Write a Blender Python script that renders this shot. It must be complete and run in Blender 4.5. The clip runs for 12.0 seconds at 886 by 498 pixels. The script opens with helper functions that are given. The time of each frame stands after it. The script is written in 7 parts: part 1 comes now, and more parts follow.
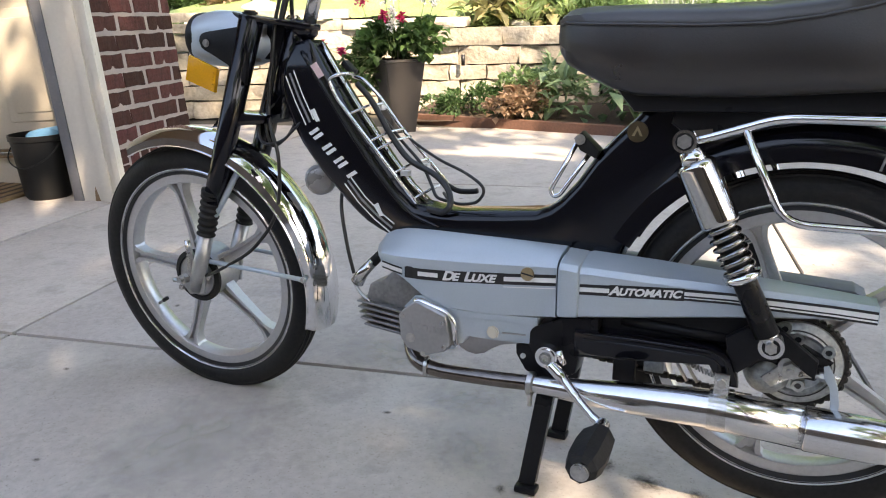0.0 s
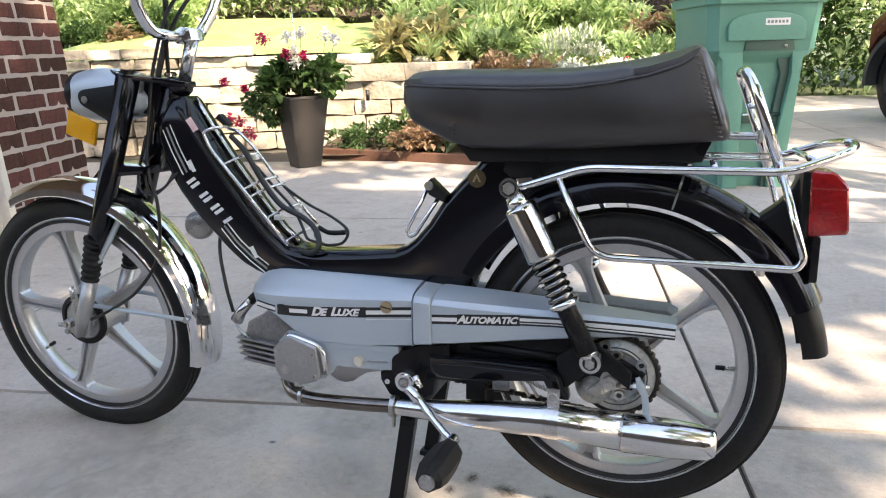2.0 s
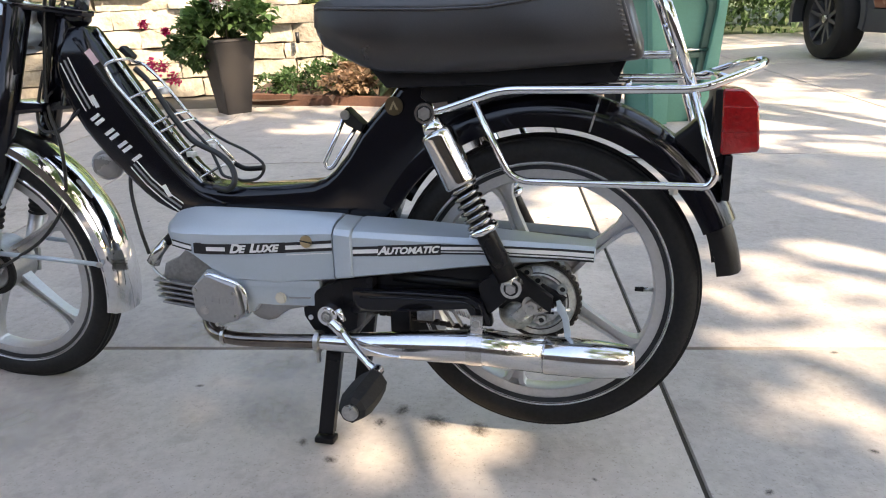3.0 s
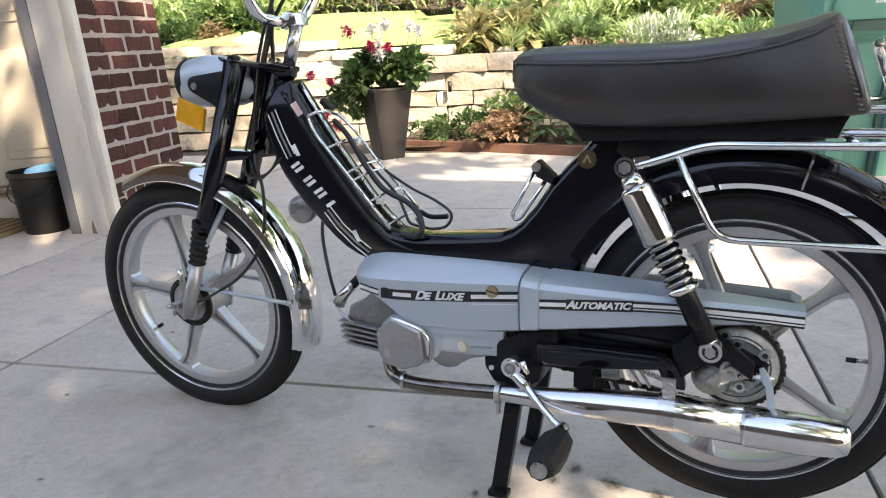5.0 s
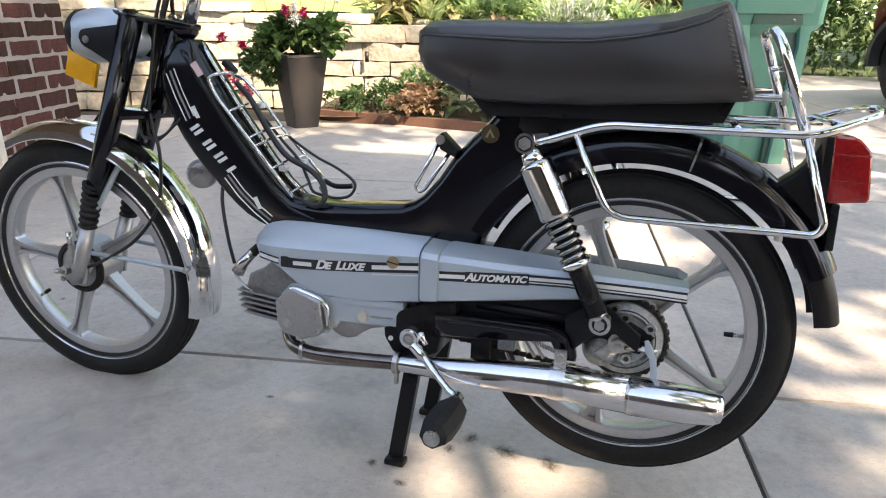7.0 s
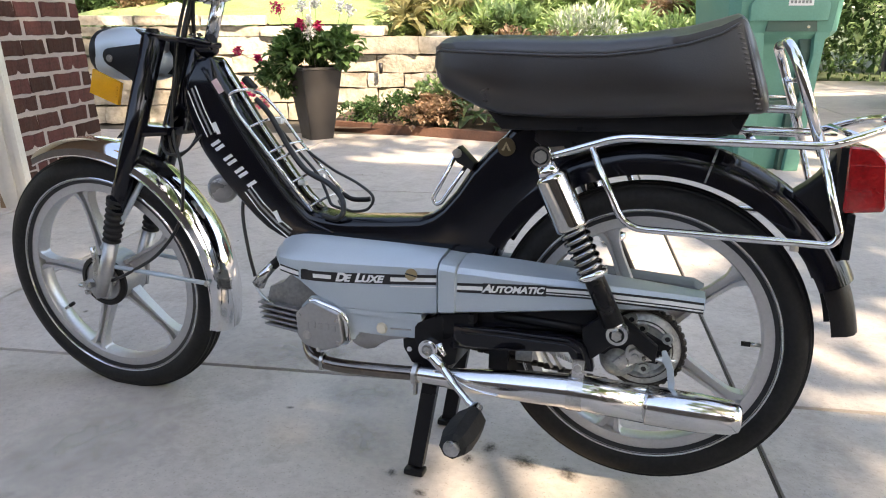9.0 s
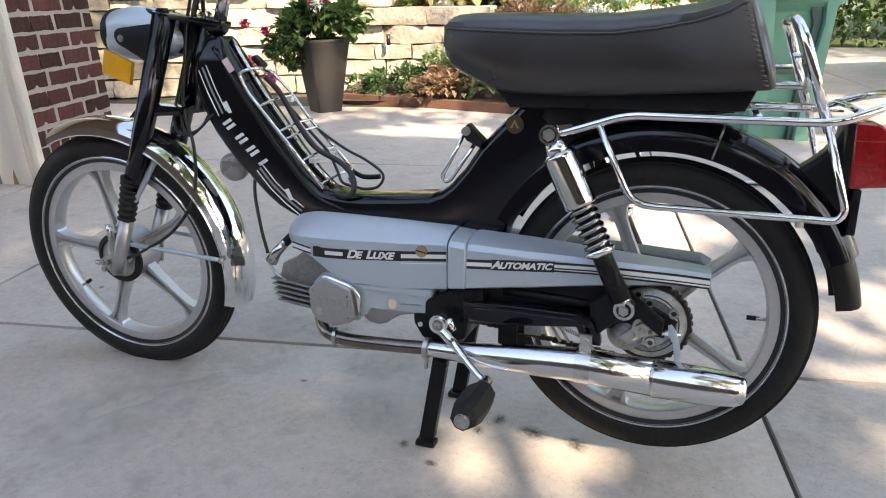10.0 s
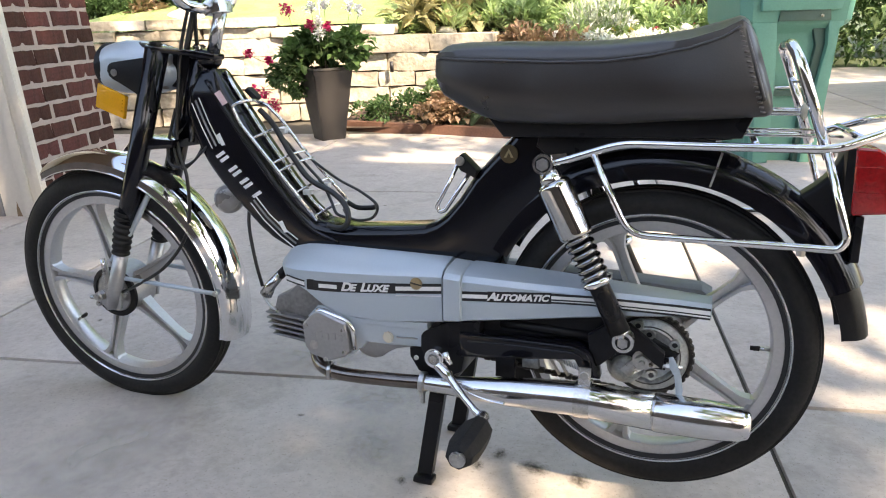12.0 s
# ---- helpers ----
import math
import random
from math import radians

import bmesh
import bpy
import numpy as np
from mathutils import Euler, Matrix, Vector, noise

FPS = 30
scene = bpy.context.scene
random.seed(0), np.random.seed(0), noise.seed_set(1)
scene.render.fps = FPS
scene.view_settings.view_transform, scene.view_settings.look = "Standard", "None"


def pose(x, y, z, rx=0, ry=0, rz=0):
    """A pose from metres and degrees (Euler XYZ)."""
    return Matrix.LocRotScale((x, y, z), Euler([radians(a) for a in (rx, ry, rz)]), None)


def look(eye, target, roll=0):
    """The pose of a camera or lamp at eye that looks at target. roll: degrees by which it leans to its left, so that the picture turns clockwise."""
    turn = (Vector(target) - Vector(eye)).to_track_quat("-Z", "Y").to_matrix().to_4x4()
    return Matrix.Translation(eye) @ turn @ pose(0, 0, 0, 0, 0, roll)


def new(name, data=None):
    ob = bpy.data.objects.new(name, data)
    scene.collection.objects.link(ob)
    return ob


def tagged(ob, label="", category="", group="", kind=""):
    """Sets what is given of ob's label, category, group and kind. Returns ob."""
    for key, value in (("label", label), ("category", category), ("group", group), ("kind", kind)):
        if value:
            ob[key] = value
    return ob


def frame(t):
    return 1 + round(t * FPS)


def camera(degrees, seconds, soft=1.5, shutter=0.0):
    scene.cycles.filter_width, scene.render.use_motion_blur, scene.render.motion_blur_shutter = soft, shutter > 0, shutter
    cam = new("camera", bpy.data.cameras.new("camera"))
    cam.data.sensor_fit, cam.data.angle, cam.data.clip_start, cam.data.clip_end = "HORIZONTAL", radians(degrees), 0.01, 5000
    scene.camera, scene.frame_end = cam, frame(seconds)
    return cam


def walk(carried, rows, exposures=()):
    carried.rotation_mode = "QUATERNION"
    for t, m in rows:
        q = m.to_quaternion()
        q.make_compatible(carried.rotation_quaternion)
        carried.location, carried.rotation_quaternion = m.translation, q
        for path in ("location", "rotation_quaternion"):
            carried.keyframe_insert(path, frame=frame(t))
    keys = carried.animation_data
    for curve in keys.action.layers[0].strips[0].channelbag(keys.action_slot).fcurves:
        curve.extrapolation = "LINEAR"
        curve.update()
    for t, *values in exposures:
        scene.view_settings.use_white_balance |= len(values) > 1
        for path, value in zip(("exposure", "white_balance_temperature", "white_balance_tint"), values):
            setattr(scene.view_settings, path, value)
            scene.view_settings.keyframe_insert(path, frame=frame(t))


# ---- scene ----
cam = camera(62.2, 12.0, soft=1.1)
EXPOSURE, SUN, SKY = 2.16, 3.3, 0.17
PATH = [
    (0, (1.098, -1.111, 0.769), (0.282, 0.612, 0.166), -1.5),
    (0.5, (1.128, -1.131, 0.804), (0.295, 0.607, 0.269), -2.4),
    (1, (1.139, -1.156, 0.834), (0.301, 0.608, 0.404), -2.4),
    (1.5, (1.18, -1.178, 0.837), (0.376, 0.586, 0.346), -2.4),
    (2, (1.238, -1.18, 0.818), (0.612, 0.642, 0.282), -1.6),
    (2.5, (1.272, -1.164, 0.791), (0.764, 0.668, 0.17), -2.8),
    (3, (1.272, -1.161, 0.782), (0.8, 0.661, 0.108), -2.1),
    (3.5, (1.226, -1.161, 0.804), (0.638, 0.634, 0.15), -2.0),
    (3.7, (1.211, -1.171, 0.805), (0.558, 0.623, 0.208), -2.3),
    (5.3, (1.18, -1.18, 0.787), (0.363, 0.562, 0.243), -2.9),
    (5.5, (1.191, -1.176, 0.777), (0.41, 0.567, 0.185), -3.1),
    (6, (1.21, -1.17, 0.782), (0.579, 0.612, 0.13), -1.8),
    (6.5, (1.211, -1.178, 0.788), (0.602, 0.617, 0.151), -0.6),
    (7, (1.203, -1.174, 0.79), (0.608, 0.634, 0.174), 0.6),
    (9, (1.202, -1.189, 0.8), (0.568, 0.613, 0.207), -0.2),
    (9.5, (1.199, -1.186, 0.797), (0.551, 0.606, 0.19), -0.4),
    (10, (1.206, -1.204, 0.816), (0.557, 0.566, 0.148), -0.8),
    (10.5, (1.202, -1.205, 0.85), (0.537, 0.561, 0.187), -1.4),
    (11, (1.176, -1.218, 0.88), (0.329, 0.538, 0.435), -0.9),
    (11.5, (1.191, -1.208, 0.853), (0.357, 0.548, 0.38), -1.6),
    (12, (1.219, -1.172, 0.821), (0.543, 0.61, 0.215), -1.7),
]
walk(cam, [(t, look(eye, target, roll)) for t, eye, target, roll in PATH], [(t, EXPOSURE + stops, 8350, 16) for t, stops in ((0, 0.02), (0.5, 0.06), (1.5, 0.06), (2.5, 0.02), (3.5, -0.04), (5.5, 0.08), (6, 0.07), (6.5, 0.02), (9, -0.02), (9.5, -0.03), (10.5, 0.0), (11, 0.0), (12, 0.07))])

# ---- world and sun ----
SUN_EL, SUN_AZ = 43.0, 128.0       # degrees; azimuth clockwise from +y
sun_dir = Vector((math.sin(radians(SUN_AZ)) * math.cos(radians(SUN_EL)), math.cos(radians(SUN_AZ)) * math.cos(radians(SUN_EL)), math.sin(radians(SUN_EL))))
world = bpy.data.worlds.new("daylight")
scene.world = world
world.use_nodes = True
wn = world.node_tree.nodes
sky = wn.new("ShaderNodeTexSky")
sky.sky_type, sky.sun_disc, sky.sun_elevation, sky.sun_rotation = "NISHITA", False, radians(SUN_EL), radians(SUN_AZ)
wn["Background"].inputs["Strength"].default_value = SKY
world.node_tree.links.new(sky.outputs["Color"], wn["Background"].inputs["Color"])
sun_data = bpy.data.lights.new("sun", "SUN")
sun_data.energy, sun_data.angle, sun_data.color = SUN, radians(0.6), (1.0, 0.93, 0.82)
sun_lamp = new("sun", sun_data)
sun_lamp.matrix_world = look(sun_dir * 30, (0, 0, 0))


# ---- materials ----
def mat(name, base, rough=0.5, metal=0.0, var=0.12, scale=6.0, fine=80.0, bump=0.0, coat=0.0, second=None, rough_var=0.1, obj_var=0.0, spec=0.5, island=0.0, trans=0.0):
    """A surface with variation at two scales, optional relief, stain colour and change from piece to piece."""
    m = bpy.data.materials.new(name)
    m.use_nodes = True
    nt = m.node_tree
    n, l = nt.nodes, nt.links
    b = n["Principled BSDF"]
    b.inputs["Metallic"].default_value = metal
    b.inputs["Coat Weight"].default_value = coat
    b.inputs["Coat Roughness"].default_value = 0.06
    b.inputs["Specular IOR Level"].default_value = spec
    tc = n.new("ShaderNodeTexCoord")
    n1, n2 = n.new("ShaderNodeTexNoise"), n.new("ShaderNodeTexNoise")
    n1.inputs["Scale"].default_value, n1.inputs["Detail"].default_value = scale, 5
    n2.inputs["Scale"].default_value, n2.inputs["Detail"].default_value = fine, 3
    for q in (n1, n2):
        l.new(tc.outputs["Object"], q.inputs["Vector"])
    add = n.new("ShaderNodeMath")
    add.operation = "ADD"
    l.new(n1.outputs["Fac"], add.inputs[0])
    l.new(n2.outputs["Fac"], add.inputs[1])
    ramp = n.new("ShaderNodeMapRange")
    ramp.inputs["From Min"].default_value, ramp.inputs["From Max"].default_value = 0.6, 1.4
    l.new(add.outputs[0], ramp.inputs["Value"])
    mix = n.new("ShaderNodeMix")
    mix.data_type = "RGBA"
    c0 = [max(0, c * (1 - var)) for c in base]
    c1 = second or [min(1, c * (1 + var)) for c in base]
    mix.inputs["A"].default_value, mix.inputs["B"].default_value = (*c0, 1), (*c1, 1)
    l.new(ramp.outputs["Result"], mix.inputs["Factor"])
    out = mix.outputs["Result"]
    if obj_var or island:
        if obj_var:
            info = n.new("ShaderNodeObjectInfo")
            rnd = info.outputs["Random"]
        else:
            info = n.new("ShaderNodeNewGeometry")
            rnd = info.outputs["Random Per Island"]
        amount = obj_var or island
        hsv = n.new("ShaderNodeHueSaturation")
        mr = n.new("ShaderNodeMapRange")
        mr.inputs["To Min"].default_value, mr.inputs["To Max"].default_value = 1 - amount, 1 + amount
        l.new(rnd, mr.inputs["Value"])
        l.new(mr.outputs["Result"], hsv.inputs["Value"])
        mh = n.new("ShaderNodeMapRange")
        mh.inputs["To Min"].default_value, mh.inputs["To Max"].default_value = 0.5 + amount * 0.022, 0.5 - amount * 0.022
        l.new(rnd, mh.inputs["Value"])
        l.new(mh.outputs["Result"], hsv.inputs["Hue"])
        l.new(out, hsv.inputs["Color"])
        out = hsv.outputs["Color"]
    l.new(out, b.inputs["Base Color"])
    rr = n.new("ShaderNodeMapRange")
    rr.inputs["From Min"].default_value, rr.inputs["From Max"].default_value = 0.3, 0.7
    rr.inputs["To Min"].default_value, rr.inputs["To Max"].default_value = max(0.02, rough - rough_var), min(1, rough + rough_var)
    l.new(n1.outputs["Fac"], rr.inputs["Value"])
    l.new(rr.outputs["Result"], b.inputs["Roughness"])
    if trans:
        b.inputs["Transmission Weight"].default_value = trans
    if bump:
        bp = n.new("ShaderNodeBump")
        bp.inputs["Strength"].default_value, bp.inputs["Distance"].default_value = 1.0, bump
        l.new(n2.outputs["Fac"], bp.inputs["Height"])
        l.new(bp.outputs["Normal"], b.inputs["Normal"])
    return m


def leaf_mat(name, base, glow=0.35):
    """A leaf: mostly diffuse, lets some light through, changes from leaf to leaf."""
    m = mat(name, base, 0.5, var=0.25, scale=3, fine=40, island=0.45, spec=0.35)
    nt = m.node_tree
    n, l = nt.nodes, nt.links
    b, out = n["Principled BSDF"], n["Material Output"]
    tr, mx = n.new("ShaderNodeBsdfTranslucent"), n.new("ShaderNodeMixShader")
    tr.inputs["Color"].default_value = (min(1, base[0] * 1.4), min(1, base[1] * 1.55), base[2] * 1.4, 1)
    mx.inputs[0].default_value = glow
    l.new(b.outputs[0], mx.inputs[1])
    l.new(tr.outputs[0], mx.inputs[2])
    l.new(mx.outputs[0], out.inputs["Surface"])
    return m


BLACK = mat("black_enamel", (0.0045, 0.0047, 0.0075), 0.11, var=0.3, scale=4, fine=300, rough_var=0.05, spec=0.4)
SATIN = mat("black_satin_paint", (0.009, 0.009, 0.0105), 0.33, spec=0.22, var=0.3, scale=9, fine=200, rough_var=0.1, bump=0.0003)
CHROME = mat("chrome", (0.78, 0.78, 0.79), 0.06, 1.0, var=0.06, scale=14, fine=200, rough_var=0.03)
MUFFLER = mat("silencer_chrome", (0.74, 0.74, 0.75), 0.15, 1.0, var=0.08, scale=14, fine=200, rough_var=0.04)
DULL_CHROME = mat("worn_chrome", (0.62, 0.61, 0.6), 0.2, 1.0, var=0.2, scale=30, fine=240, rough_var=0.1)
SHOCK = mat("shock_chrome", (0.6, 0.59, 0.57), 0.07, 1.0, var=0.12, scale=14, fine=200, rough_var=0.03)
# brown from heat; the dark it mirrors is put into the colour too
HEAT = mat("browned_and_darkened_chrome", (0.2, 0.17, 0.15), 0.16, 1.0, var=0.35, scale=16, fine=120, rough_var=0.08)
STEEL = mat("steel_bolt", (0.5, 0.49, 0.47), 0.34, 1.0, var=0.25, scale=40, fine=200, rough_var=0.12)
ALU = mat("cast_aluminium", (0.42, 0.42, 0.42), 0.4, 0.85, var=0.1, scale=12, fine=160, bump=0.0002)
FIN = mat("engine_fins", (0.25, 0.24, 0.23), 0.55, 0.6, var=0.3, scale=25, fine=160, bump=0.0006)
SILVER = mat("silver_paint", (0.425, 0.495, 0.55), 0.36, 0.28, var=0.05, scale=5, fine=400, coat=0.15, rough_var=0.04)
RIM = mat("silver_rim", (0.54, 0.54, 0.545), 0.38, 0.8, var=0.1, scale=9, fine=200, rough_var=0.1)
# the dark surroundings the coil mirrors are put into its colour
SPRING = mat("darkened_spring_chrome", (0.34, 0.335, 0.33), 0.13, 1.0, var=0.2, scale=30, fine=300, rough_var=0.06)
RUBBER = mat("tyre_rubber", (0.017, 0.0165, 0.0165), 0.62, spec=0.2, var=0.35, scale=10, fine=160, bump=0.0005)
PLASTIC = mat("black_plastic", (0.013, 0.013, 0.013), 0.42, spec=0.25, var=0.2, scale=20, fine=200, bump=0.0003)
VINYL = mat("black_vinyl", (0.022, 0.018, 0.017), 0.36, spec=0.85, var=0.3, scale=7, fine=420, bump=0.00015, rough_var=0.1)
# bluish sheen stands in for the sky mirrored in the seat's top
VINYL.node_tree.nodes["Principled BSDF"].inputs["Sheen Weight"].default_value = 0.10
VINYL.node_tree.nodes["Principled BSDF"].inputs["Sheen Roughness"].default_value = 0.35
VINYL.node_tree.nodes["Principled BSDF"].inputs["Sheen Tint"].default_value = (0.75, 0.82, 1.0, 1)
THREAD = mat("stitch_thread", (0.13, 0.12, 0.115), 0.7)
WHITE = mat("white_decal", (0.75, 0.75, 0.74), 0.45, var=0.05)
GREY_DECAL = mat("grey_decal", (0.2, 0.205, 0.21), 0.45, var=0.08)
INNER_SHADED = mat("bare_cover_in_shade", (0.15, 0.16, 0.17), 0.6, var=0.15, scale=9)
INK = mat("black_decal", (0.012, 0.012, 0.014), 0.4, var=0.1)
PINK = mat("pale_pink_sticker", (0.72, 0.5, 0.5), 0.5)
AMBER = mat("amber_reflector", (0.72, 0.33, 0.012), 0.18, var=0.1, scale=20, fine=300, bump=0.0008, coat=0.4)
RED = mat("red_lens", (0.34, 0.008, 0.010), 0.14, var=0.35, scale=30, fine=160, coat=0.8, bump=0.0008)
BRASS = mat("brass_badge", (0.42, 0.33, 0.2), 0.36, 0.8, var=0.15)
HORN = mat("dull_horn_metal", (0.3, 0.29, 0.28), 0.32, 0.5, var=0.2, scale=30)
BADGE = mat("dark_brass_badge", (0.11, 0.08, 0.045), 0.36, 0.7, var=0.15)
CABLE = mat("cable_sheath", (0.012, 0.012, 0.012), 0.4)
CHAIN = mat("oily_chain", (0.035, 0.03, 0.026), 0.5, 0.5, var=0.4, scale=60)
HUBCAST = mat("oily_cast_hub", (0.36, 0.385, 0.38), 0.4, 0.65, var=0.4, scale=28, fine=160, bump=0.0005, second=(0.56, 0.59, 0.585))
CREAM = mat("yellowed_plug", (0.5, 0.48, 0.41), 0.5)
LENS = mat("headlamp_glass", (0.85, 0.87, 0.88), 0.08, trans=0.8)

CONCRETE = mat("broom_concrete", (0.43, 0.387, 0.352), 0.8, var=0.16, scale=1.7, fine=70, bump=0.0014, obj_var=0.035, spec=0.3)


def weather(m, dark, pale):
    """Adds clouds of two tones and fine dark pits to a cast surface."""
    n, l = m.node_tree.nodes, m.node_tree.links
    b = n["Principled BSDF"]
    src = b.inputs["Base Color"].links[0].from_socket
    tc = n.new("ShaderNodeTexCoord")
    for scale, lo, hi, tint, amount, rough in ((5.5, 0.50, 0.68, pale, 0.55, 0.72), (9.0, 0.53, 0.70, dark, 0.5, 0.68), (210.0, 0.60, 0.72, dark, 0.75, 0.5), (38.0, 0.55, 0.75, pale, 0.35, 0.6)):
        nz, mr, mix = n.new("ShaderNodeTexNoise"), n.new("ShaderNodeMapRange"), n.new("ShaderNodeMix")
        nz.inputs["Scale"].default_value, nz.inputs["Detail"].default_value, nz.inputs["Roughness"].default_value = scale, 6, rough
        mapping = n.new("ShaderNodeMapping")
        mapping.inputs["Location"].default_value = (scale, scale * 0.7, 0)
        l.new(tc.outputs["Object"], mapping.inputs["Vector"])
        l.new(mapping.outputs["Vector"], nz.inputs["Vector"])
        mr.inputs["From Min"].default_value, mr.inputs["From Max"].default_value, mr.inputs["To Max"].default_value = lo, hi, amount
        l.new(nz.outputs["Fac"], mr.inputs["Value"])
        mix.data_type = "RGBA"
        mix.inputs["B"].default_value = (*tint, 1)
        l.new(mr.outputs["Result"], mix.inputs["Factor"])
        l.new(src, mix.inputs["A"])
        src = mix.outputs["Result"]
    l.new(src, b.inputs["Base Color"])


weather(CONCRETE, (0.26, 0.235, 0.21), (0.52, 0.49, 0.45))
STAIN = mat("oil_stain", (0.10, 0.085, 0.07), 0.7, var=0.3, scale=12)
def soften(m, strength):
    """Lets a stain thin out towards its rim and in blotches."""
    n, l = m.node_tree.nodes, m.node_tree.links
    tc, grad, nz = n.new("ShaderNodeTexCoord"), n.new("ShaderNodeTexGradient"), n.new("ShaderNodeTexNoise")
    grad.gradient_type = "SPHERICAL"
    nz.inputs["Scale"].default_value, nz.inputs["Detail"].default_value = 3.5, 6
    l.new(tc.outputs["Object"], grad.inputs["Vector"])
    l.new(tc.outputs["Object"], nz.inputs["Vector"])
    mul, mr, mx, tr = n.new("ShaderNodeMath"), n.new("ShaderNodeMapRange"), n.new("ShaderNodeMixShader"), n.new("ShaderNodeBsdfTransparent")
    mul.operation = "MULTIPLY"
    l.new(grad.outputs["Fac"], mul.inputs[0])
    l.new(nz.outputs["Fac"], mul.inputs[1])
    mr.inputs["From Min"].default_value, mr.inputs["From Max"].default_value, mr.inputs["To Max"].default_value = 0.12, 0.5, strength
    l.new(mul.outputs[0], mr.inputs["Value"])
    l.new(mr.outputs["Result"], mx.inputs[0])
    l.new(tr.outputs[0], mx.inputs[1])
    l.new(n["Principled BSDF"].outputs[0], mx.inputs[2])
    l.new(mx.outputs[0], n["Material Output"].inputs["Surface"])
soften(STAIN, 0.75)
BLOTCH = mat("pale_blotch", (0.5, 0.47, 0.43), 0.8, var=0.1)
soften(BLOTCH, 0.5)
BRICK = mat("red_brick", (0.068, 0.026, 0.021), 0.8, var=0.4, scale=9, fine=90, bump=0.003, obj_var=0.42, spec=0.25)
MORTAR = mat("mortar", (0.33, 0.275, 0.25), 0.9, var=0.12, scale=12, fine=120, bump=0.002)
TRIM = mat("white_trim_paint", (0.57, 0.54, 0.49), 0.45, var=0.06, scale=3, fine=60)
DOORP = mat("cream_door_paint", (0.47, 0.42, 0.34), 0.5, var=0.05, scale=3)
SEAL = mat("grey_weather_strip", (0.13, 0.135, 0.15), 0.5)
THRESH = mat("wood_threshold", (0.2, 0.13, 0.075), 0.6, var=0.2, scale=20)
MATF = mat("coir_door_mat", (0.22, 0.15, 0.08), 0.95, var=0.3, scale=30, fine=200, bump=0.004)
STONE = mat("limestone", (0.42, 0.375, 0.31), 0.85, var=0.36, scale=6, fine=34, bump=0.009, obj_var=0.27, spec=0.25)
GAP = mat("dark_joint", (0.07, 0.063, 0.05), 0.95)
SOIL = mat("mulch", (0.075, 0.05, 0.035), 0.95, var=0.4, scale=20, fine=90, bump=0.01)
EDGING = mat("rusty_edging", (0.13, 0.065, 0.045), 0.7, var=0.3, scale=9)
PLANTER = mat("dark_grey_planter", (0.038, 0.034, 0.032), 0.5, var=0.12, scale=6, fine=120, bump=0.0006)
ADDED_BRICK = mat("added_wall_brick", (0.12, 0.09, 0.078), 0.85, var=0.35, scale=3, fine=14, bump=0.004)
CEILING_BROWN = mat("added_ceiling_brown", (0.14, 0.095, 0.07), 0.6, var=0.2, scale=5)
BIN = mat("green_bin_plastic", (0.10, 0.28, 0.215), 0.5, var=0.1, scale=3, fine=120, bump=0.0006)
BIN_LID = mat("dark_bin_lid", (0.05, 0.043, 0.04), 0.5, var=0.15, scale=4, fine=120)
# darker bin green, also used for the shadow in the front's recesses
BIN_DARK_SHADED = mat("dark_and_shaded_bin_green", (0.045, 0.10, 0.078), 0.5, var=0.12, scale=3, fine=120)
BLUE = mat("blue_cloth", (0.1, 0.26, 0.42), 0.8)
CARP = mat("brown_car_paint", (0.16, 0.055, 0.03), 0.2, 0.3, coat=0.6, var=0.05)
CARTRIM = mat("grey_car_cladding", (0.045, 0.045, 0.047), 0.55)
GLASS = mat("car_glass", (0.03, 0.035, 0.04), 0.05, coat=0.4)
BARK = mat("bark", (0.032, 0.024, 0.02), 0.95, var=0.4, scale=8, fine=40, bump=0.02)
MEADOW = mat("rough_grass", (0.06, 0.085, 0.03), 0.95, var=0.3, scale=0.6, fine=30)
# wide tone variation stands in for dappled light on the lawn
LAWN = mat("lawn", (0.24, 0.33, 0.13), 0.9, var=0.5, scale=5, fine=60, bump=0.02)
ROCK = mat("garden_rock", (0.4, 0.38, 0.35), 0.85, var=0.2, bump=0.004)
G_MID = leaf_mat("leaf_mid_green", (0.2, 0.28, 0.125))
G_DARK = leaf_mat("leaf_dark_green", (0.055, 0.105, 0.04))
G_LIME = leaf_mat("leaf_lime", (0.43, 0.52, 0.29), 0.4)
G_SILVER = leaf_mat("leaf_silver", (0.47, 0.50, 0.44), 0.2)
G_BRONZE = leaf_mat("leaf_bronze", (0.27, 0.18, 0.12))
G_WHITE = leaf_mat("leaf_white_felt", (0.66, 0.67, 0.6), 0.2)
G_RUSSET = leaf_mat("leaf_russet", (0.34, 0.31, 0.17), 0.35)
G_GER = leaf_mat("leaf_geranium", (0.065, 0.125, 0.042), 0.3)
G_HOSTA = leaf_mat("leaf_hosta", (0.16, 0.23, 0.13), 0.3)
P_RED = leaf_mat("petal_crimson", (0.55, 0.03, 0.14), 0.3)
P_WHITE = leaf_mat("petal_white", (0.8, 0.78, 0.75), 0.3)
P_YELLOW = leaf_mat("petal_yellow", (0.6, 0.45, 0.05), 0.3)


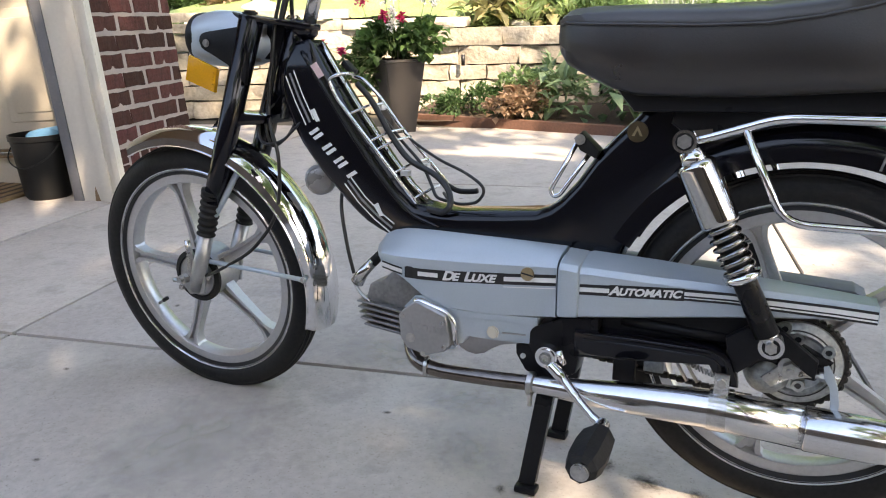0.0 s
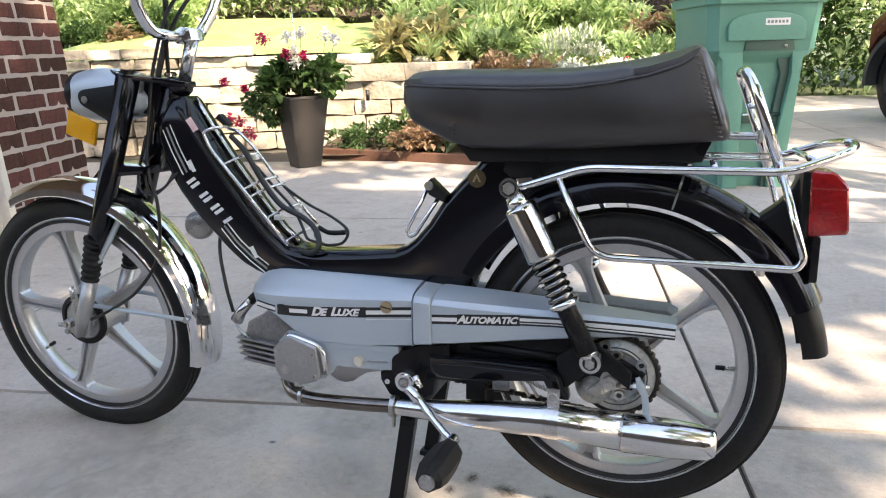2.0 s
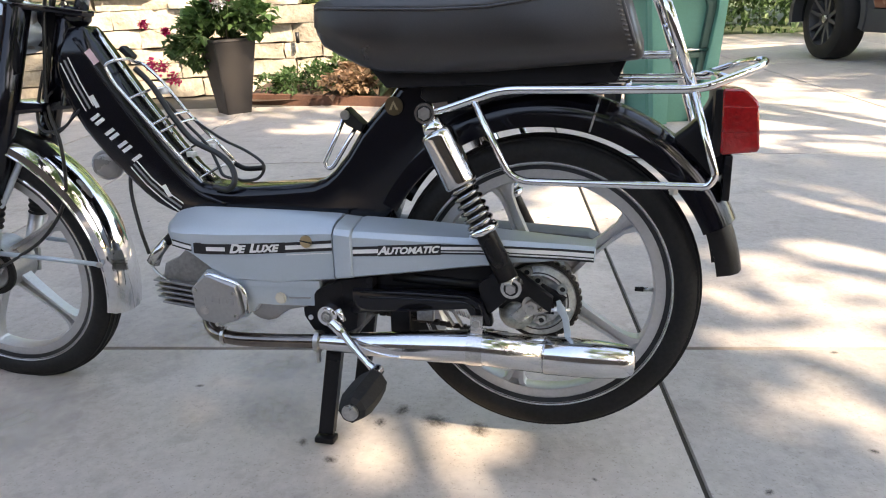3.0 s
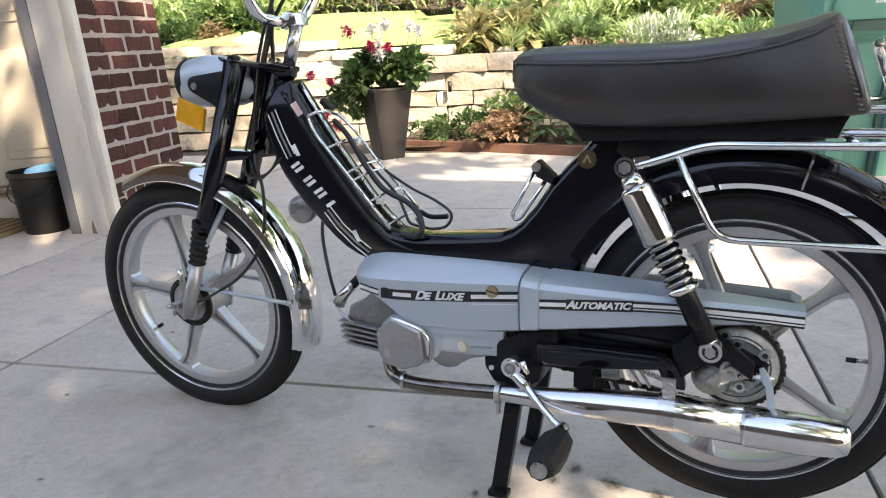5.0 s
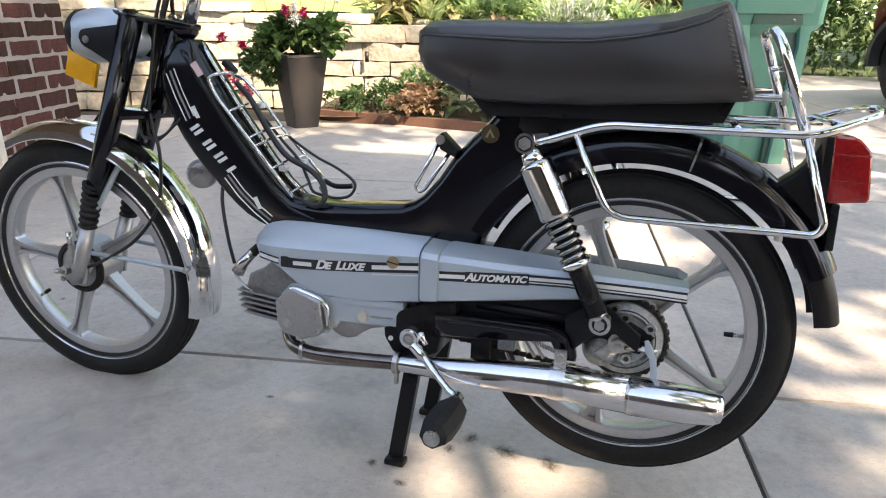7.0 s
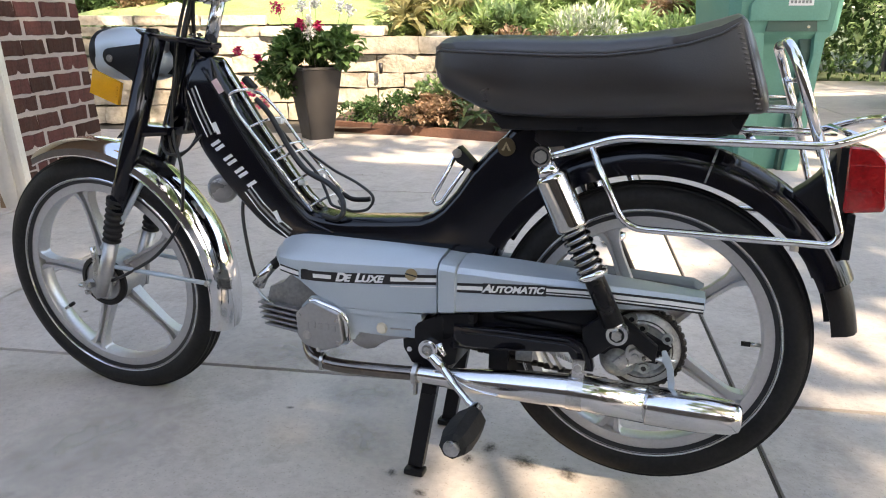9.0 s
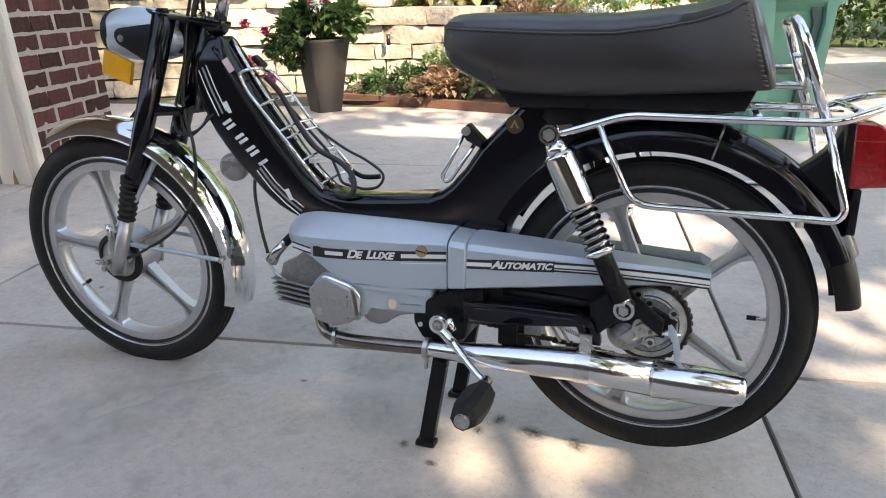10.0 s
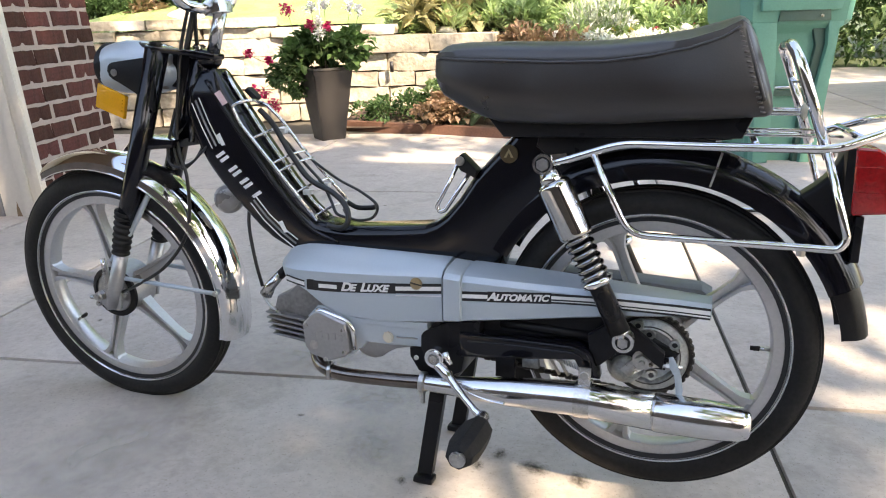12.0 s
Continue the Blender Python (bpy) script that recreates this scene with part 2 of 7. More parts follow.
# ---- mesh helpers ----
def finish(name, bm, material, parent=None, label="", smooth=True, angle=35, place=None):
    """Links a bmesh as one mesh object."""
    if angle and smooth:
        for f in bm.faces:
            f.smooth = True
        lim = radians(angle)
        for e in bm.edges:
            if len(e.link_faces) == 2 and e.calc_face_angle(0) > lim:
                e.smooth = False
    me = bpy.data.meshes.new(name)
    bm.to_mesh(me)
    bm.free()
    me.materials.append(material)
    ob = new(name, me)
    if parent:
        ob.parent = parent
    if place is not None:
        ob.matrix_basis = place
    if label:
        ob["label"] = label
    return ob


def part(name, bm, material, parent, label="", **k):
    return finish(name, bm, material, parent, label, **k)


def thing(name, label, category, place=None, group="", kind=""):
    ob = new(name)
    ob.empty_display_size = 0.1
    if place is not None:
        ob.matrix_basis = place
    return tagged(ob, label, category, group, kind)


def box(sx, sy, sz, c=(0, 0, 0), bevel=0.0, bm=None, m=None, seg=2):
    """A box, with rounded edges if asked, added to bm."""
    one = bmesh.new()
    bmesh.ops.create_cube(one, size=1, matrix=Matrix.Translation(c) @ Matrix.Diagonal((sx, sy, sz, 1)))
    if bevel:
        bmesh.ops.bevel(one, geom=one.edges[:], offset=bevel, segments=seg, affect="EDGES", profile=0.6)
    if m is not None:
        one.transform(m)
    return join(bm, one)


def join(bm, one):
    if bm is None:
        return one
    tmp = bpy.data.meshes.new("tmp")
    one.to_mesh(tmp)
    one.free()
    bm.from_mesh(tmp)
    bpy.data.meshes.remove(tmp)
    return bm


def smooth_path(pts, n=8):
    """A rounded line through the points."""
    p = [Vector(q) for q in pts]
    p = [2 * p[0] - p[1]] + p + [2 * p[-1] - p[-2]]
    out = []
    for i in range(1, len(p) - 2):
        a, b, c, d = p[i - 1 : i + 3]
        for k in range(n):
            t = k / n
            out.append(0.5 * (2 * b + (c - a) * t + (2 * a - 5 * b + 4 * c - d) * t * t + (3 * b - a - 3 * c + d) * t**3))
    return out + [p[-2]]


def bent_path(pts, r=0.03, n=5):
    """Straight runs with rounded corners, as a bent tube has."""
    p = [Vector(q) for q in pts]
    out = [p[0]]
    for a, b, c in zip(p, p[1:], p[2:]):
        k = min(r, (a - b).length * 0.45, (c - b).length * 0.45)
        s, e = b + (a - b).normalized() * k, b + (c - b).normalized() * k
        out += [s.lerp(b, t).lerp(b.lerp(e, t), t) for t in [i / n for i in range(n + 1)]]
    return out + [p[-1]]


def sweep(path, r, sides=10, bm=None, close=False, caps=True):
    """A round tube along a path; r is one radius or one a point."""
    bm = bm or bmesh.new()
    p = [Vector(q) for q in path]
    rs = r if isinstance(r, (list, tuple)) else [r] * len(p)
    up, rings = None, []
    for i, q in enumerate(p):
        a = p[i - 1] if (i or close) else q
        b = p[(i + 1) % len(p)] if (i < len(p) - 1 or close) else q
        d = (b - a).normalized()
        if up is None:
            up = d.orthogonal().normalized()
        up = (up - d * up.dot(d)).normalized()
        side = d.cross(up)
        rings.append([bm.verts.new(q + (up * math.cos(w) + side * math.sin(w)) * rs[i]) for w in [2 * math.pi * k / sides for k in range(sides)]])
    for a, b in zip(rings, rings[1:] + (rings[:1] if close else [])):
        for k in range(sides):
            bm.faces.new((a[k], a[(k + 1) % sides], b[(k + 1) % sides], b[k]))
    if caps and not close:
        bm.faces.new(rings[0][::-1])
        bm.faces.new(rings[-1])
    return bm


def slab(profile, y0, y1, bevel=0.0, bm=None, seg=2):
    """A flat outline in x and z, given depth along y, with rounded edges."""
    one = bmesh.new()
    a = [one.verts.new((x, y0, z)) for x, z in profile]
    b = [one.verts.new((x, y1, z)) for x, z in profile]
    f0, f1 = one.faces.new(a), one.faces.new(b[::-1])
    n = len(profile)
    for k in range(n):
        one.faces.new((a[k], b[k], b[(k + 1) % n], a[(k + 1) % n]))
    bmesh.ops.recalc_face_normals(one, faces=one.faces[:])
    if bevel:
        bmesh.ops.bevel(one, geom=list(f0.edges) + list(f1.edges), offset=bevel, segments=seg, affect="EDGES", profile=0.6)
    big = [f for f in one.faces if len(f.verts) > 4]
    bmesh.ops.triangulate(one, faces=big)
    return join(bm, one)


def pressed(profile, half, radii, steps=6):
    """A flat outline given depth to both sides, each corner of it rounded by its own radius."""
    one = bmesh.new()
    n = len(profile)
    pts = [Vector(p) for p in profile]
    area = sum(p.x * q.y - q.x * p.y for p, q in zip(pts, pts[1:] + pts[:1]))
    side = 1 if area > 0 else -1
    inward = []
    for k in range(n):
        e, f = (pts[k] - pts[k - 1]).normalized(), (pts[(k + 1) % n] - pts[k]).normalized()
        a, b = Vector((-e.y, e.x)) * side, Vector((-f.y, f.x)) * side
        m = (a + b).normalized()
        inward.append(m / max(0.6, m.dot(a)))
    rings = []
    for s in (-1, 1):
        for k in range(steps + 1):
            w = math.pi / 2 * (k if s < 0 else steps - k) / steps
            ring = []
            for p, v, r in zip(pts, inward, radii):
                q = p + v * r * (1 - math.sin(w))
                ring.append(one.verts.new((q.x, s * (half - r * (1 - math.cos(w))), q.y)))
            rings.append(ring)
    for a, b in zip(rings, rings[1:]):
        for k in range(n):
            one.faces.new((a[k], a[(k + 1) % n], b[(k + 1) % n], b[k]))
    caps = [one.faces.new(rings[0]), one.faces.new(rings[-1][::-1])]
    bmesh.ops.recalc_face_normals(one, faces=one.faces[:])
    bmesh.ops.triangulate(one, faces=caps)
    return one


def lathe(profile, sides=48, bm=None, m=None, closed=False):
    """Turns (radius, y) pairs round the y axis."""
    one = bmesh.new()
    rings = []
    for k in range(sides):
        w = 2 * math.pi * k / sides
        rings.append([one.verts.new((r * math.cos(w), y, r * math.sin(w))) for r, y in profile])
    n = len(profile)
    for k in range(sides):
        a, b = rings[k], rings[(k + 1) % sides]
        for i in range(n if closed else n - 1):
            one.faces.new((a[i], a[(i + 1) % n], b[(i + 1) % n], b[i]))
    bmesh.ops.remove_doubles(one, verts=one.verts[:], dist=1e-6)
    bmesh.ops.recalc_face_normals(one, faces=one.faces[:])
    if m is not None:
        one.transform(m)
    return join(bm, one)


def arc_strip(section, r, a0, a1, steps=40, bm=None, m=None, closed=True):
    """Sweeps a section of (radius offset, y) pairs along an arc in the xz plane, degrees from +x."""
    one = bmesh.new()
    rows = []
    for k in range(steps + 1):
        w = radians(a0 + (a1 - a0) * k / steps)
        rows.append([one.verts.new(((r + dr) * math.cos(w), y, (r + dr) * math.sin(w))) for dr, y in section])
    n = len(section)
    for a, b in zip(rows, rows[1:]):
        for i in range(n if closed else n - 1):
            one.faces.new((a[i], a[(i + 1) % n], b[(i + 1) % n], b[i]))
    if closed:
        one.faces.new(rows[0])
        one.faces.new(rows[-1][::-1])
    bmesh.ops.recalc_face_normals(one, faces=one.faces[:])
    if m is not None:
        one.transform(m)
    return join(bm, one)


def loft(rows, bm=None, cap=True, ring=True):
    """Skins rows of points; ring joins each row's end to its start."""
    one = bmesh.new()
    vs = [[one.verts.new(q) for q in row] for row in rows]
    n = len(rows[0])
    for a, b in zip(vs, vs[1:]):
        for i in range(n if ring else n - 1):
            one.faces.new((a[i], a[(i + 1) % n], b[(i + 1) % n], b[i]))
    if cap and ring:
        one.faces.new(vs[0][::-1])
        one.faces.new(vs[-1])
    bmesh.ops.recalc_face_normals(one, faces=one.faces[:])
    return join(bm, one)


def disc(r, depth, c, axis="y", sides=24, bevel=0.0, bm=None, r2=None):
    """A short round bar about an axis."""
    one = bmesh.new()
    turn = {"y": Matrix.Rotation(radians(90), 4, "X"), "x": Matrix.Rotation(radians(90), 4, "Y"), "z": Matrix.Identity(4)}[axis]
    bmesh.ops.create_cone(one, cap_ends=True, segments=sides, radius1=r, radius2=r if r2 is None else r2, depth=depth, matrix=Matrix.Translation(c) @ turn)
    if bevel:
        bmesh.ops.bevel(one, geom=[e for e in one.edges if any(len(f.verts) > 4 for f in e.link_faces)], offset=bevel, segments=2, affect="EDGES")
    return join(bm, one)


def ribbon(pts, width, y, depth=0.0006):
    """A flat band of the given width along a line in x and z, proud of the plane y."""
    one = bmesh.new()
    p = [Vector((x, 0, z)) for x, z in pts]
    rows = []
    for i, q in enumerate(p):
        d = (p[min(i + 1, len(p) - 1)] - p[max(i - 1, 0)]).normalized()
        nrm = Vector((-d.z, 0, d.x)) * width / 2
        rows.append([(q.x + s * nrm.x, yy, q.z + s * nrm.z) for s, yy in ((-1, y), (1, y), (1, y - depth), (-1, y - depth))])
    return loft(rows, one)


def lettering(text, size, material, parent, m, shear=0.3, extrude=0.0006, narrow=1.0):
    """Words in the built-in font, each letter a mesh of its own, centred on m."""
    def curve(body):
        c = bpy.data.curves.new("letter", "FONT")
        c.body, c.size, c.shear, c.extrude, c.offset = body, size, shear, extrude, size * 0.042
        tmp = bpy.data.objects.new("letter", c)
        scene.collection.objects.link(tmp)
        bpy.context.view_layer.update()
        me = bpy.data.meshes.new_from_object(tmp.evaluated_get(bpy.context.evaluated_depsgraph_get()))
        bpy.data.objects.remove(tmp)
        return me
    def right(body):
        return max(v.co.x for v in curve(body).vertices)
    full = right(text)
    for k, ch in enumerate(text):
        if ch == " ":
            continue
        me = curve(ch)
        x = right(text[: k + 1]) - max(v.co.x for v in me.vertices)
        me.materials.clear()
        me.materials.append(material)
        ob = new("letter", me)
        first = k == 0 or text[k - 1] == " "
        grow = 1.22 if first else 1.0
        ob.parent, ob.matrix_basis = parent, m @ Matrix.Translation(((x - full / 2) * narrow - (0.1 * size if first else 0), -size * 0.36, 0)) @ Matrix.Diagonal((grow * narrow, grow, 1, 1))


def roughen(bm, amount, scale, seed=0.0):
    for v in bm.verts:
        v.co += noise.noise_vector(v.co * scale + Vector((seed, seed * 1.7, seed * 0.3))) * amount
    return bm


rng = random.Random(7)

# ---- driveway and ground ----
TURN_D = 10.0                       # the joints' turn against the moped
GRID = pose(0, 0, 0, 0, 0, TURN_D)
ground = bmesh.new()
bmesh.ops.create_grid(ground, x_segments=2, y_segments=2, size=900, matrix=pose(0, 0, -0.06))
tagged(finish("ground", ground, MEADOW, smooth=False), "dry grass and soil ground reaching to the horizon", "ground", kind="structure")
drive = thing("driveway", "pale broom-finished concrete driveway cast in slabs with narrow joints", "driveway", GRID, kind="structure")
U = [-5.2, -3.3, -1.43, -0.69, 1.383, 3.39, 5.4, 7.4, 9.4]
V = [-13.1, -11.2, -9.3, -7.4, -5.5, -3.6, -1.72, 0.14, 2.07, 3.9, 5.8, 7.7, 9.6]
for i in range(len(U) - 1):
    for j in range(len(V) - 1):
        if V[j] > 3.5 and U[i] < 1.3:
            continue
        w, d = U[i + 1] - U[i], V[j + 1] - V[j]
        wl = 0.013 if U[i] == -1.43 else 0       # the joint in front of the door is wider
        part("slab", box(w - 0.011 - wl, d - 0.014, 0.1, bevel=0.002), CONCRETE, drive, angle=30, place=pose((U[i] + U[i + 1] + wl) / 2, (V[j] + V[j + 1]) / 2, -0.05))
part("joint_filler", box(14.6, 22.6, 0.06, (2.1, -1.75, -0.04)), GAP, drive, smooth=False)
srng = random.Random(3)
spots = [(0.945, 0.004, 0.034, STAIN), (1.03, -0.008, 0.03, STAIN), (0.87, 0.03, 0.022, STAIN), (0.417, 0.04, 0.011, STAIN), (-0.382, -0.074, 0.011, STAIN), (0.79, -0.15, 0.016, STAIN), (0.72, -0.11, 0.014, STAIN), (0.84, -0.02, 0.018, STAIN), (0.55, 0.15, 0.11, BLOTCH), (0.62, -0.02, 0.1, BLOTCH), (0.3, 0.3, 0.16, BLOTCH), (0.1, -0.2, 0.22, BLOTCH), (-0.5, -0.4, 0.2, BLOTCH)]
spots += [(srng.uniform(-1.5, 3), srng.uniform(-0.6, 2.5), srng.uniform(0.006, 0.012), STAIN) for _ in range(40)]
for sx, sy, r, m in spots:
    one = bmesh.new()
    bmesh.ops.create_circle(one, cap_ends=True, segments=24, radius=1.0)
    ob = part("stain", one, m, drive, "", smooth=False, place=GRID.inverted() @ pose(sx, sy, 0.0006 + 0.0002 * srng.random(), 0, 0, srng.uniform(0, 360)) @ Matrix.Diagonal((r * 1.35, r, 1, 1)))

# ---- the moped ----
LEANING = -4.29
moped = thing("moped", "black and silver step-through moped standing on its centre stand", "moped", pose(0, 0, 0, LEANING))
WB, ZR, R, STEER = 1.1407, 0.2884, 0.2622, 4.66


def wheel(name, at, spoke0, hub, brake):
    """A five-spoke cast wheel with its tyre, about the y axis."""
    w = new(name)
    w.parent, w.matrix_basis = moped, at
    r0 = R * 0.105
    prof = [(R - r0 + r0 * math.cos(a) * (1.0 if math.cos(a) > 0 else 0.9), r0 * 1.02 * math.sin(a)) for a in [2 * math.pi * k / 20 for k in range(20)]]
    tyre = part("tyre", lathe(prof, 96, closed=True), RUBBER, w, "black ribbed rubber tyre")
    for q in (-0.017, -0.0095, 0.0, 0.0095, 0.017):
        rr = R - r0 + math.sqrt(max(0, r0 * r0 - q * q)) + 0.0002
        part("tread_rib", lathe([(rr - 0.002, q - 0.0024), (rr + 0.0012, q - 0.0018), (rr + 0.0012, q + 0.0018), (rr - 0.002, q + 0.0024)], 96, closed=True), RUBBER, tyre)
    ri = R - 0.0455
    rim_prof = [(ri, -0.024), (ri + 0.003, -0.021), (ri - 0.006, -0.0195), (ri - 0.009, -0.017), (ri - 0.027, -0.017), (ri - 0.029, -0.013), (ri - 0.031, 0), (ri - 0.029, 0.013), (ri - 0.027, 0.017), (ri - 0.009, 0.017), (ri - 0.006, 0.0195), (ri + 0.003, 0.021), (ri, 0.024), (ri + 0.004, 0)]
    rim = part("rim", lathe(rim_prof, 96, closed=True), RIM, w, "cast silver alloy rim")
    for s in (-1, 1):
        part("pinstripe", lathe([(ri - 0.0035, s * 0.0215), (ri - 0.0110, s * 0.0182), (ri - 0.0110, s * 0.0174), (ri - 0.0035, s * 0.0200)], 96, closed=True), INK, rim)
    for s in (-1, 1):
        part("bright_lip", lathe([(ri + 0.0035, s * 0.0212), (ri + 0.0015, s * 0.0228), (ri - 0.0012, s * 0.0226), (ri - 0.002, s * 0.0208)], 96, closed=True), CHROME, rim)
    for k in range(5):
        a = radians(spoke0 + 72 * k)
        rows = []
        for q, (hw, hy) in ((hub * 0.85, (0.016, 0.012)), (hub + 0.03, (0.0115, 0.011)), (0.14, (0.0095, 0.0095)), (ri - 0.05, (0.0105, 0.0105)), (ri - 0.034, (0.017, 0.0125)), (ri - 0.028, (0.026, 0.014))):
            g = hw * 0.42
            rows.append([(q, -hy, -hw), (q, -hy, -g), (q, -hy * 0.2, -g * 0.8), (q, -hy * 0.2, g * 0.8), (q, -hy, g), (q, -hy, hw), (q, hy, hw), (q, hy, g), (q, hy * 0.2, g * 0.8), (q, hy * 0.2, -g * 0.8), (q, hy, -g), (q, hy, -hw)])
        bm = loft(rows)
        bm.transform(Matrix.Rotation(-a, 4, "Y"))
        part("spoke", bm, RIM, w, angle=30)
    hubp = part("hub", lathe([(0.0, -0.034), (hub - 0.006, -0.034), (hub, -0.03), (hub, 0.03), (hub - 0.006, 0.034), (0, 0.034)], 48), ALU, w, "cast aluminium hub")
    if brake:
        part("brake_plate_ring", lathe([(hub + 0.002, -0.036), (hub + 0.002, -0.03), (hub - 0.01, -0.037), (hub - 0.008, -0.039)], 48, closed=True), RUBBER, hubp)
        part("brake_plate", lathe([(0, -0.044), (0.02, -0.044), (0.026, -0.039), (hub - 0.012, -0.037), (hub - 0.011, -0.033), (0, -0.033)], 48), ALU, hubp)
    va = radians(spoke0 + (36 if brake else 324))
    return w, va


fw, _ = wheel("front_wheel", pose(0.0074, 0.002, 0.2664, 0, 0, 0.93) @ pose(0, 0, 0, 6.93) @ Matrix.Scale(1.036, 4), 103, 0.053, True)
rw, _ = wheel("rear_wheel", pose(WB, 0, ZR), 40, 0.06, False)
for w, a in ((fw, 212), (rw, 1)):
    d = Vector((math.cos(radians(a)), 0, math.sin(radians(a))))
    bm = sweep([d * 0.186, d * 0.168], 0.0035, 8)
    v = part("valve", bm, STEEL, w)
    part("valve_cap", sweep([d * 0.17, d * 0.156], [0.0045, 0.004], 8), RUBBER, v)

# frame: one pressed body from steering head to seat
frame_profile = [(0.272, 0.732), (0.256, 0.698), (0.247, 0.662), (0.254, 0.622), (0.268, 0.585), (0.288, 0.551), (0.311, 0.522), (0.335, 0.496), (0.359, 0.473), (0.380, 0.452), (0.401, 0.433), (0.424, 0.416), (0.450, 0.403), (0.497, 0.386), (0.56, 0.378), (0.80, 0.365), (0.875, 0.385), (0.888, 0.42), (0.905, 0.463), (0.93, 0.503), (0.963, 0.543), (1.0, 0.575), (1.06, 0.602), (1.14, 0.618), (1.24, 0.63), (1.25, 0.665),
    (0.93, 0.655), (0.908, 0.64), (0.89, 0.617), (0.86, 0.587), (0.83, 0.553), (0.805, 0.515), (0.78, 0.486), (0.762, 0.472), (0.74, 0.463), (0.684, 0.457), (0.60, 0.450), (0.57, 0.450), (0.545, 0.452), (0.523, 0.455), (0.49, 0.483), (0.453, 0.526), (0.390, 0.607), (0.352, 0.661), (0.327, 0.698), (0.308, 0.730), (0.30, 0.737)]
low = frame_profile.index((1.25, 0.665))
frame_bm = pressed(frame_profile, 0.043, [(0.013 if k < low else 0.021) * max(0.3, min(1, (1.2 - x) / 0.25, (0.775 - z) / 0.08)) for k, (x, z) in enumerate(frame_profile)])
for v in frame_bm.verts:                     # the neck narrows towards the steering head
    if v.co.z > 0.695 and v.co.x < 0.4:
        v.co.y *= 1 - 0.42 * min(1, (v.co.z - 0.695) / 0.04)
body = part("frame", frame_bm, BLACK, moped, "glossy black pressed-steel step-through frame", angle=40)
part("crease", sweep(smooth_path([(0.297, -0.041, 0.715), (0.372, -0.0425, 0.608), (0.445, -0.0425, 0.512), (0.51, -0.0425, 0.444), (0.57, -0.0425, 0.42)]), 0.004, 8), BLACK, body)
part("seat_post_tube", slab([(0.945, 0.612), (0.955, 0.66), (1.25, 0.672), (1.255, 0.64), (1.10, 0.615), (0.98, 0.585)], -0.066, 0.066, 0.012), SATIN, body)
part("steering_head", sweep([(0.268, 0, 0.765), (0.212, 0, 0.60)], 0.027, 20), BLACK, body)
for k, z in ((0, 0.757), (1, 0.742)):
    part("bearing_cup", disc(0.0275 - 0.002 * k, 0.011, (0.2655 - 0.005 * k, 0, z), "z", 28, 0.003), SATIN, body)

# decals on the down tube
yd = -0.0434
SH = Vector((-0.003, 0.001))
for off, wd, m in ((-0.0100, 0.0022, WHITE), (0.0100, 0.0022, WHITE), (0.0, 0.0042, GREY_DECAL)):
    nrm = Vector((0.87, 0.49))
    a = [(x + SH.x, z + SH.y) for x, z in ((0.274, 0.676), (0.292, 0.633), (0.314, 0.590))]
    b = [(x + SH.x, z + SH.y) for x, z in ((0.392, 0.489), (0.42, 0.457), (0.452, 0.430), (0.482, 0.410))]
    nb = [Vector((0.76, 0.65)), Vector((0.72, 0.69)), Vector((0.6, 0.8)), Vector((0.5, 0.87))]
    part("decal_stripe", ribbon([(x + nrm.x * off, z + nrm.y * off) for x, z in a], wd, yd - (0 if wd > 0.004 else 0.0003)), m, body, smooth=False)
    part("decal_stripe", ribbon([(x + q.x * off * 0.9, z + q.y * off * 0.9) for (x, z), q in zip(b, nb)], wd, yd - (0 if wd > 0.004 else 0.0003)), m, body, smooth=False)
d2 = Vector((0.727, 0, -0.687))
u2 = Vector((-d2.z, 0, d2.x))
for k, (x0, z0) in enumerate(((0.3245, 0.571), (0.351, 0.5445), (0.375, 0.522), (0.3975, 0.5015))):
    c0 = Vector((x0, 0, z0))
    for off in ((-0.0058, 0.0058) if k < 3 else (0.0,)):
        c1 = c0 + d2 * off
        q = [c1 + d2 * (e * 0.0034 + f * 0.003) + u2 * 0.0105 * f for e, f in ((-1, -1), (1, -1), (1, 1), (-1, 1))]
        part("decal_bar", slab([(p.x, p.z) for p in q], yd - 0.001, yd - 0.0004), WHITE, body, "white slanted decal bar", smooth=False)
for s, (x0, z0) in ((1, (0.313, 0.612)), (1, (0.442, 0.45))):
    part("decal_flash", slab([(x0, z0), (x0 + 0.012, z0 - 0.02), (x0 + 0.02, z0 - 0.018), (x0 + 0.009, z0 + 0.004)], yd - 0.0012, yd - 0.0006), WHITE, body, smooth=False)
part("sticker", slab([(0.316, 0.690), (0.329, 0.697), (0.345, 0.674), (0.331, 0.667)], yd - 0.0012, yd - 0.0004), PINK, body, "small pale pink sticker", smooth=False)
badge = part("badge", disc(0.0155, 0.004, (0.897, -0.0455, 0.597), "y", 32, 0.001), BADGE, body, "round dark brass badge with a raised triangle")
part("emblem", slab([(0.897, 0.606), (0.889, 0.591), (0.893, 0.591), (0.897, 0.600), (0.901, 0.591), (0.905, 0.591)], -0.0485, -0.0472), BRASS, badge, smooth=False)

# luggage rods along the down tube
carrier = new("tube_carrier")
carrier.parent = moped
carrier["label"] = "chrome wire carrier along the down tube"
near_rod = [(0.374, -0.040, 0.676), (0.360, -0.040, 0.672), (0.352, -0.040, 0.666), (0.366, -0.040, 0.636), (0.434, -0.040, 0.560), (0.525, -0.040, 0.458)]
far_rod = [(0.352, 0.043, 0.672), (0.372, 0.043, 0.668), (0.406, 0.043, 0.638), (0.454, 0.043, 0.579), (0.554, 0.043, 0.478)]
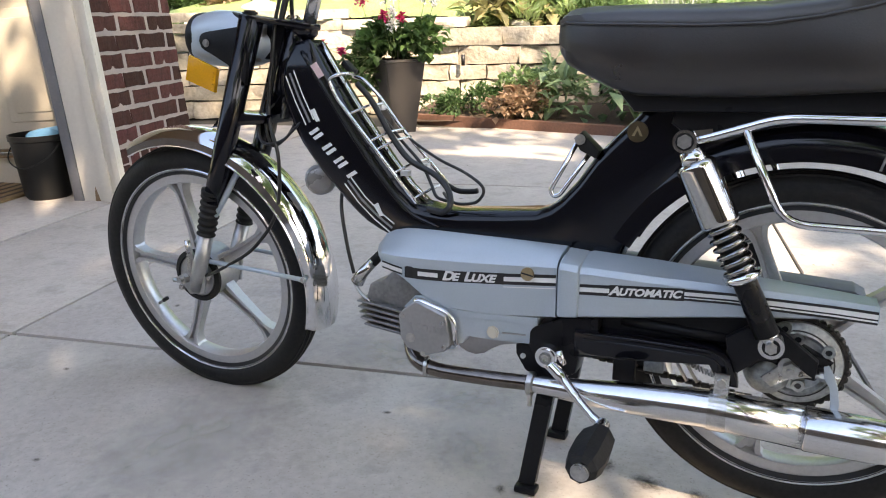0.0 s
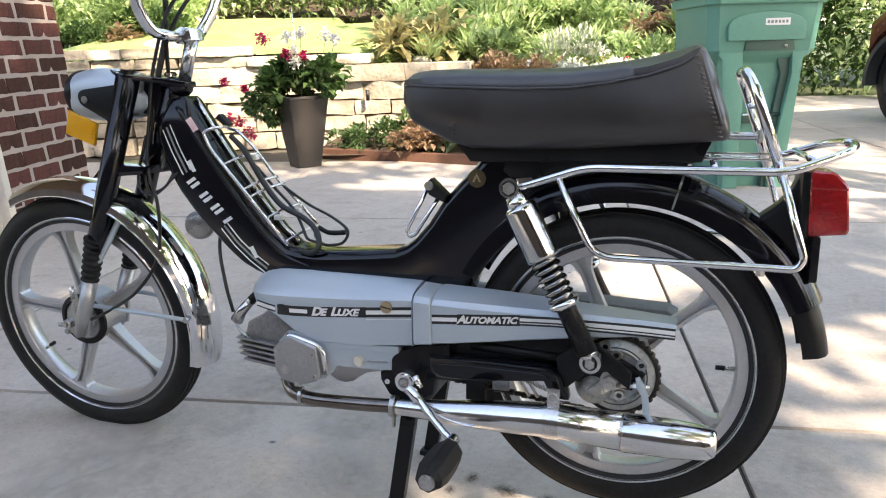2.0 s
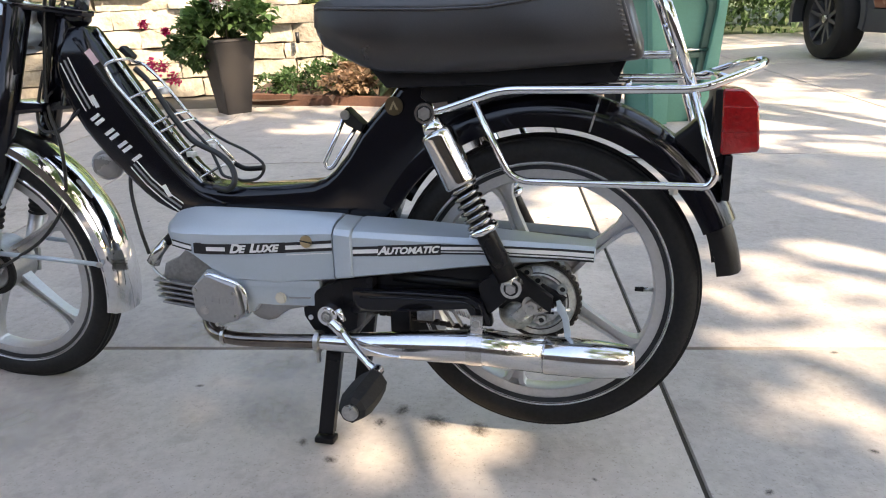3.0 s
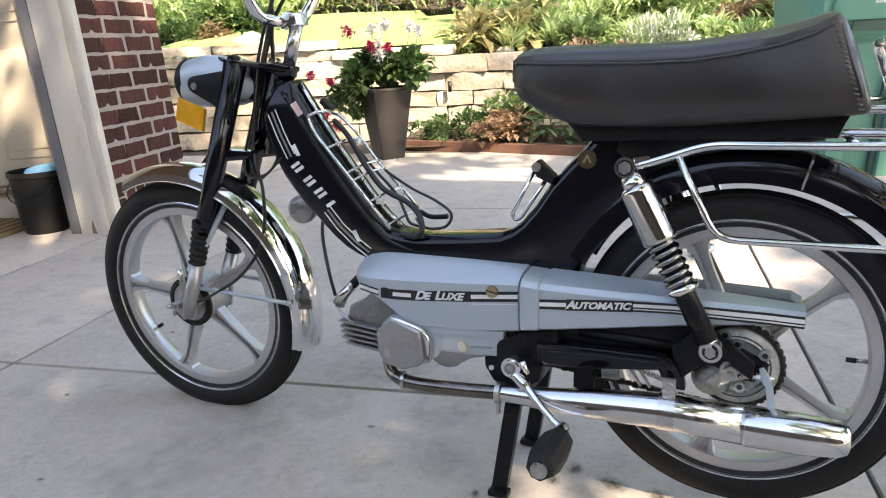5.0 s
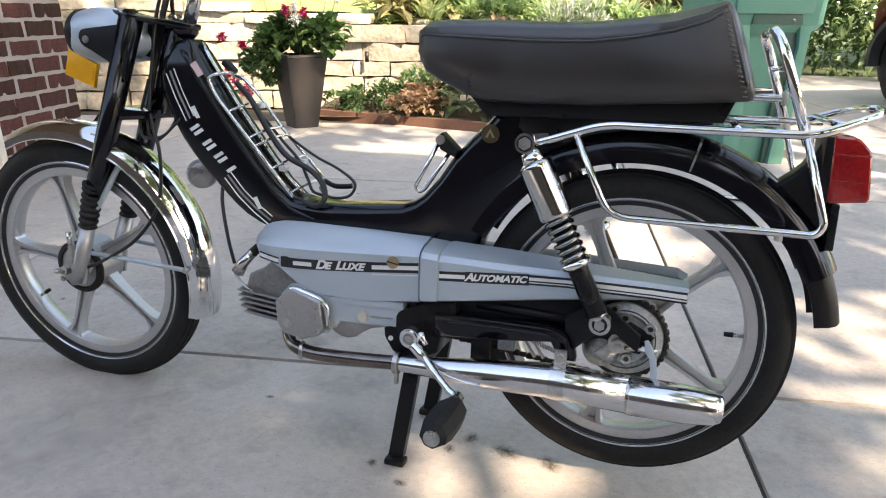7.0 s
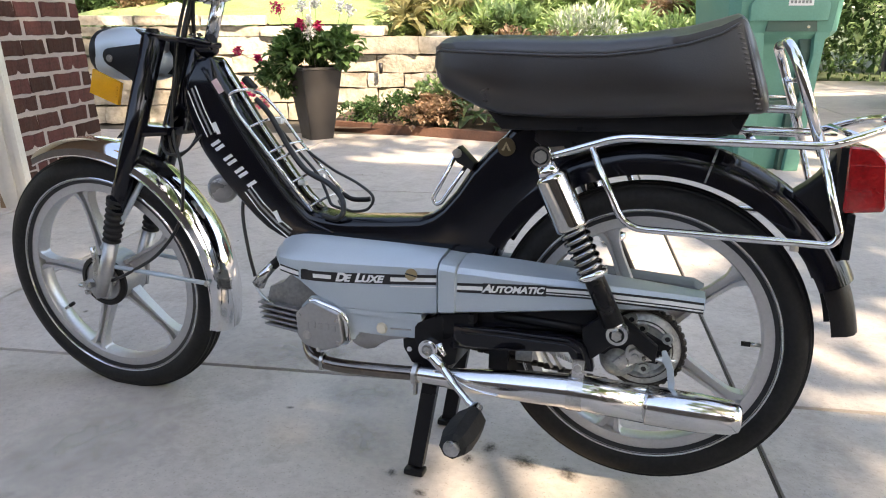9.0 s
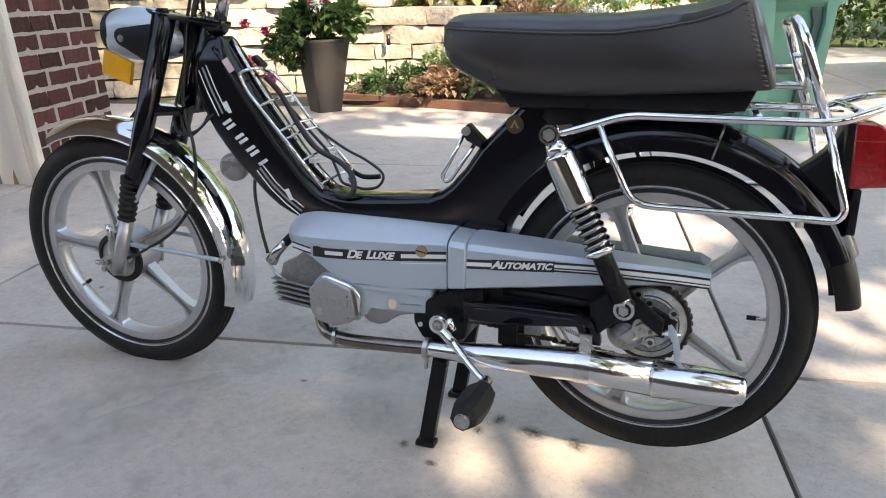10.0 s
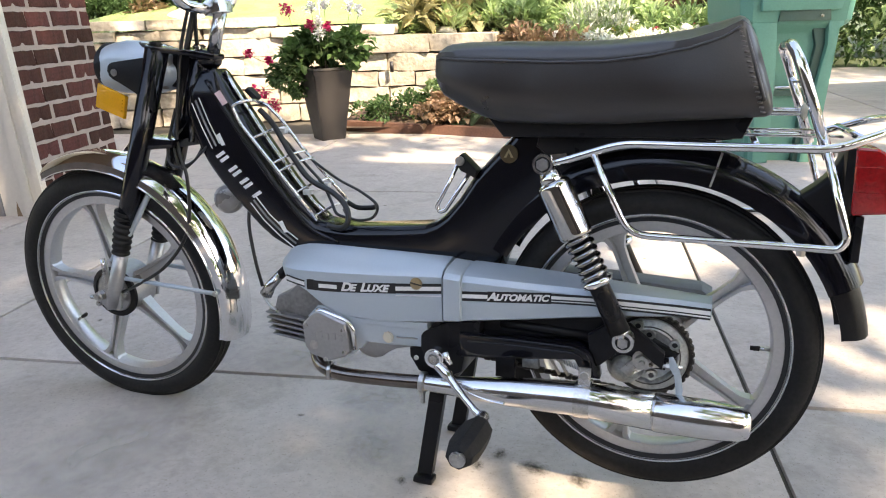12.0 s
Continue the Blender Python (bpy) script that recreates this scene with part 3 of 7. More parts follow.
part("rod", sweep(bent_path(near_rod, 0.012), 0.0034, 10), CHROME, carrier, "chrome rod")
part("rod", sweep(bent_path(far_rod, 0.012), 0.0034, 10), CHROME, carrier, "chrome rod")
part("top_wire", sweep(bent_path([(0.374, -0.040, 0.676), (0.376, 0.0, 0.678), (0.352, 0.043, 0.672)], 0.012), 0.003, 8), DULL_CHROME, carrier)
part("trim_strip", sweep([(0.3125, 0.0, 0.731), (0.331, 0.0, 0.700), (0.356, 0.0, 0.664), (0.394, 0.0, 0.610), (0.457, 0.0, 0.529), (0.494, 0.0, 0.486), (0.526, 0.0, 0.459)], 0.0042, 8), CHROME, carrier, "bright trim strip along the tube")
for t in (0.16, 0.42, 0.5, 0.72, 0.96):
    na, fb = Vector((0.366 + 0.159 * t, -0.040, 0.636 - 0.178 * t)), Vector((0.39 + 0.164 * t, 0.043, 0.652 - 0.174 * t))
    part("cross_wire", sweep(smooth_path([na, na.lerp(fb, 0.5) + Vector((0.004, 0, 0.005)), fb], 6), 0.0026, 8), DULL_CHROME, carrier)
for x, y, z in ((0.415, 0.032, 0.617), (0.506, 0.032, 0.514), (0.484, 0.0, 0.504)):
    part("reflector_tab", box(0.016, 0.014, 0.010, (x, y, z), 0.002), WHITE, carrier)
part("elastic_strap", sweep(smooth_path([(0.474, 0.040, 0.560), (0.505, 0.03, 0.545), (0.555, 0.0, 0.530), (0.615, -0.03, 0.515), (0.650, -0.04, 0.494), (0.640, -0.04, 0.471), (0.605, -0.03, 0.462), (0.575, -0.01, 0.464), (0.55, 0.02, 0.470)], 8), 0.0028, 8), CABLE, carrier, "thin black elastic strap")
part("elastic_strap", sweep(smooth_path([(0.385, 0.0, 0.660), (0.412, 0.0, 0.634), (0.435, -0.002, 0.602), (0.457, -0.005, 0.571), (0.496, -0.01, 0.530), (0.547, -0.015, 0.508), (0.578, -0.025, 0.486), (0.590, -0.04, 0.462), (0.578, -0.045, 0.448), (0.55, -0.045, 0.452)], 8), 0.0055, 10), CABLE, carrier, "thick black elastic strap")
part("elastic_strap", sweep(smooth_path([(0.43, 0.015, 0.60), (0.47, 0.018, 0.556), (0.51, 0.012, 0.52), (0.535, 0.0, 0.487), (0.55, -0.01, 0.468), (0.57, -0.01, 0.461)], 8), 0.003, 8), CABLE, carrier)
part("strap_hook", sweep(smooth_path([(0.552, 0.036, 0.481), (0.575, 0.03, 0.474), (0.602, 0.03, 0.475), (0.612, 0.03, 0.477)]), 0.005, 8), PLASTIC, carrier)
part("pump_clip", box(0.03, 0.02, 0.012, (0, 0, 0), 0.004, m=Matrix.Translation((0.352, 0.03, 0.688)) @ Matrix.Rotation(radians(42), 4, "Y")), PLASTIC, carrier)
# folding grab loop at the seat post
loopy = part("grab_loop", sweep(bent_path([(0.806, -0.03, 0.582), (0.762, -0.03, 0.498), (0.768, -0.03, 0.488), (0.778, -0.03, 0.492), (0.83, -0.03, 0.57)], 0.01), 0.004, 8), CHROME, moped, "bright steel folding loop")
part("pivot_block", slab([(0.80, 0.583), (0.812, 0.594), (0.842, 0.566), (0.836, 0.553), (0.81, 0.565)], -0.045, -0.015, 0.004), PLASTIC, loopy)
part("pivot_bolt", disc(0.008, 0.006, (0.811, -0.047, 0.582), "y", 16, 0.001), STEEL, loopy)

# silver engine covers
def cover(name, rows, label, side=-1):
    out = []
    for x, zt, zr, zb, y in rows:
        out.append([(x, side * 0.046, zt - 0.004), (x, side * 0.056, zt), (x, side * (y - 0.022), zt - (zt - zr) * 0.35), (x, side * (y - 0.006), zr + 0.005), (x, side * y, zr - 0.004), (x, side * y, (zr + zb) / 2), (x, side * (y - 0.002), zb + 0.004), (x, side * (y - 0.01), zb), (x, side * 0.05, zb), (x, side * 0.046, zb + 0.004)])
    return part(name, loft(out), SILVER, moped, label, angle=28)


front_cover = cover("engine_cover", [(0.469, 0.394, 0.385, 0.374, 0.066), (0.475, 0.403, 0.386, 0.366, 0.088), (0.491, 0.411, 0.385, 0.358, 0.105), (0.515, 0.4165, 0.384, 0.349, 0.1115), (0.537, 0.418, 0.3845, 0.339, 0.1135), (0.573, 0.4185, 0.3855, 0.315, 0.115), (0.618, 0.418, 0.387, 0.300, 0.1155), (0.70, 0.4175, 0.391, 0.299, 0.1155), (0.803, 0.4155, 0.397, 0.311, 0.1155)], "silver-grey plastic engine side cover with black and white stripes")
rear_cover = cover("rear_side_cover", [(0.838, 0.410, 0.392, 0.317, 0.1155), (0.846, 0.4125, 0.393, 0.318, 0.1155), (0.94, 0.409, 0.391, 0.331, 0.1145), (1.0, 0.4055, 0.3905, 0.340, 0.113), (1.1, 0.3985, 0.3885, 0.354, 0.111), (1.18, 0.3925, 0.3865, 0.363, 0.109), (1.232, 0.388, 0.3835, 0.3635, 0.106)], "tapering silver-grey plastic rear side cover")
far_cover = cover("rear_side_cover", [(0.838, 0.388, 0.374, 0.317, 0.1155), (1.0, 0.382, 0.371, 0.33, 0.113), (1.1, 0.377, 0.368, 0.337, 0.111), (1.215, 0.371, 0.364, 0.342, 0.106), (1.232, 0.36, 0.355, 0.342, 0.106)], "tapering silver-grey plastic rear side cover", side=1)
# whole far cover made darker: bare inside, with its shadow put into the colour
far_cover.data.materials[0] = INNER_SHADED
cover("cover_collar", [(0.806, 0.412, 0.3955, 0.316, 0.1185), (0.8085, 0.4135, 0.397, 0.314, 0.1205), (0.836, 0.4115, 0.395, 0.317, 0.1205), (0.838, 0.4105, 0.3935, 0.319, 0.1185)], "silver-grey collar between the covers")


def stripe_run(parent, points, bands):
    """Thin painted bands (offset, width, colour) along a line of (x, y, z) points on a cover's side."""
    for k, (o, wd, m) in enumerate(bands):
        dy = 0.0003 + (0.0004 if k else 0)
        rows = [[(x, y - dy, z + o - wd / 2), (x, y - dy, z + o + wd / 2), (x, y - dy - 0.0004, z + o + wd / 2), (x, y - dy - 0.0004, z + o - wd / 2)] for x, y, z in points]
        part("stripe", loft(rows), m, parent, smooth=False)


DARK_BAND = [(0.0, 0.0185, INK)]
FRONT_BANDS = [(0.0, 0.0178, INK), (0.0, 0.0072, WHITE), (-0.0128, 0.0013, WHITE)]
TAIL_BANDS = [(0.0, 0.0180, INK), (0.0020, 0.0064, WHITE), (-0.0046, 0.0022, WHITE)]
stripe_run(front_cover, [(0.494, -0.1064, 0.3618), (0.516, -0.1117, 0.3588), (0.536, -0.1134, 0.3556)], [(0.0, 0.0125, INK), (0.0, 0.0064, WHITE)])
stripe_run(front_cover, [(0.541, -0.1138, 0.3552), (0.573, -0.115, 0.3552), (0.618, -0.1155, 0.3574), (0.718, -0.1155, 0.3655)], DARK_BAND)
stripe_run(front_cover, [(0.566, -0.1152, 0.3555), (0.603, -0.1158, 0.3566)], [(0.0, 0.0072, WHITE)])
stripe_run(front_cover, [(0.718, -0.1155, 0.3655), (0.8025, -0.1155, 0.3735)], FRONT_BANDS)
stripe_run(rear_cover, [(0.8395, -0.1155, 0.3648), (0.884, -0.1152, 0.3680)], [(0.0, 0.0165, INK), (0.0, 0.0068, WHITE)])
stripe_run(rear_cover, [(0.884, -0.1152, 0.3680), (0.94, -0.1145, 0.3722), (0.99, -0.1134, 0.3758)], DARK_BAND)
stripe_run(rear_cover, [(0.99, -0.1134, 0.3758), (1.05, -0.112, 0.3780), (1.1, -0.111, 0.3775)], [(0.0, 0.0165, INK), (0.0018, 0.0052, WHITE), (-0.0042, 0.0014, WHITE)])
stripe_run(rear_cover, [(1.1, -0.111, 0.3768), (1.18, -0.109, 0.3762), (1.231, -0.106, 0.3740)], TAIL_BANDS)
lettering("DE  LUXE", 0.0172, WHITE, front_cover, pose(0.660, -0.1166, 0.3610, 90, -4.4, 0), 0.35, narrow=1.24)
lettering("AUTOMATIC", 0.0148, WHITE, rear_cover, pose(0.937, -0.1156, 0.3722, 90, -4.6, 1.1), 0.35, narrow=1.16)
sc = part("cover_screw", disc(0.0105, 0.005, (0.757, -0.1175, 0.3785), "y", 28, 0.001), BRASS, front_cover, "slotted brass screw")
part("screw_slot", box(0.02, 0.001, 0.0022, (0, -0.0027, 0), m=Matrix.Translation((0.757, -0.1175, 0.3785)) @ Matrix.Rotation(radians(10), 4, "Y")), INK, sc, smooth=False)
part("vent_tab", box(0.014, 0.003, 0.019, (0.5495, -0.1138, 0.3562), 0.003), INK, front_cover)

# engine
engine = new("engine")
engine.parent = moped
engine["label"] = "small air-cooled cast aluminium engine"
part("gear_case", slab([(0.60, 0.235), (0.60, 0.305), (0.775, 0.308), (0.766, 0.2605), (0.70, 0.2565), (0.655, 0.2565), (0.645, 0.242)], -0.1085, 0.05, 0.005), SILVER, engine)
part("case_shoulder", slab([(0.635, 0.290), (0.635, 0.302), (0.775, 0.308), (0.775, 0.294)], -0.1125, -0.09, 0.004), SILVER, engine)
part("case_bottom", slab([(0.628, 0.252), (0.632, 0.230), (0.646, 0.2225), (0.662, 0.220), (0.678, 0.2245), (0.688, 0.233), (0.706, 0.244), (0.745, 0.253), (0.745, 0.265), (0.628, 0.265)], -0.092, 0.05, 0.004), ALU, engine)
part("filler_plug", disc(0.0108, 0.006, (0.700, -0.1115, 0.2725), "y", 8, 0.002), CREAM, engine, "yellowed round plug")
part("case_rib", box(0.040, 0.003, 0.0028, (0, 0, 0), 0.001, m=Matrix.Translation((0.735, -0.1092, 0.2745)) @ Matrix.Rotation(radians(-3), 4, "Y")), ALU, engine)
mc = part("magneto_cover", slab([(0.536, 0.284), (0.545, 0.294), (0.567, 0.311), (0.574, 0.311), (0.624, 0.294), (0.632, 0.244), (0.622, 0.231), (0.588, 0.219), (0.552, 0.227), (0.540, 0.243)], -0.130, -0.04, 0.005, seg=3), ALU, engine, "cast aluminium magneto cover")
part("cover_flange", slab([(0.536, 0.292), (0.556, 0.313), (0.575, 0.316), (0.634, 0.297), (0.64, 0.243), (0.63, 0.23), (0.60, 0.223), (0.60, 0.23)], -0.108, -0.10, 0.002), SILVER, mc)
part("cover_edge", sweep(bent_path([(0.562, -0.119, 0.3085), (0.574, -0.119, 0.3085), (0.6215, -0.119, 0.2955), (0.634, -0.119, 0.284), (0.637, -0.119, 0.2435)], 0.012), 0.0055, 10), CHROME, mc)
for x in range(5):
    part("cast_mark", box(0.0085, 0.0014, 0.012, (0.560 + x * 0.0135, -0.1304, 0.266 + (0.002 if x % 2 else 0)), 0.0004), ALU, mc)
part("cover_plug", disc(0.0085, 0.003, (0.56, -0.131, 0.247), "y", 20, 0.001), STEEL, mc)
for x, z in ((0.545, 0.283), (0.62, 0.281), (0.622, 0.24), (0.583, 0.222)):
    part("cover_screw", disc(0.004, 0.003, (x, -0.131, z), "y", 10), STEEL, mc)
cyl = new("cylinder")
cyl.parent = engine
tilt = Matrix.Translation((0.475, 0.0, 0.258)) @ Matrix.Rotation(radians(5), 4, "Y")
part("barrel", box(0.10, 0.1, 0.046, (0.01, 0, -0.004), 0.01, m=tilt), FIN, cyl)
for k in range(5):
    z, x0 = -0.030 + k * 0.0102, -0.056 + (0.018 if k == 0 else 0.003 * (4 - k))
    part("fin", slab([(x0, z + 0.001), (-0.02, z), (0.055, z - 0.001), (0.055, z + 0.004), (-0.02, z + 0.0048), (x0, z + 0.0036)], -0.074, 0.074, 0.0014, seg=1), FIN, cyl, angle=25, place=tilt)
part("head_block", slab([(-0.046, 0.012), (0.06, 0.012), (0.07, 0.085), (0.005, 0.08), (-0.012, 0.06), (-0.04, 0.045)], -0.06, 0.052, 0.008), FIN, cyl, place=tilt)
plug = part("spark_plug_cap", sweep([(0.405, -0.045, 0.302), (0.418, -0.045, 0.322), (0.438, -0.04, 0.345)], [0.013, 0.0105, 0.009], 12), DULL_CHROME, engine, "metal spark plug cap")
part("rubber_boot", sweep([(0.436, -0.04, 0.342), (0.455, -0.036, 0.362)], [0.0095, 0.0085], 12), RUBBER, plug)
part("plug_lead", sweep(smooth_path([(0.398, -0.045, 0.318), (0.385, -0.045, 0.37), (0.365, -0.03, 0.44), (0.36, -0.01, 0.51), (0.33, 0, 0.56)]), 0.0035, 8), CABLE, plug)
part("plug_clip", sweep(bent_path([(0.402, -0.05, 0.30), (0.42, -0.058, 0.285), (0.455, -0.07, 0.272)], 0.01), 0.003, 6), STEEL, plug)

# exhaust
exhaust = new("exhaust")
exhaust.parent = moped
exhaust["label"] = "chrome exhaust with header pipe and silencer"
ym = -0.125
header = part("header_pipe", sweep(smooth_path([(0.525, -0.06, 0.235), (0.538, -0.085, 0.21), (0.562, -0.105, 0.195), (0.61, -0.118, 0.192), (0.70, ym, 0.198), (0.772, ym, 0.203)]), 0.0125, 16), HEAT, exhaust, "browned chrome header pipe")
part("pipe_ring", lathe([(0.013, -0.003), (0.017, -0.003), (0.017, 0.003), (0.013, 0.003)], 24, closed=True, m=Matrix.Translation((0.582, -0.112, 0.1925)) @ Matrix.Rotation(radians(-80), 4, "Z")), STEEL, header)
sil = part("silencer", sweep([(0.765, ym, 0.2025), (0.772, ym, 0.203), (0.80, ym, 0.2035), (0.84, ym, 0.2045), (0.88, ym, 0.2065), (0.93, ym, 0.2095), (1.0, ym, 0.2135), (1.05, ym, 0.216), (1.163, ym, 0.2125)], [0.0125, 0.0138, 0.0155, 0.018, 0.0212, 0.0245, 0.0275, 0.0285, 0.0300], 36), MUFFLER, exhaust, "long tapering chrome silencer")
part("end_cap", sweep([(1.161, ym, 0.2126), (1.163, ym, 0.2125), (1.24, ym, 0.2125), (1.285, ym, 0.2130), (1.297, ym, 0.2132), (1.300, ym, 0.2132)], [0.030, 0.0312, 0.0305, 0.0265, 0.0215, 0.017], 36), MUFFLER, exhaust)
part("outlet", sweep([(1.28, ym, 0.213), (1.3015, ym, 0.213)], 0.009, 16), INK, exhaust)
bd = part("clamp_band", lathe([(0.0288, -0.0125), (0.0308, -0.0125), (0.0308, 0.0125), (0.0288, 0.0125)], 36, closed=True, m=Matrix.Translation((1.05, ym, 0.216)) @ Matrix.Rotation(radians(90), 4, "Z")), DULL_CHROME, exhaust, "clamp band with bolt")
part("clamp_ear", box(0.02, 0.004, 0.036, (1.052, ym - 0.01, 0.258), 0.0015), DULL_CHROME, bd)
part("clamp_bolt", disc(0.007, 0.006, (1.052, ym - 0.014, 0.262), "y", 6), STEEL, bd)
cl = part("pipe_clamp", lathe([(0.0125, -0.004), (0.019, -0.004), (0.019, 0.004), (0.0125, 0.004)], 24, closed=True, m=Matrix.Translation((0.772, ym, 0.203)) @ Matrix.Rotation(radians(90), 4, "Z")), STEEL, exhaust)
part("clamp_tail", box(0.006, 0.008, 0.02, (0.772, ym - 0.004, 0.176), 0.001), STEEL, cl)
part("heat_crease", sweep(smooth_path([(0.845, ym - 0.0165, 0.212), (0.87, ym - 0.02, 0.203), (0.90, ym - 0.021, 0.197), (0.925, ym - 0.022, 0.196)]), 0.0018, 6), MUFFLER, sil)

# black swing arm, chain guard and chain
rear = new("rear_drive")
rear.parent = moped
rear["label"] = "black swing arm with chain guard, chain and rear sprocket"
part("bracket_plate", slab([(0.7605, 0.2598), (0.7612, 0.2829), (0.7655, 0.290), (0.7727, 0.2948), (0.8088, 0.3118), (0.8292, 0.3155), (0.87, 0.320), (0.87, 0.262), (0.843, 0.256), (0.838, 0.225), (0.80, 0.205), (0.772, 0.235)], -0.111, -0.06, 0.006), SATIN, rear)
part("lug", slab([(0.736, 0.2535), (0.765, 0.262), (0.80, 0.25), (0.795, 0.205), (0.771, 0.2045), (0.7525, 0.2135), (0.737, 0.238)], -0.10, -0.092, 0.002), SATIN, rear)
part("lug_hole", disc(0.0045, 0.002, (0.749, -0.101, 0.2365), "y", 16), WHITE, rear)
part("chain_guard", slab([(0.835, 0.3005), (0.93, 0.3035), (1.036, 0.3035), (1.052, 0.299), (1.060, 0.290), (1.0705, 0.262), (1.073, 0.25), (1.050, 0.25), (1.042, 0.2594), (1.0317, 0.2774), (0.938, 0.2664), (0.8543, 0.2581), (0.835, 0.256)], -0.119, -0.085, 0.005), BLACK, rear, "black ribbed chain guard")
part("guard_backing", slab([(0.83, 0.29), (0.83, 0.3165), (0.93, 0.331), (1.06, 0.349), (1.10, 0.349), (1.10, 0.30)], -0.09, -0.06, 0.003), SATIN, rear)
for o in (0.0, 0.009):
    part("guard_rib", sweep(bent_path([(0.85, -0.119, 0.2965 - o), (0.93, -0.119, 0.299 - o), (1.034 - o * 0.4, -0.119, 0.299 - o), (1.053 - o, -0.119, 0.288 - o * 0.5), (1.063 - o, -0.119, 0.254)], 0.012), 0.0020, 6), BLACK, rear)
for y in (-0.07, 0.07):
    part("swing_arm", slab([(0.80, 0.315), (0.86, 0.335), (1.00, 0.318), (1.15, 0.315), (1.19, 0.295), (1.17, 0.265), (1.08, 0.27), (1.05, 0.30), (0.86, 0.30)], y - 0.014, y + 0.014, 0.005), SATIN, rear)
part("arm_brace", sweep([(0.90, -0.088, 0.318), (1.09, -0.088, 0.309)], 0.009, 10), SATIN, rear)
part("axle_arm", slab([(1.085, 0.346), (1.1144, 0.3455), (1.1698, 0.304), (1.1678, 0.2769), (1.152, 0.287), (1.132, 0.303), (1.1135, 0.2985), (1.096, 0.294), (1.0705, 0.270), (1.056, 0.276), (1.05, 0.32)], -0.112, -0.096, 0.004), SATIN, rear)
part("fixing_pin", disc(0.004, 0.03, (1.08, -0.10, 0.36), "z", 10), WHITE, rear)
ax = Vector((1.1435, -0.062, 0.2845))
NT = 36
teeth = []
for k in range(NT):
    a = 2 * math.pi * k / NT
    for da, rr in ((-0.025, 0.061), (0.025, 0.061), (0.065, 0.0665), (0.11, 0.0665)):
        teeth.append((ax.x + rr * math.cos(a + da), ax.z + rr * math.sin(a + da)))
sp = part("sprocket", slab(teeth, ax.y - 0.003, ax.y + 0.003), CHAIN, rear, "worn rear sprocket", smooth=False)
part("chain_run", lathe([(0.0615, -0.006), (0.0668, -0.006), (0.0668, 0.006), (0.0615, 0.006)], 60, closed=True, m=Matrix.Translation(ax)), CHAIN, rear, "oily drive chain")
for k in range(NT):
    a = 2 * math.pi * (k + 0.5) / NT
    if math.cos(a) > -0.35:
        part("chain_link", box(0.0085, 0.0155 if k % 2 else 0.011, 0.0108, (0.0660, 0, 0), 0.003, m=Matrix.Translation(ax) @ Matrix.Rotation(-a, 4, "Y"), seg=1), CHAIN, rear)
for z0, z1, n in ((0.243, 0.212, 26), (0.295, 0.37, 0)):
    for k in range(n):
        t = k / 25
        part("chain_link", box(0.0128, 0.012 if k % 2 else 0.009, 0.0085 if k % 2 else 0.0075, (0, 0, 0), 0.002, m=Matrix.Translation((0.81 + 0.30 * t, -0.062, 0.246 - 0.032 * t)), seg=1), CHAIN, rear)
part("hub_plate", lathe([(0, -0.014), (0.024, -0.014), (0.027, -0.010), (0.040, -0.010), (0.045, -0.015), (0.050, -0.012), (0.060, -0.008), (0.0625, -0.002), (0, 0)], 64, m=Matrix.Translation(ax)), HUBCAST, rear, "grey oily cast hub plate")
# black ring drawn in place of the crease in the plate
part("hub_groove", lathe([(0.0478, -0.0142), (0.0497, -0.0132), (0.0497, -0.0118), (0.0478, -0.0118)], 64, closed=True, m=Matrix.Translation(ax)), INK, rear)
part("hub_dome", lathe([(0, -0.03), (0.012, -0.03), (0.022, -0.026), (0.030, -0.016), (0.032, -0.006)], 40, m=Matrix.Translation(ax + Vector((-0.036, 0.004, -0.022)))), HUBCAST, rear, "bright cast dome")
for hx, hz in ((-0.001, 0.037), (0.006, -0.031), (-0.019, 0.050), (0.039, 0.024)):
    bp = ax + Vector((hx, -0.0145, hz))
    bo = part("hub_boss", lathe([(0.0045, -0.004), (0.0085, -0.004), (0.0095, 0.004), (0.0045, 0.004)], 20, closed=True, m=Matrix.Translation(bp)), HUBCAST, rear)
    part("boss_hole", disc(0.0048, 0.002, bp + Vector((0, -0.001, 0)), "y", 14), INK, bo)
part("slotted_lug", slab([(WB - 0.022, ZR - 0.002), (WB - 0.016, ZR + 0.006), (WB + 0.045, ZR + 0.002), (WB + 0.045, ZR - 0.009), (WB - 0.016, ZR - 0.012)], -0.094, -0.088, 0.002), SATIN, rear)
part("brake_arm", slab([(1.10, 0.262), (1.135, 0.295), (1.16, 0.285), (1.158, 0.272), (1.14, 0.268), (1.115, 0.25)], -0.092, -0.086, 0.002), STEEL, rear)
part("axle_nut", disc(0.0115, 0.014, (1.137, -0.112, 0.2875), "y", 6, 0.001), STEEL, rear)
part("axle_washer", disc(0.0165, 0.003, (1.137, -0.104, 0.2875), "y", 24), STEEL, rear)
part("axle_stub", disc(0.0055, 0.012, (1.137, -0.122, 0.2875), "y", 14, 0.001), STEEL, rear)
part("chain_adjuster", sweep([(1.147, -0.107, 0.2815), (1.198, -0.107, 0.2845)], 0.0035, 8), STEEL, rear)
part("adjuster_nut", disc(0.0065, 0.007, (1.176, -0.107, 0.2832), "x", 6), STEEL, rear)
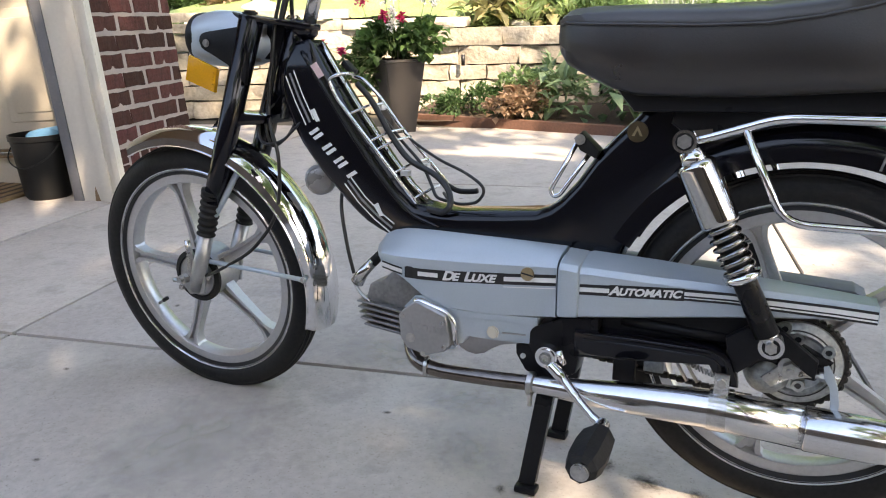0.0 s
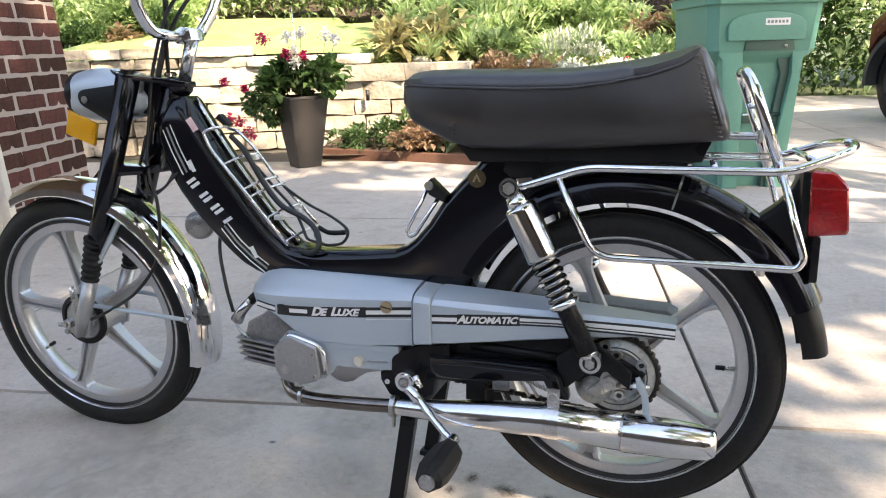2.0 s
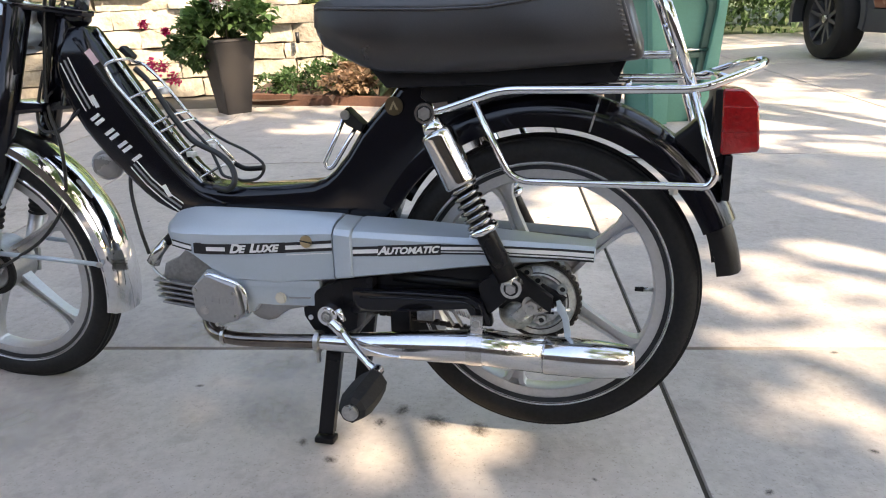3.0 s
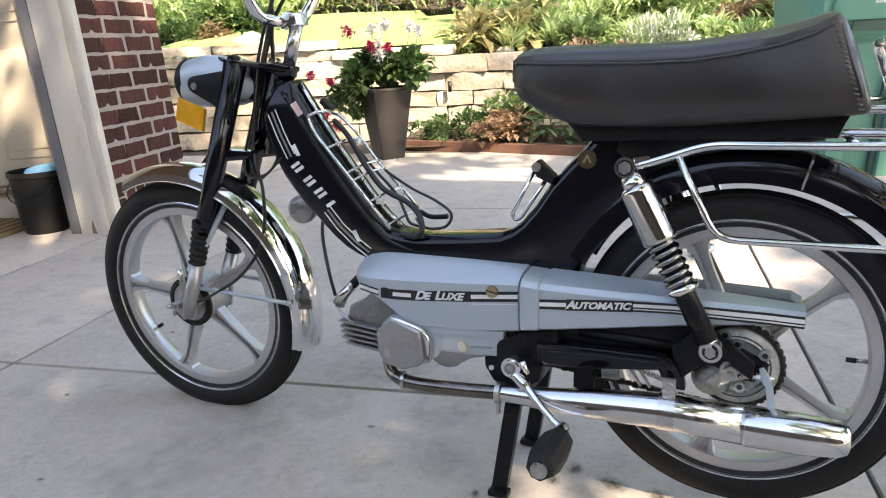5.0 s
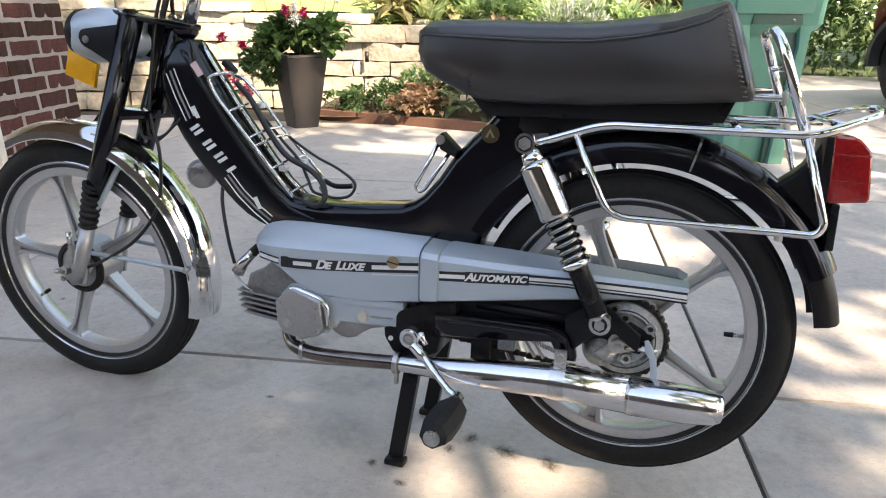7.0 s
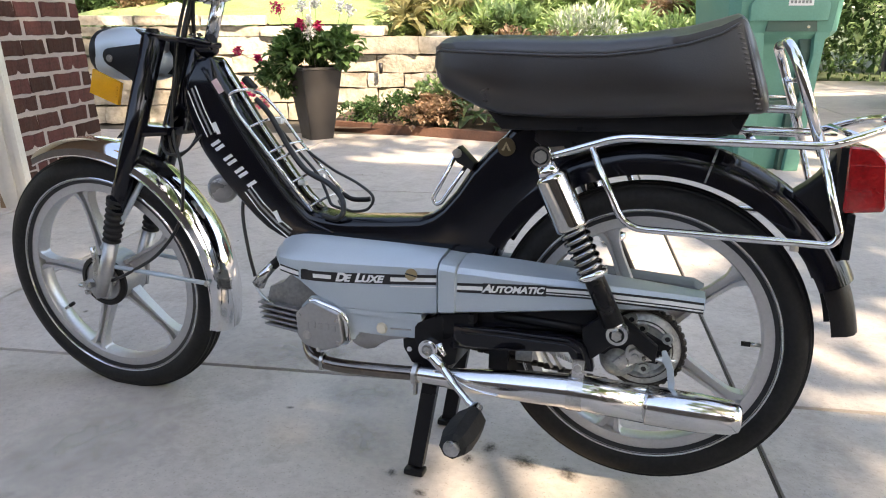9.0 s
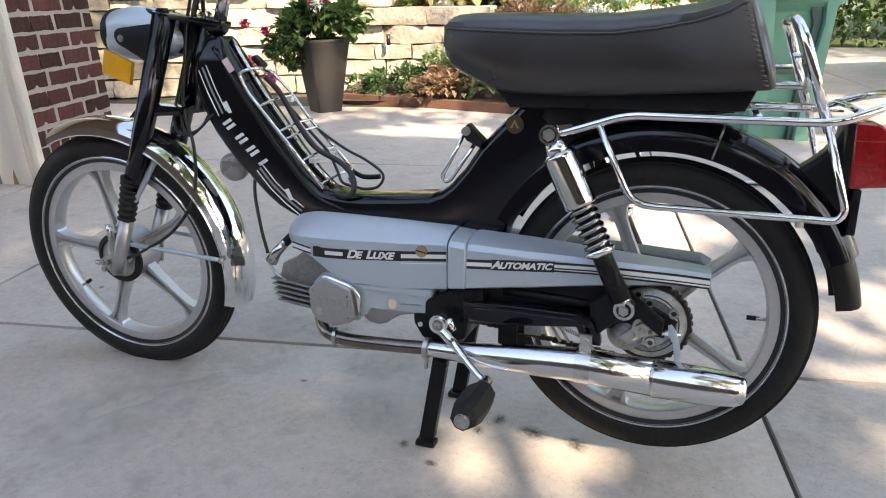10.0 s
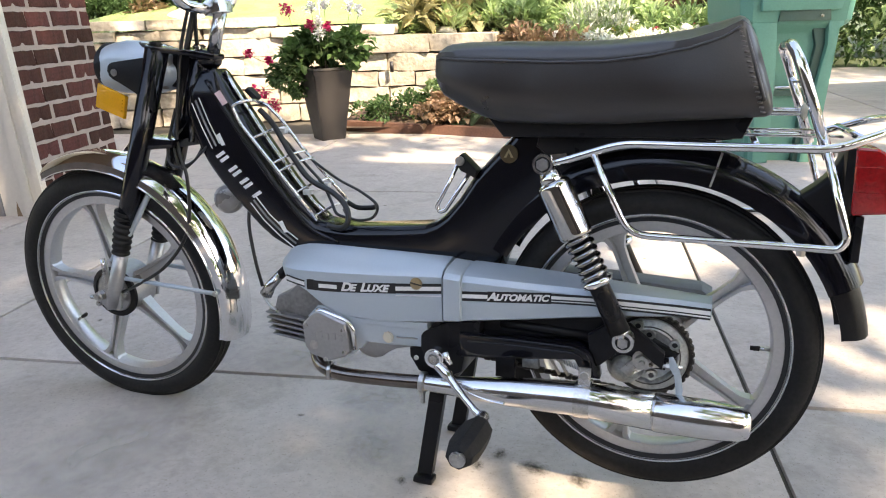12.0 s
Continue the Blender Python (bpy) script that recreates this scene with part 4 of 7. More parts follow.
part("tie_bar", slab([(1.1760, 0.3005), (1.1820, 0.303), (1.1900, 0.290), (1.1965, 0.272), (1.2000, 0.250), (1.2000, 0.232), (1.1905, 0.232), (1.1895, 0.25), (1.1860, 0.272), (1.1780, 0.284)], -0.116, -0.112, 0.0012), SILVER, rear, "pale flat tie strap")
bs = [(0.985 + 0.055 * k / 60, -0.10 + 0.0042 * math.cos(k * 1.3), 0.275 - 0.018 * k / 60 + 0.0042 * math.sin(k * 1.3)) for k in range(61)]
part("brake_spring", sweep(bs, 0.0012, 5), STEEL, rear, "thin coil spring")
part("cable_end", sweep(smooth_path([(0.90, -0.095, 0.292), (0.95, -0.098, 0.276), (0.985, -0.10, 0.275)]), 0.003, 6), CABLE, rear)
part("linkage", box(0.03, 0.01, 0.03, (0.95, -0.07, 0.25), 0.002), HUBCAST, rear)
# black block filling the dark stretch between two openings
part("linkage", box(0.034, 0.012, 0.06, (0.907, -0.078, 0.245), 0.002), SATIN, rear)
for x in (0.985, 1.00):
    part("link_rod", sweep([(x - 0.02, -0.07, 0.285), (x + 0.015, -0.072, 0.23)], 0.003, 6), STEEL, rear)

# crank and pedal
crank = new("pedal_crank")
crank.parent = moped
part("boss", disc(0.0170, 0.022, (0.8015, -0.142, 0.2605), "y", 28, 0.003), CHROME, crank)
part("boss_recess", disc(0.0095, 0.002, (0.8015, -0.1535, 0.2605), "y", 24), HORN, crank)
part("axle_bolt", disc(0.0062, 0.004, (0.8015, -0.1545, 0.2605), "y", 6), STEEL, crank)
part("cotter_pin", sweep([(0.8195, -0.142, 0.272), (0.8265, -0.142, 0.251)], 0.0055, 10), CHROME, crank)
part("crank_arm", sweep(smooth_path([(0.808, -0.148, 0.25), (0.832, -0.158, 0.235), (0.86, -0.175, 0.215), (0.888, -0.19, 0.198), (0.902, -0.196, 0.192)]), [0.0095] * 8 + [0.0068] * 8 + [0.0058] * 8 + [0.0066] * 9, 12), CHROME, crank, "curved chrome crank arm")
part("axle_boss", disc(0.0105, 0.022, (0.902, -0.2, 0.191), "y", 18, 0.002), DULL_CHROME, crank)
pr = [(-0.036, -0.012), (-0.02, -0.027), (0.02, -0.027), (0.036, -0.012), (0.036, 0.012), (0.02, 0.027), (-0.02, 0.027), (-0.036, 0.012)]
rows = []
for y, s in ((-0.212, 0.6), (-0.219, 0.95), (-0.25, 1.05), (-0.29, 1.03), (-0.31, 0.85), (-0.316, 0.55)):
    turnp = Matrix.Rotation(radians(-30), 3, "Y")
    rows.append([tuple(Vector((0.902, y, 0.182)) + turnp @ Vector((x * s * 0.66, 0, z * s * 0.78))) for x, z in pr])
pedal = part("pedal", loft(rows), RUBBER, crank, "black rubber pedal block", angle=25)
part("pedal_end_cap", disc(0.0125, 0.008, (0.902, -0.318, 0.182), "y", 20, 0.002), STEEL, pedal)

# centre stand
stand = new("centre_stand")
stand.parent = moped
for y in (-0.092, 0.092):
    leg = part("stand_leg", loft([[(0.788 + a - (0.026 if k else 0), y + b, 0.175 - k * 0.166) for a, b in ((-0.014, -0.008), (0.014, -0.008), (0.014, 0.008), (-0.014, 0.008))] for k in (0, 1)]), SATIN, stand)
    part("stand_foot", box(0.038, 0.026, 0.012, (0.762, y - 0.006, 0.007 + y * math.tan(radians(-LEANING)) * 1.0), 0.004), SATIN, leg)
part("cross_tube", sweep([(0.79, -0.10, 0.18), (0.79, 0.10, 0.18)], 0.012, 14), SATIN, stand)

# rear shock absorbers
for y in (-0.137, 0.137):
    sh = new("shock_absorber")
    sh.parent = moped
    a, b = Vector((0.977, y, 0.5945)), Vector((1.109, y, 0.328))
    d = (b - a).normalized()
    eye_bm = lathe([(0.008, -0.012), (0.0155, -0.012), (0.0165, -0.008), (0.0165, 0.008), (0.0155, 0.012), (0.008, 0.012)], 28, closed=True, m=Matrix.Translation(a))
    part("upper_eye", eye_bm, DULL_CHROME, sh)
    part("upper_bolt", disc(0.0098, 0.034, a, "y", 6, 0.001), STEEL, sh)
    part("eye_bush", lathe([(0.0095, -0.0126), (0.0118, -0.0126), (0.0118, 0.0126), (0.0095, 0.0126)], 28, closed=True, m=Matrix.Translation(a)), RUBBER, sh)
    part("collar", sweep([a + d * 0.014, a + d * 0.035], [0.015, 0.021], 24), CHROME, sh)
    part("chrome_sleeve", sweep([a + d * q for q in (0.03, 0.034, 0.037, 0.040, 0.112, 0.115, 0.118, 0.121)], [0.022, 0.0255, 0.0264, 0.0265, 0.0265, 0.0265, 0.0262, 0.024], 40), SHOCK, sh, "chrome shock absorber sleeve")
    coil = []
    e1 = d.orthogonal().normalized()
    e2 = d.cross(e1)
    for k in range(150):
        w = k / 149 * 2 * math.pi * 6.6
        coil.append(a + d * (0.116 + 0.078 * k / 149) + (e1 * math.cos(w) + e2 * math.sin(w)) * 0.0188)
    part("coil_spring", sweep(coil, 0.0040, 10), SPRING, sh, "chrome coil spring")
    part("spring_seat", sweep([a + d * 0.193, a + d * 0.203], [0.026, 0.0225], 28), CHROME, sh)
    part("lower_tube", sweep([a + d * 0.115, a + d * 0.283], [0.0155, 0.0165], 24), SATIN, sh, "black lower tube")
    part("lower_eye", lathe([(0.006, -0.011), (0.0165, -0.011), (0.0165, 0.011), (0.006, 0.011)], 28, closed=True, m=Matrix.Translation(b)), DULL_CHROME, sh)
    part("lower_nut", disc(0.0082, 0.036, b, "y", 6, 0.001), STEEL, sh)
    part("lower_bush", lathe([(0.007, -0.0118), (0.0115, -0.0118), (0.0115, 0.0118), (0.007, 0.0118)], 28, closed=True, m=Matrix.Translation(b)), RUBBER, sh)
    part("lower_shank", sweep([a + d * 0.280, a + d * 0.292], [0.0152, 0.013], 20), DULL_CHROME, sh)

# rear mudguard
cxz = Matrix.Translation((WB, 0, ZR))
sec = [(-0.016, -0.046), (0.012, -0.0455), (0.028, -0.036), (0.037, -0.018), (0.04, 0), (0.037, 0.018), (0.028, 0.036), (0.012, 0.0455), (-0.016, 0.046), (-0.016, 0.044), (0.010, 0.043), (0.026, 0.035), (0.035, 0.017), (0.0375, 0), (0.035, -0.017), (0.026, -0.035), (0.010, -0.043), (-0.016, -0.044)]
mud = part("rear_mudguard", arc_strip([(dr - 0.004, y * 1.08) for dr, y in sec], R + 0.035, 152, 24, 64, m=cxz), BLACK, moped, "glossy black rear mudguard")
for v in mud.data.vertices:                  # narrower where it runs into the frame
    v.co.y *= 1 - 0.115 * max(0, min(1, (math.degrees(math.atan2(v.co.z - ZR, v.co.x - WB)) - 88) / 42))
part("mud_flap", arc_strip([(dr * 0.75 - 0.004, y * 0.9) for dr, y in sec], R + 0.036, 25, 9, 14, m=cxz), SATIN, mud, "dull black mud flap")
part("mudguard_seam", arc_strip([(0.039, -0.037), (0.030, -0.0475), (0.010, -0.0515), (-0.014, -0.0515)], R + 0.032, 74.4, 75.0, 2, m=cxz), STEEL, mud)
part("lamp_bracket", slab([(1.30, 0.523), (1.341, 0.547), (1.362, 0.5634), (1.3756, 0.577), (1.388, 0.5965), (1.395, 0.612), (1.42, 0.612), (1.425, 0.50), (1.40, 0.475), (1.36, 0.50)], -0.024, 0.024, 0.010, seg=4), SATIN, mud)
lamp = part("tail_lamp", slab([(1.404, 0.620), (1.408, 0.6245), (1.434, 0.6235), (1.441, 0.620), (1.455, 0.606), (1.458, 0.600), (1.4635, 0.537), (1.460, 0.531), (1.412, 0.526), (1.408, 0.530)], -0.05, 0.05, 0.0075, seg=3), RED, moped, "red plastic tail lamp")
part("lamp_base", box(0.014, 0.096, 0.10, (1.402, 0, 0.573), 0.004), SATIN, lamp)
part("lamp_ridge", box(0.050, 0.1012, 0.003, (1.4318, 0, 0.598), 0.001), RED, lamp)
part("lens_rib", box(0.053, 0.1012, 0.002, (1.4345, 0, 0.56), 0.0006), RED, lamp)
part("rear_reflector_plate", box(0.012, 0.09, 0.07, (1.422, 0, 0.49), 0.003, m=Matrix.Rotation(0, 4, "Y")), SATIN, moped)

# rear rack
rack = new("luggage_rack")
rack.parent = moped
rack["label"] = "chrome tube luggage rack with back hoop"
YR = 0.135
rt = 0.0062
for s in (-1, 1):
    part("top_rail", sweep(bent_path([(0.985, s * YR, 0.594), (1.012, s * YR, 0.602), (1.089, s * YR, 0.628), (1.24, s * YR, 0.628), (1.357, s * YR, 0.6285), (1.38, s * 0.132, 0.633), (1.44, s * 0.106, 0.655), (1.458, s * 0.06, 0.661), (1.464, 0, 0.662)], 0.025), rt, 14), CHROME, rack, "bent chrome rail")
    part("rail_lug", slab([(0.965, 0.606), (1.01, 0.612), (1.012, 0.600), (0.97, 0.588)], s * YR - 0.004, s * YR + 0.004, 0.001), CHROME, rack)
    part("side_loop", sweep(bent_path([(1.048, s * YR, 0.616), (1.106, s * YR, 0.494), (1.385, s * YR, 0.493), (1.395, s * YR, 0.508), (1.358, s * YR, 0.625)], 0.03), 0.0055, 12), CHROME, rack, "lower chrome side loop")
    part("loop_nut", disc(0.006, 0.008, (1.34, s * YR, 0.4855), "z", 8), STEEL, rack)
    part("hoop_side", sweep(bent_path([(1.362, s * 0.125, 0.615), (1.318, s * 0.105, 0.74), (1.305, s * 0.085, 0.766), (1.304, 0, 0.768)], 0.025), 0.0075, 14), CHROME, rack)
    part("hoop_inner", sweep([(1.362, s * 0.118, 0.62), (1.322, s * 0.10, 0.72)], 0.005, 10), CHROME, rack)
part("hoop_bar", sweep([(1.327, -0.105, 0.715), (1.327, 0.105, 0.715)], 0.004, 10), CHROME, rack)
part("cross_bar", sweep([(1.27, -YR, 0.632), (1.27, YR, 0.632)], 0.005, 10), CHROME, rack)
part("cross_bar", sweep([(1.40, -0.12, 0.643), (1.40, 0.12, 0.643)], 0.005, 10), CHROME, rack)
part("flat_bar", box(0.13, 0.016, 0.004, (1.32, 0.06, 0.640), 0.001), CHROME, rack)
part("flat_bar", box(0.13, 0.016, 0.004, (1.32, -0.06, 0.640), 0.001), CHROME, rack)
part("seat_bolt", disc(0.0125, 0.008, (1.332, -0.055, 0.6735), "x", 16, 0.003), CREAM, rack, "pale round bolt cap")
part("seat_bolt_rod", disc(0.006, 0.055, (1.303, -0.055, 0.6735), "x", 12, 0.001), DULL_CHROME, rack)

# seat
def seat_row(x, zt, zp, zb, w, wb):
    """Half outline from the top's middle down the side to the underside."""
    f = max(0.0, min(1.0, (x - 1.08) / 0.15))
    half = [(0, zt + 0.004), (w * 0.45, zt + 0.003), (w * 0.78, zt - 0.002), (w * (0.95 - 0.05 * f), zt - 0.010), (w * (0.990 - 0.012 * f), (zt + zp) / 2), (w * (1.003 - 0.01 * f), zp + 0.002), (w * (1.002 - 0.008 * f), zp), (w * (1.008 - 0.006 * f), zp - 0.006), (w * (1.026 + 0.03 * f), zp * 0.66 + zb * 0.34), (w * (1.024 + 0.07 * f), zp * 0.38 + zb * 0.62), (w * (0.985 + 0.10 * f), zb + 0.020), (w * (0.93 + 0.09 * f), zb + 0.007), (w * (0.87 + 0.05 * f), zb + 0.0015), (wb * 0.92, zb), (0, zb)]
    return [(x, -y, z) for y, z in half] + [(x, y, z) for y, z in half[-2:0:-1]]


srows = [(0.795, 0.756, 0.742, 0.725, 0.07, 0.05), (0.798, 0.768, 0.747, 0.708, 0.088, 0.06), (0.81, 0.775, 0.75, 0.692, 0.101, 0.075), (0.835, 0.7775, 0.748, 0.678, 0.109, 0.082), (0.87, 0.778, 0.7465, 0.660, 0.113, 0.088), (0.90, 0.778, 0.7455, 0.651, 0.114, 0.09), (0.98, 0.7765, 0.743, 0.650, 0.116, 0.092), (1.06, 0.776, 0.744, 0.652, 0.117, 0.093), (1.12, 0.780, 0.751, 0.656, 0.117, 0.093), (1.17, 0.787, 0.761, 0.660, 0.116, 0.092), (1.21, 0.797, 0.775, 0.664, 0.113, 0.09), (1.236, 0.805, 0.790, 0.667, 0.107, 0.088)]
srows = [(0.9 - (0.9 - r[0]) * 1.14 if r[0] < 0.9 else r[0], r[1] - 0.004 * max(0, min(1, (1.12 - r[0]) / 0.1)), *r[2:]) for r in srows]
dense = []
for a, b in zip(srows, srows[1:]):
    dense += [[p + (q - p) * k / 3 for p, q in zip(a, b)] for k in range(3)]
dense.append(list(srows[-1]))
rows = []
for r in dense:
    row = seat_row(*r)
    if r[0] > 1.15:
        f = (r[0] - 1.15) / 0.086
        row = [(x + f * max(0, 0.80 - z) * 0.34, y, z) for x, y, z in row]
    rows.append(row)
last = rows[-1]
cen = Vector((1.268, 0, 0.735))
for g, dx in ((0.97, 0.006), (0.9, 0.010), (0.6, 0.013)):
    rows.append([tuple(cen + (Vector(q) - cen) * g + Vector((dx * 1.0, 0, 0))) for q in last])
seat = part("seat", loft(rows), VINYL, moped, "long black vinyl seat with piping", angle=50)
for s in (-1, 1):
    pipe = [(r[0] + (max(0, r[0] - 1.15) / 0.086) * max(0, 0.80 - r[2]) * 0.34, s * r[4] * (1.003 - 0.01 * max(0, min(1, (r[0] - 1.08) / 0.15))), r[2] + 0.0004) for r in dense if r[0] > 0.784]
    part("piping", sweep(pipe, 0.0023, 8), VINYL, seat)
    for k in range(18):
        t = k / 17
        zz = 0.790 - 0.115 * t
        wide = 0.1055 + 0.0135 * min(1, t / 0.6)
        st = part("stitch", sweep([(1.2295 + (0.80 - zz) * 0.34, s * (wide + 0.0008), zz), (1.2355 + (0.80 - zz) * 0.34, s * (wide - 0.0008), zz - 0.0006)], 0.0015, 5), THREAD, seat)
for s in (-1, 1):
    part("edge_bead", sweep(smooth_path([(1.2385 + (0.80 - zz) * 0.34, s * yy, zz) for zz, yy in ((0.798, 0.095), (0.785, 0.103), (0.75, 0.110), (0.72, 0.115), (0.69, 0.116))], 5), 0.0028, 8), VINYL, seat)
part("seat_pan", slab([(0.858, 0.671), (0.873, 0.656), (0.897, 0.628), (1.253, 0.635), (1.268, 0.671), (1.24, 0.678), (0.89, 0.668)], -0.086, 0.086, 0.005), SATIN, seat)

# front fork
fork = new("front_fork")
fork.parent = moped
fork["label"] = "black telescopic front fork with rubber gaiters"
for y in (-0.064, 0.064):
    x0 = -y * 0.08
    lg = part("fork_leg", sweep([(0.204 + x0, y, 0.774), (0.106 + x0, y, 0.490), (0.083 + x0, y, 0.43)], [0.0222, 0.0200, 0.0182], 24), BLACK, fork, "black fork cover tube")
    rib = []
    for k in range(57):
        t = k / 56
        rib.append((0.0865 - 0.0255 * t + x0, y, 0.4525 - 0.090 * t))
    gw = [0.0222 if k < 5 else 0.0208 + 0.0016 * math.cos(2 * math.pi * k / 8) - 0.0036 * k / 56 for k in range(57)]
    part("gaiter", sweep(rib, gw, 24), RUBBER, lg, "ribbed black rubber gaiter")
    part("slider", sweep([(0.062 + x0, y * 0.98, 0.367), (0.03 + x0, y * 0.93, 0.275), (0.018 + x0, y * 0.9, 0.24)], [0.0152, 0.0152, 0.0135], 20), ALU, lg, "grey fork slider")
    part("dropout", slab([(0.02, 0.29), (0.052, 0.285), (0.045, 0.235), (0.008, 0.228), (-0.012, 0.25), (-0.008, 0.272)], y * 0.88 - 0.004, y * 0.88 + 0.004, 0.002), ALU, lg)
for s in (-1, 1):
    part("axle_end", disc(0.011, 0.014, (0.0, s * 0.066, R), "y", 6, 0.001), STEEL, fork)
part("axle_thread", disc(0.006, 0.16, (0.0, 0, R), "y", 12), STEEL, fork)
part("clamp_bolt", disc(0.006, 0.02, (-0.02, -0.062, 0.256), "x", 8), STEEL, fork)
part("brake_lever", slab([(0.03, 0.30), (0.06, 0.27), (0.052, 0.258), (0.022, 0.288)], -0.054, -0.048, 0.002), STEEL, fork)
yoke_plan = [(0.188, -0.074), (0.197, -0.085), (0.216, -0.086), (0.230, -0.074), (0.244, -0.05), (0.262, -0.033), (0.285, -0.029), (0.302, -0.016), (0.306, 0.0)]
yoke_plan += [(x, -y) for x, y in yoke_plan[-2::-1]] + [(0.205, 0.045), (0.222, 0.02), (0.222, -0.02), (0.205, -0.045)]
yoke_bm = slab([(x, y) for x, y in yoke_plan], -0.0055, 0.0055, 0.003)
yoke_bm.transform(Matrix.Translation((0.0, 0.0, 0.7745)) @ Matrix.Translation((0.2, 0, 0)) @ Matrix.Rotation(radians(9), 4, "Y") @ Matrix.Translation((-0.2, 0, 0)) @ Matrix.Rotation(radians(90), 4, "X"))
part("upper_yoke", yoke_bm, BLACK, fork, "black pressed top yoke")
part("stem_clamp", sweep([(0.270, 0, 0.744), (0.2725, 0, 0.752), (0.275, 0, 0.762), (0.277, 0, 0.771)], [0.023, 0.0275, 0.0275, 0.020], 28), BLACK, fork)
for x, y, z, r in ((0.205, -0.064, 0.781, 0.014), (0.205, 0.064, 0.781, 0.014), (0.262, -0.012, 0.7755, 0.009), (0.284, 0.008, 0.773, 0.008)):
    part("yoke_bolt", disc(r, 0.009, (x, y, z), "z", 18, 0.003), DULL_CHROME if r < 0.01 else SATIN, fork)
part("lower_yoke", slab([(0.10, 0.575), (0.13, 0.605), (0.23, 0.602), (0.225, 0.586), (0.14, 0.578)], -0.068, 0.068, 0.006), BLACK, fork)
# black block added to fill the dark gap at the steering head
part("head_cowl", slab([(0.165, 0.772), (0.262, 0.762), (0.250, 0.705), (0.205, 0.70), (0.175, 0.705)], -0.02, 0.045, 0.008), SATIN, fork)
# stand-in for the dull rounded shape in the gap, not a known switch
part("wiring_box", sweep([(0.196, -0.025, 0.765), (0.190, -0.025, 0.73), (0.181, -0.022, 0.70)], [0.013, 0.0145, 0.009], 14), HORN, fork, "dull metal filler in the gap behind the fork leg")
part("brake_cam_arm", slab([(0.012, 0.335), (0.022, 0.338), (0.035, 0.285), (0.03, 0.262), (0.018, 0.262), (0.014, 0.29)], -0.066, -0.060, 0.002), STEEL, fork)
part("cam_pivot", disc(0.0085, 0.016, (0.026, -0.064, 0.272), "y", 6, 0.001), STEEL, fork)
part("cable_stop", sweep([(0.016, -0.066, 0.345), (0.018, -0.066, 0.318)], [0.0055, 0.0045], 10), DULL_CHROME, fork)
part("return_spring", sweep([(0.02 + 0.0035 * math.cos(k * 1.25), -0.07 + 0.0035 * math.sin(k * 1.25), 0.318 - 0.0009 * k) for k in range(50)], 0.0009, 5), STEEL, fork)
part("plate_nut", disc(0.007, 0.01, (-0.022, -0.05, 0.238), "y", 6, 0.001), STEEL, fork)
part("plate_nut", disc(0.006, 0.01, (0.03, -0.05, 0.235), "y", 6, 0.001), STEEL, fork)
# front mudguard
fm = pose(0.0074, 0.002, 0.2664, 0, 0, 0.93) @ pose(0, 0, 0, 6.93)
fsec = [(0.0, -0.044), (0.014, -0.040), (0.024, -0.028), (0.030, -0.012), (0.031, 0), (0.030, 0.012), (0.024, 0.028), (0.014, 0.040), (0.0, 0.044), (-0.001, 0.042), (0.013, 0.038), (0.0225, 0.026), (0.0285, 0.011), (0.0295, 0), (0.0285, -0.011), (0.0225, -0.026), (0.013, -0.038), (-0.001, -0.042)]
fg = part("front_mudguard", arc_strip([(dr, y * 1.08) for dr, y in fsec], R + 0.016, 116, -16, 64, m=fm), CHROME, moped, "polished chrome front mudguard")
for s in (-1, 1):
    part("guard_bead", arc_strip([(0.002 * math.cos(q), s * 0.0475 + 0.002 * math.sin(q)) for q in [k * math.pi / 3 for k in range(6)]], R + 0.016, 116, -16, 64, m=fm), CHROME, fg)
    part("guard_stay", sweep([(0.07, s * 0.062, 0.306), (0.19, s * 0.058, 0.300), (0.292, s * 0.05, 0.2915)], 0.0048, 10), SILVER, fg, "thin silver stay")
    part("guard_brace", sweep(smooth_path([(0.045, s * 0.068, 0.345), (0.10, s * 0.062, 0.415), (0.14, s * 0.05, 0.485), (0.15, s * 0.046, 0.50)]), 0.0062, 10), SILVER, fg)
    part("stay_bolt", disc(0.006, 0.008, (0.288, s * 0.052, 0.292), "y", 12, 0.002), STEEL, fg)
part("tail_bolt", disc(0.005, 0.006, (0.309, -0.0, 0.306), "x", 10), STEEL, fg)

# head lamp
head = new("head_lamp")
head.parent = moped
head["label"] = "silver head lamp shell with black rim"
hm = Matrix.Translation((0.141, -0.004, 0.739)) @ Matrix.Rotation(radians(STEER), 4, "Z") @ Matrix.Rotation(radians(2), 4, "Y")
hrows = []
for x, ry, rz, zo in ((-0.088, 0.051, 0.043, -0.002), (-0.082, 0.054, 0.0455, -0.002), (-0.065, 0.0565, 0.0495, -0.001), (-0.045, 0.0575, 0.0525, 0.0), (-0.015, 0.0575, 0.0520, -0.0005), (0.02, 0.055, 0.045, -0.0035), (0.04, 0.048, 0.036, -0.006), (0.058, 0.038, 0.026, -0.008), (0.07, 0.025, 0.016, -0.010), (0.074, 0.010, 0.007, -0.011)):
    hrows.append([tuple(hm @ Vector((x, ry * math.copysign(abs(math.cos(a)) ** 0.75, math.cos(a)), zo + rz * math.copysign(abs(math.sin(a)) ** 0.75, math.sin(a))))) for a in [2 * math.pi * k / 36 for k in range(36)]])
part("shell", loft(hrows), SILVER, head, "silver-grey rounded shell", angle=60)
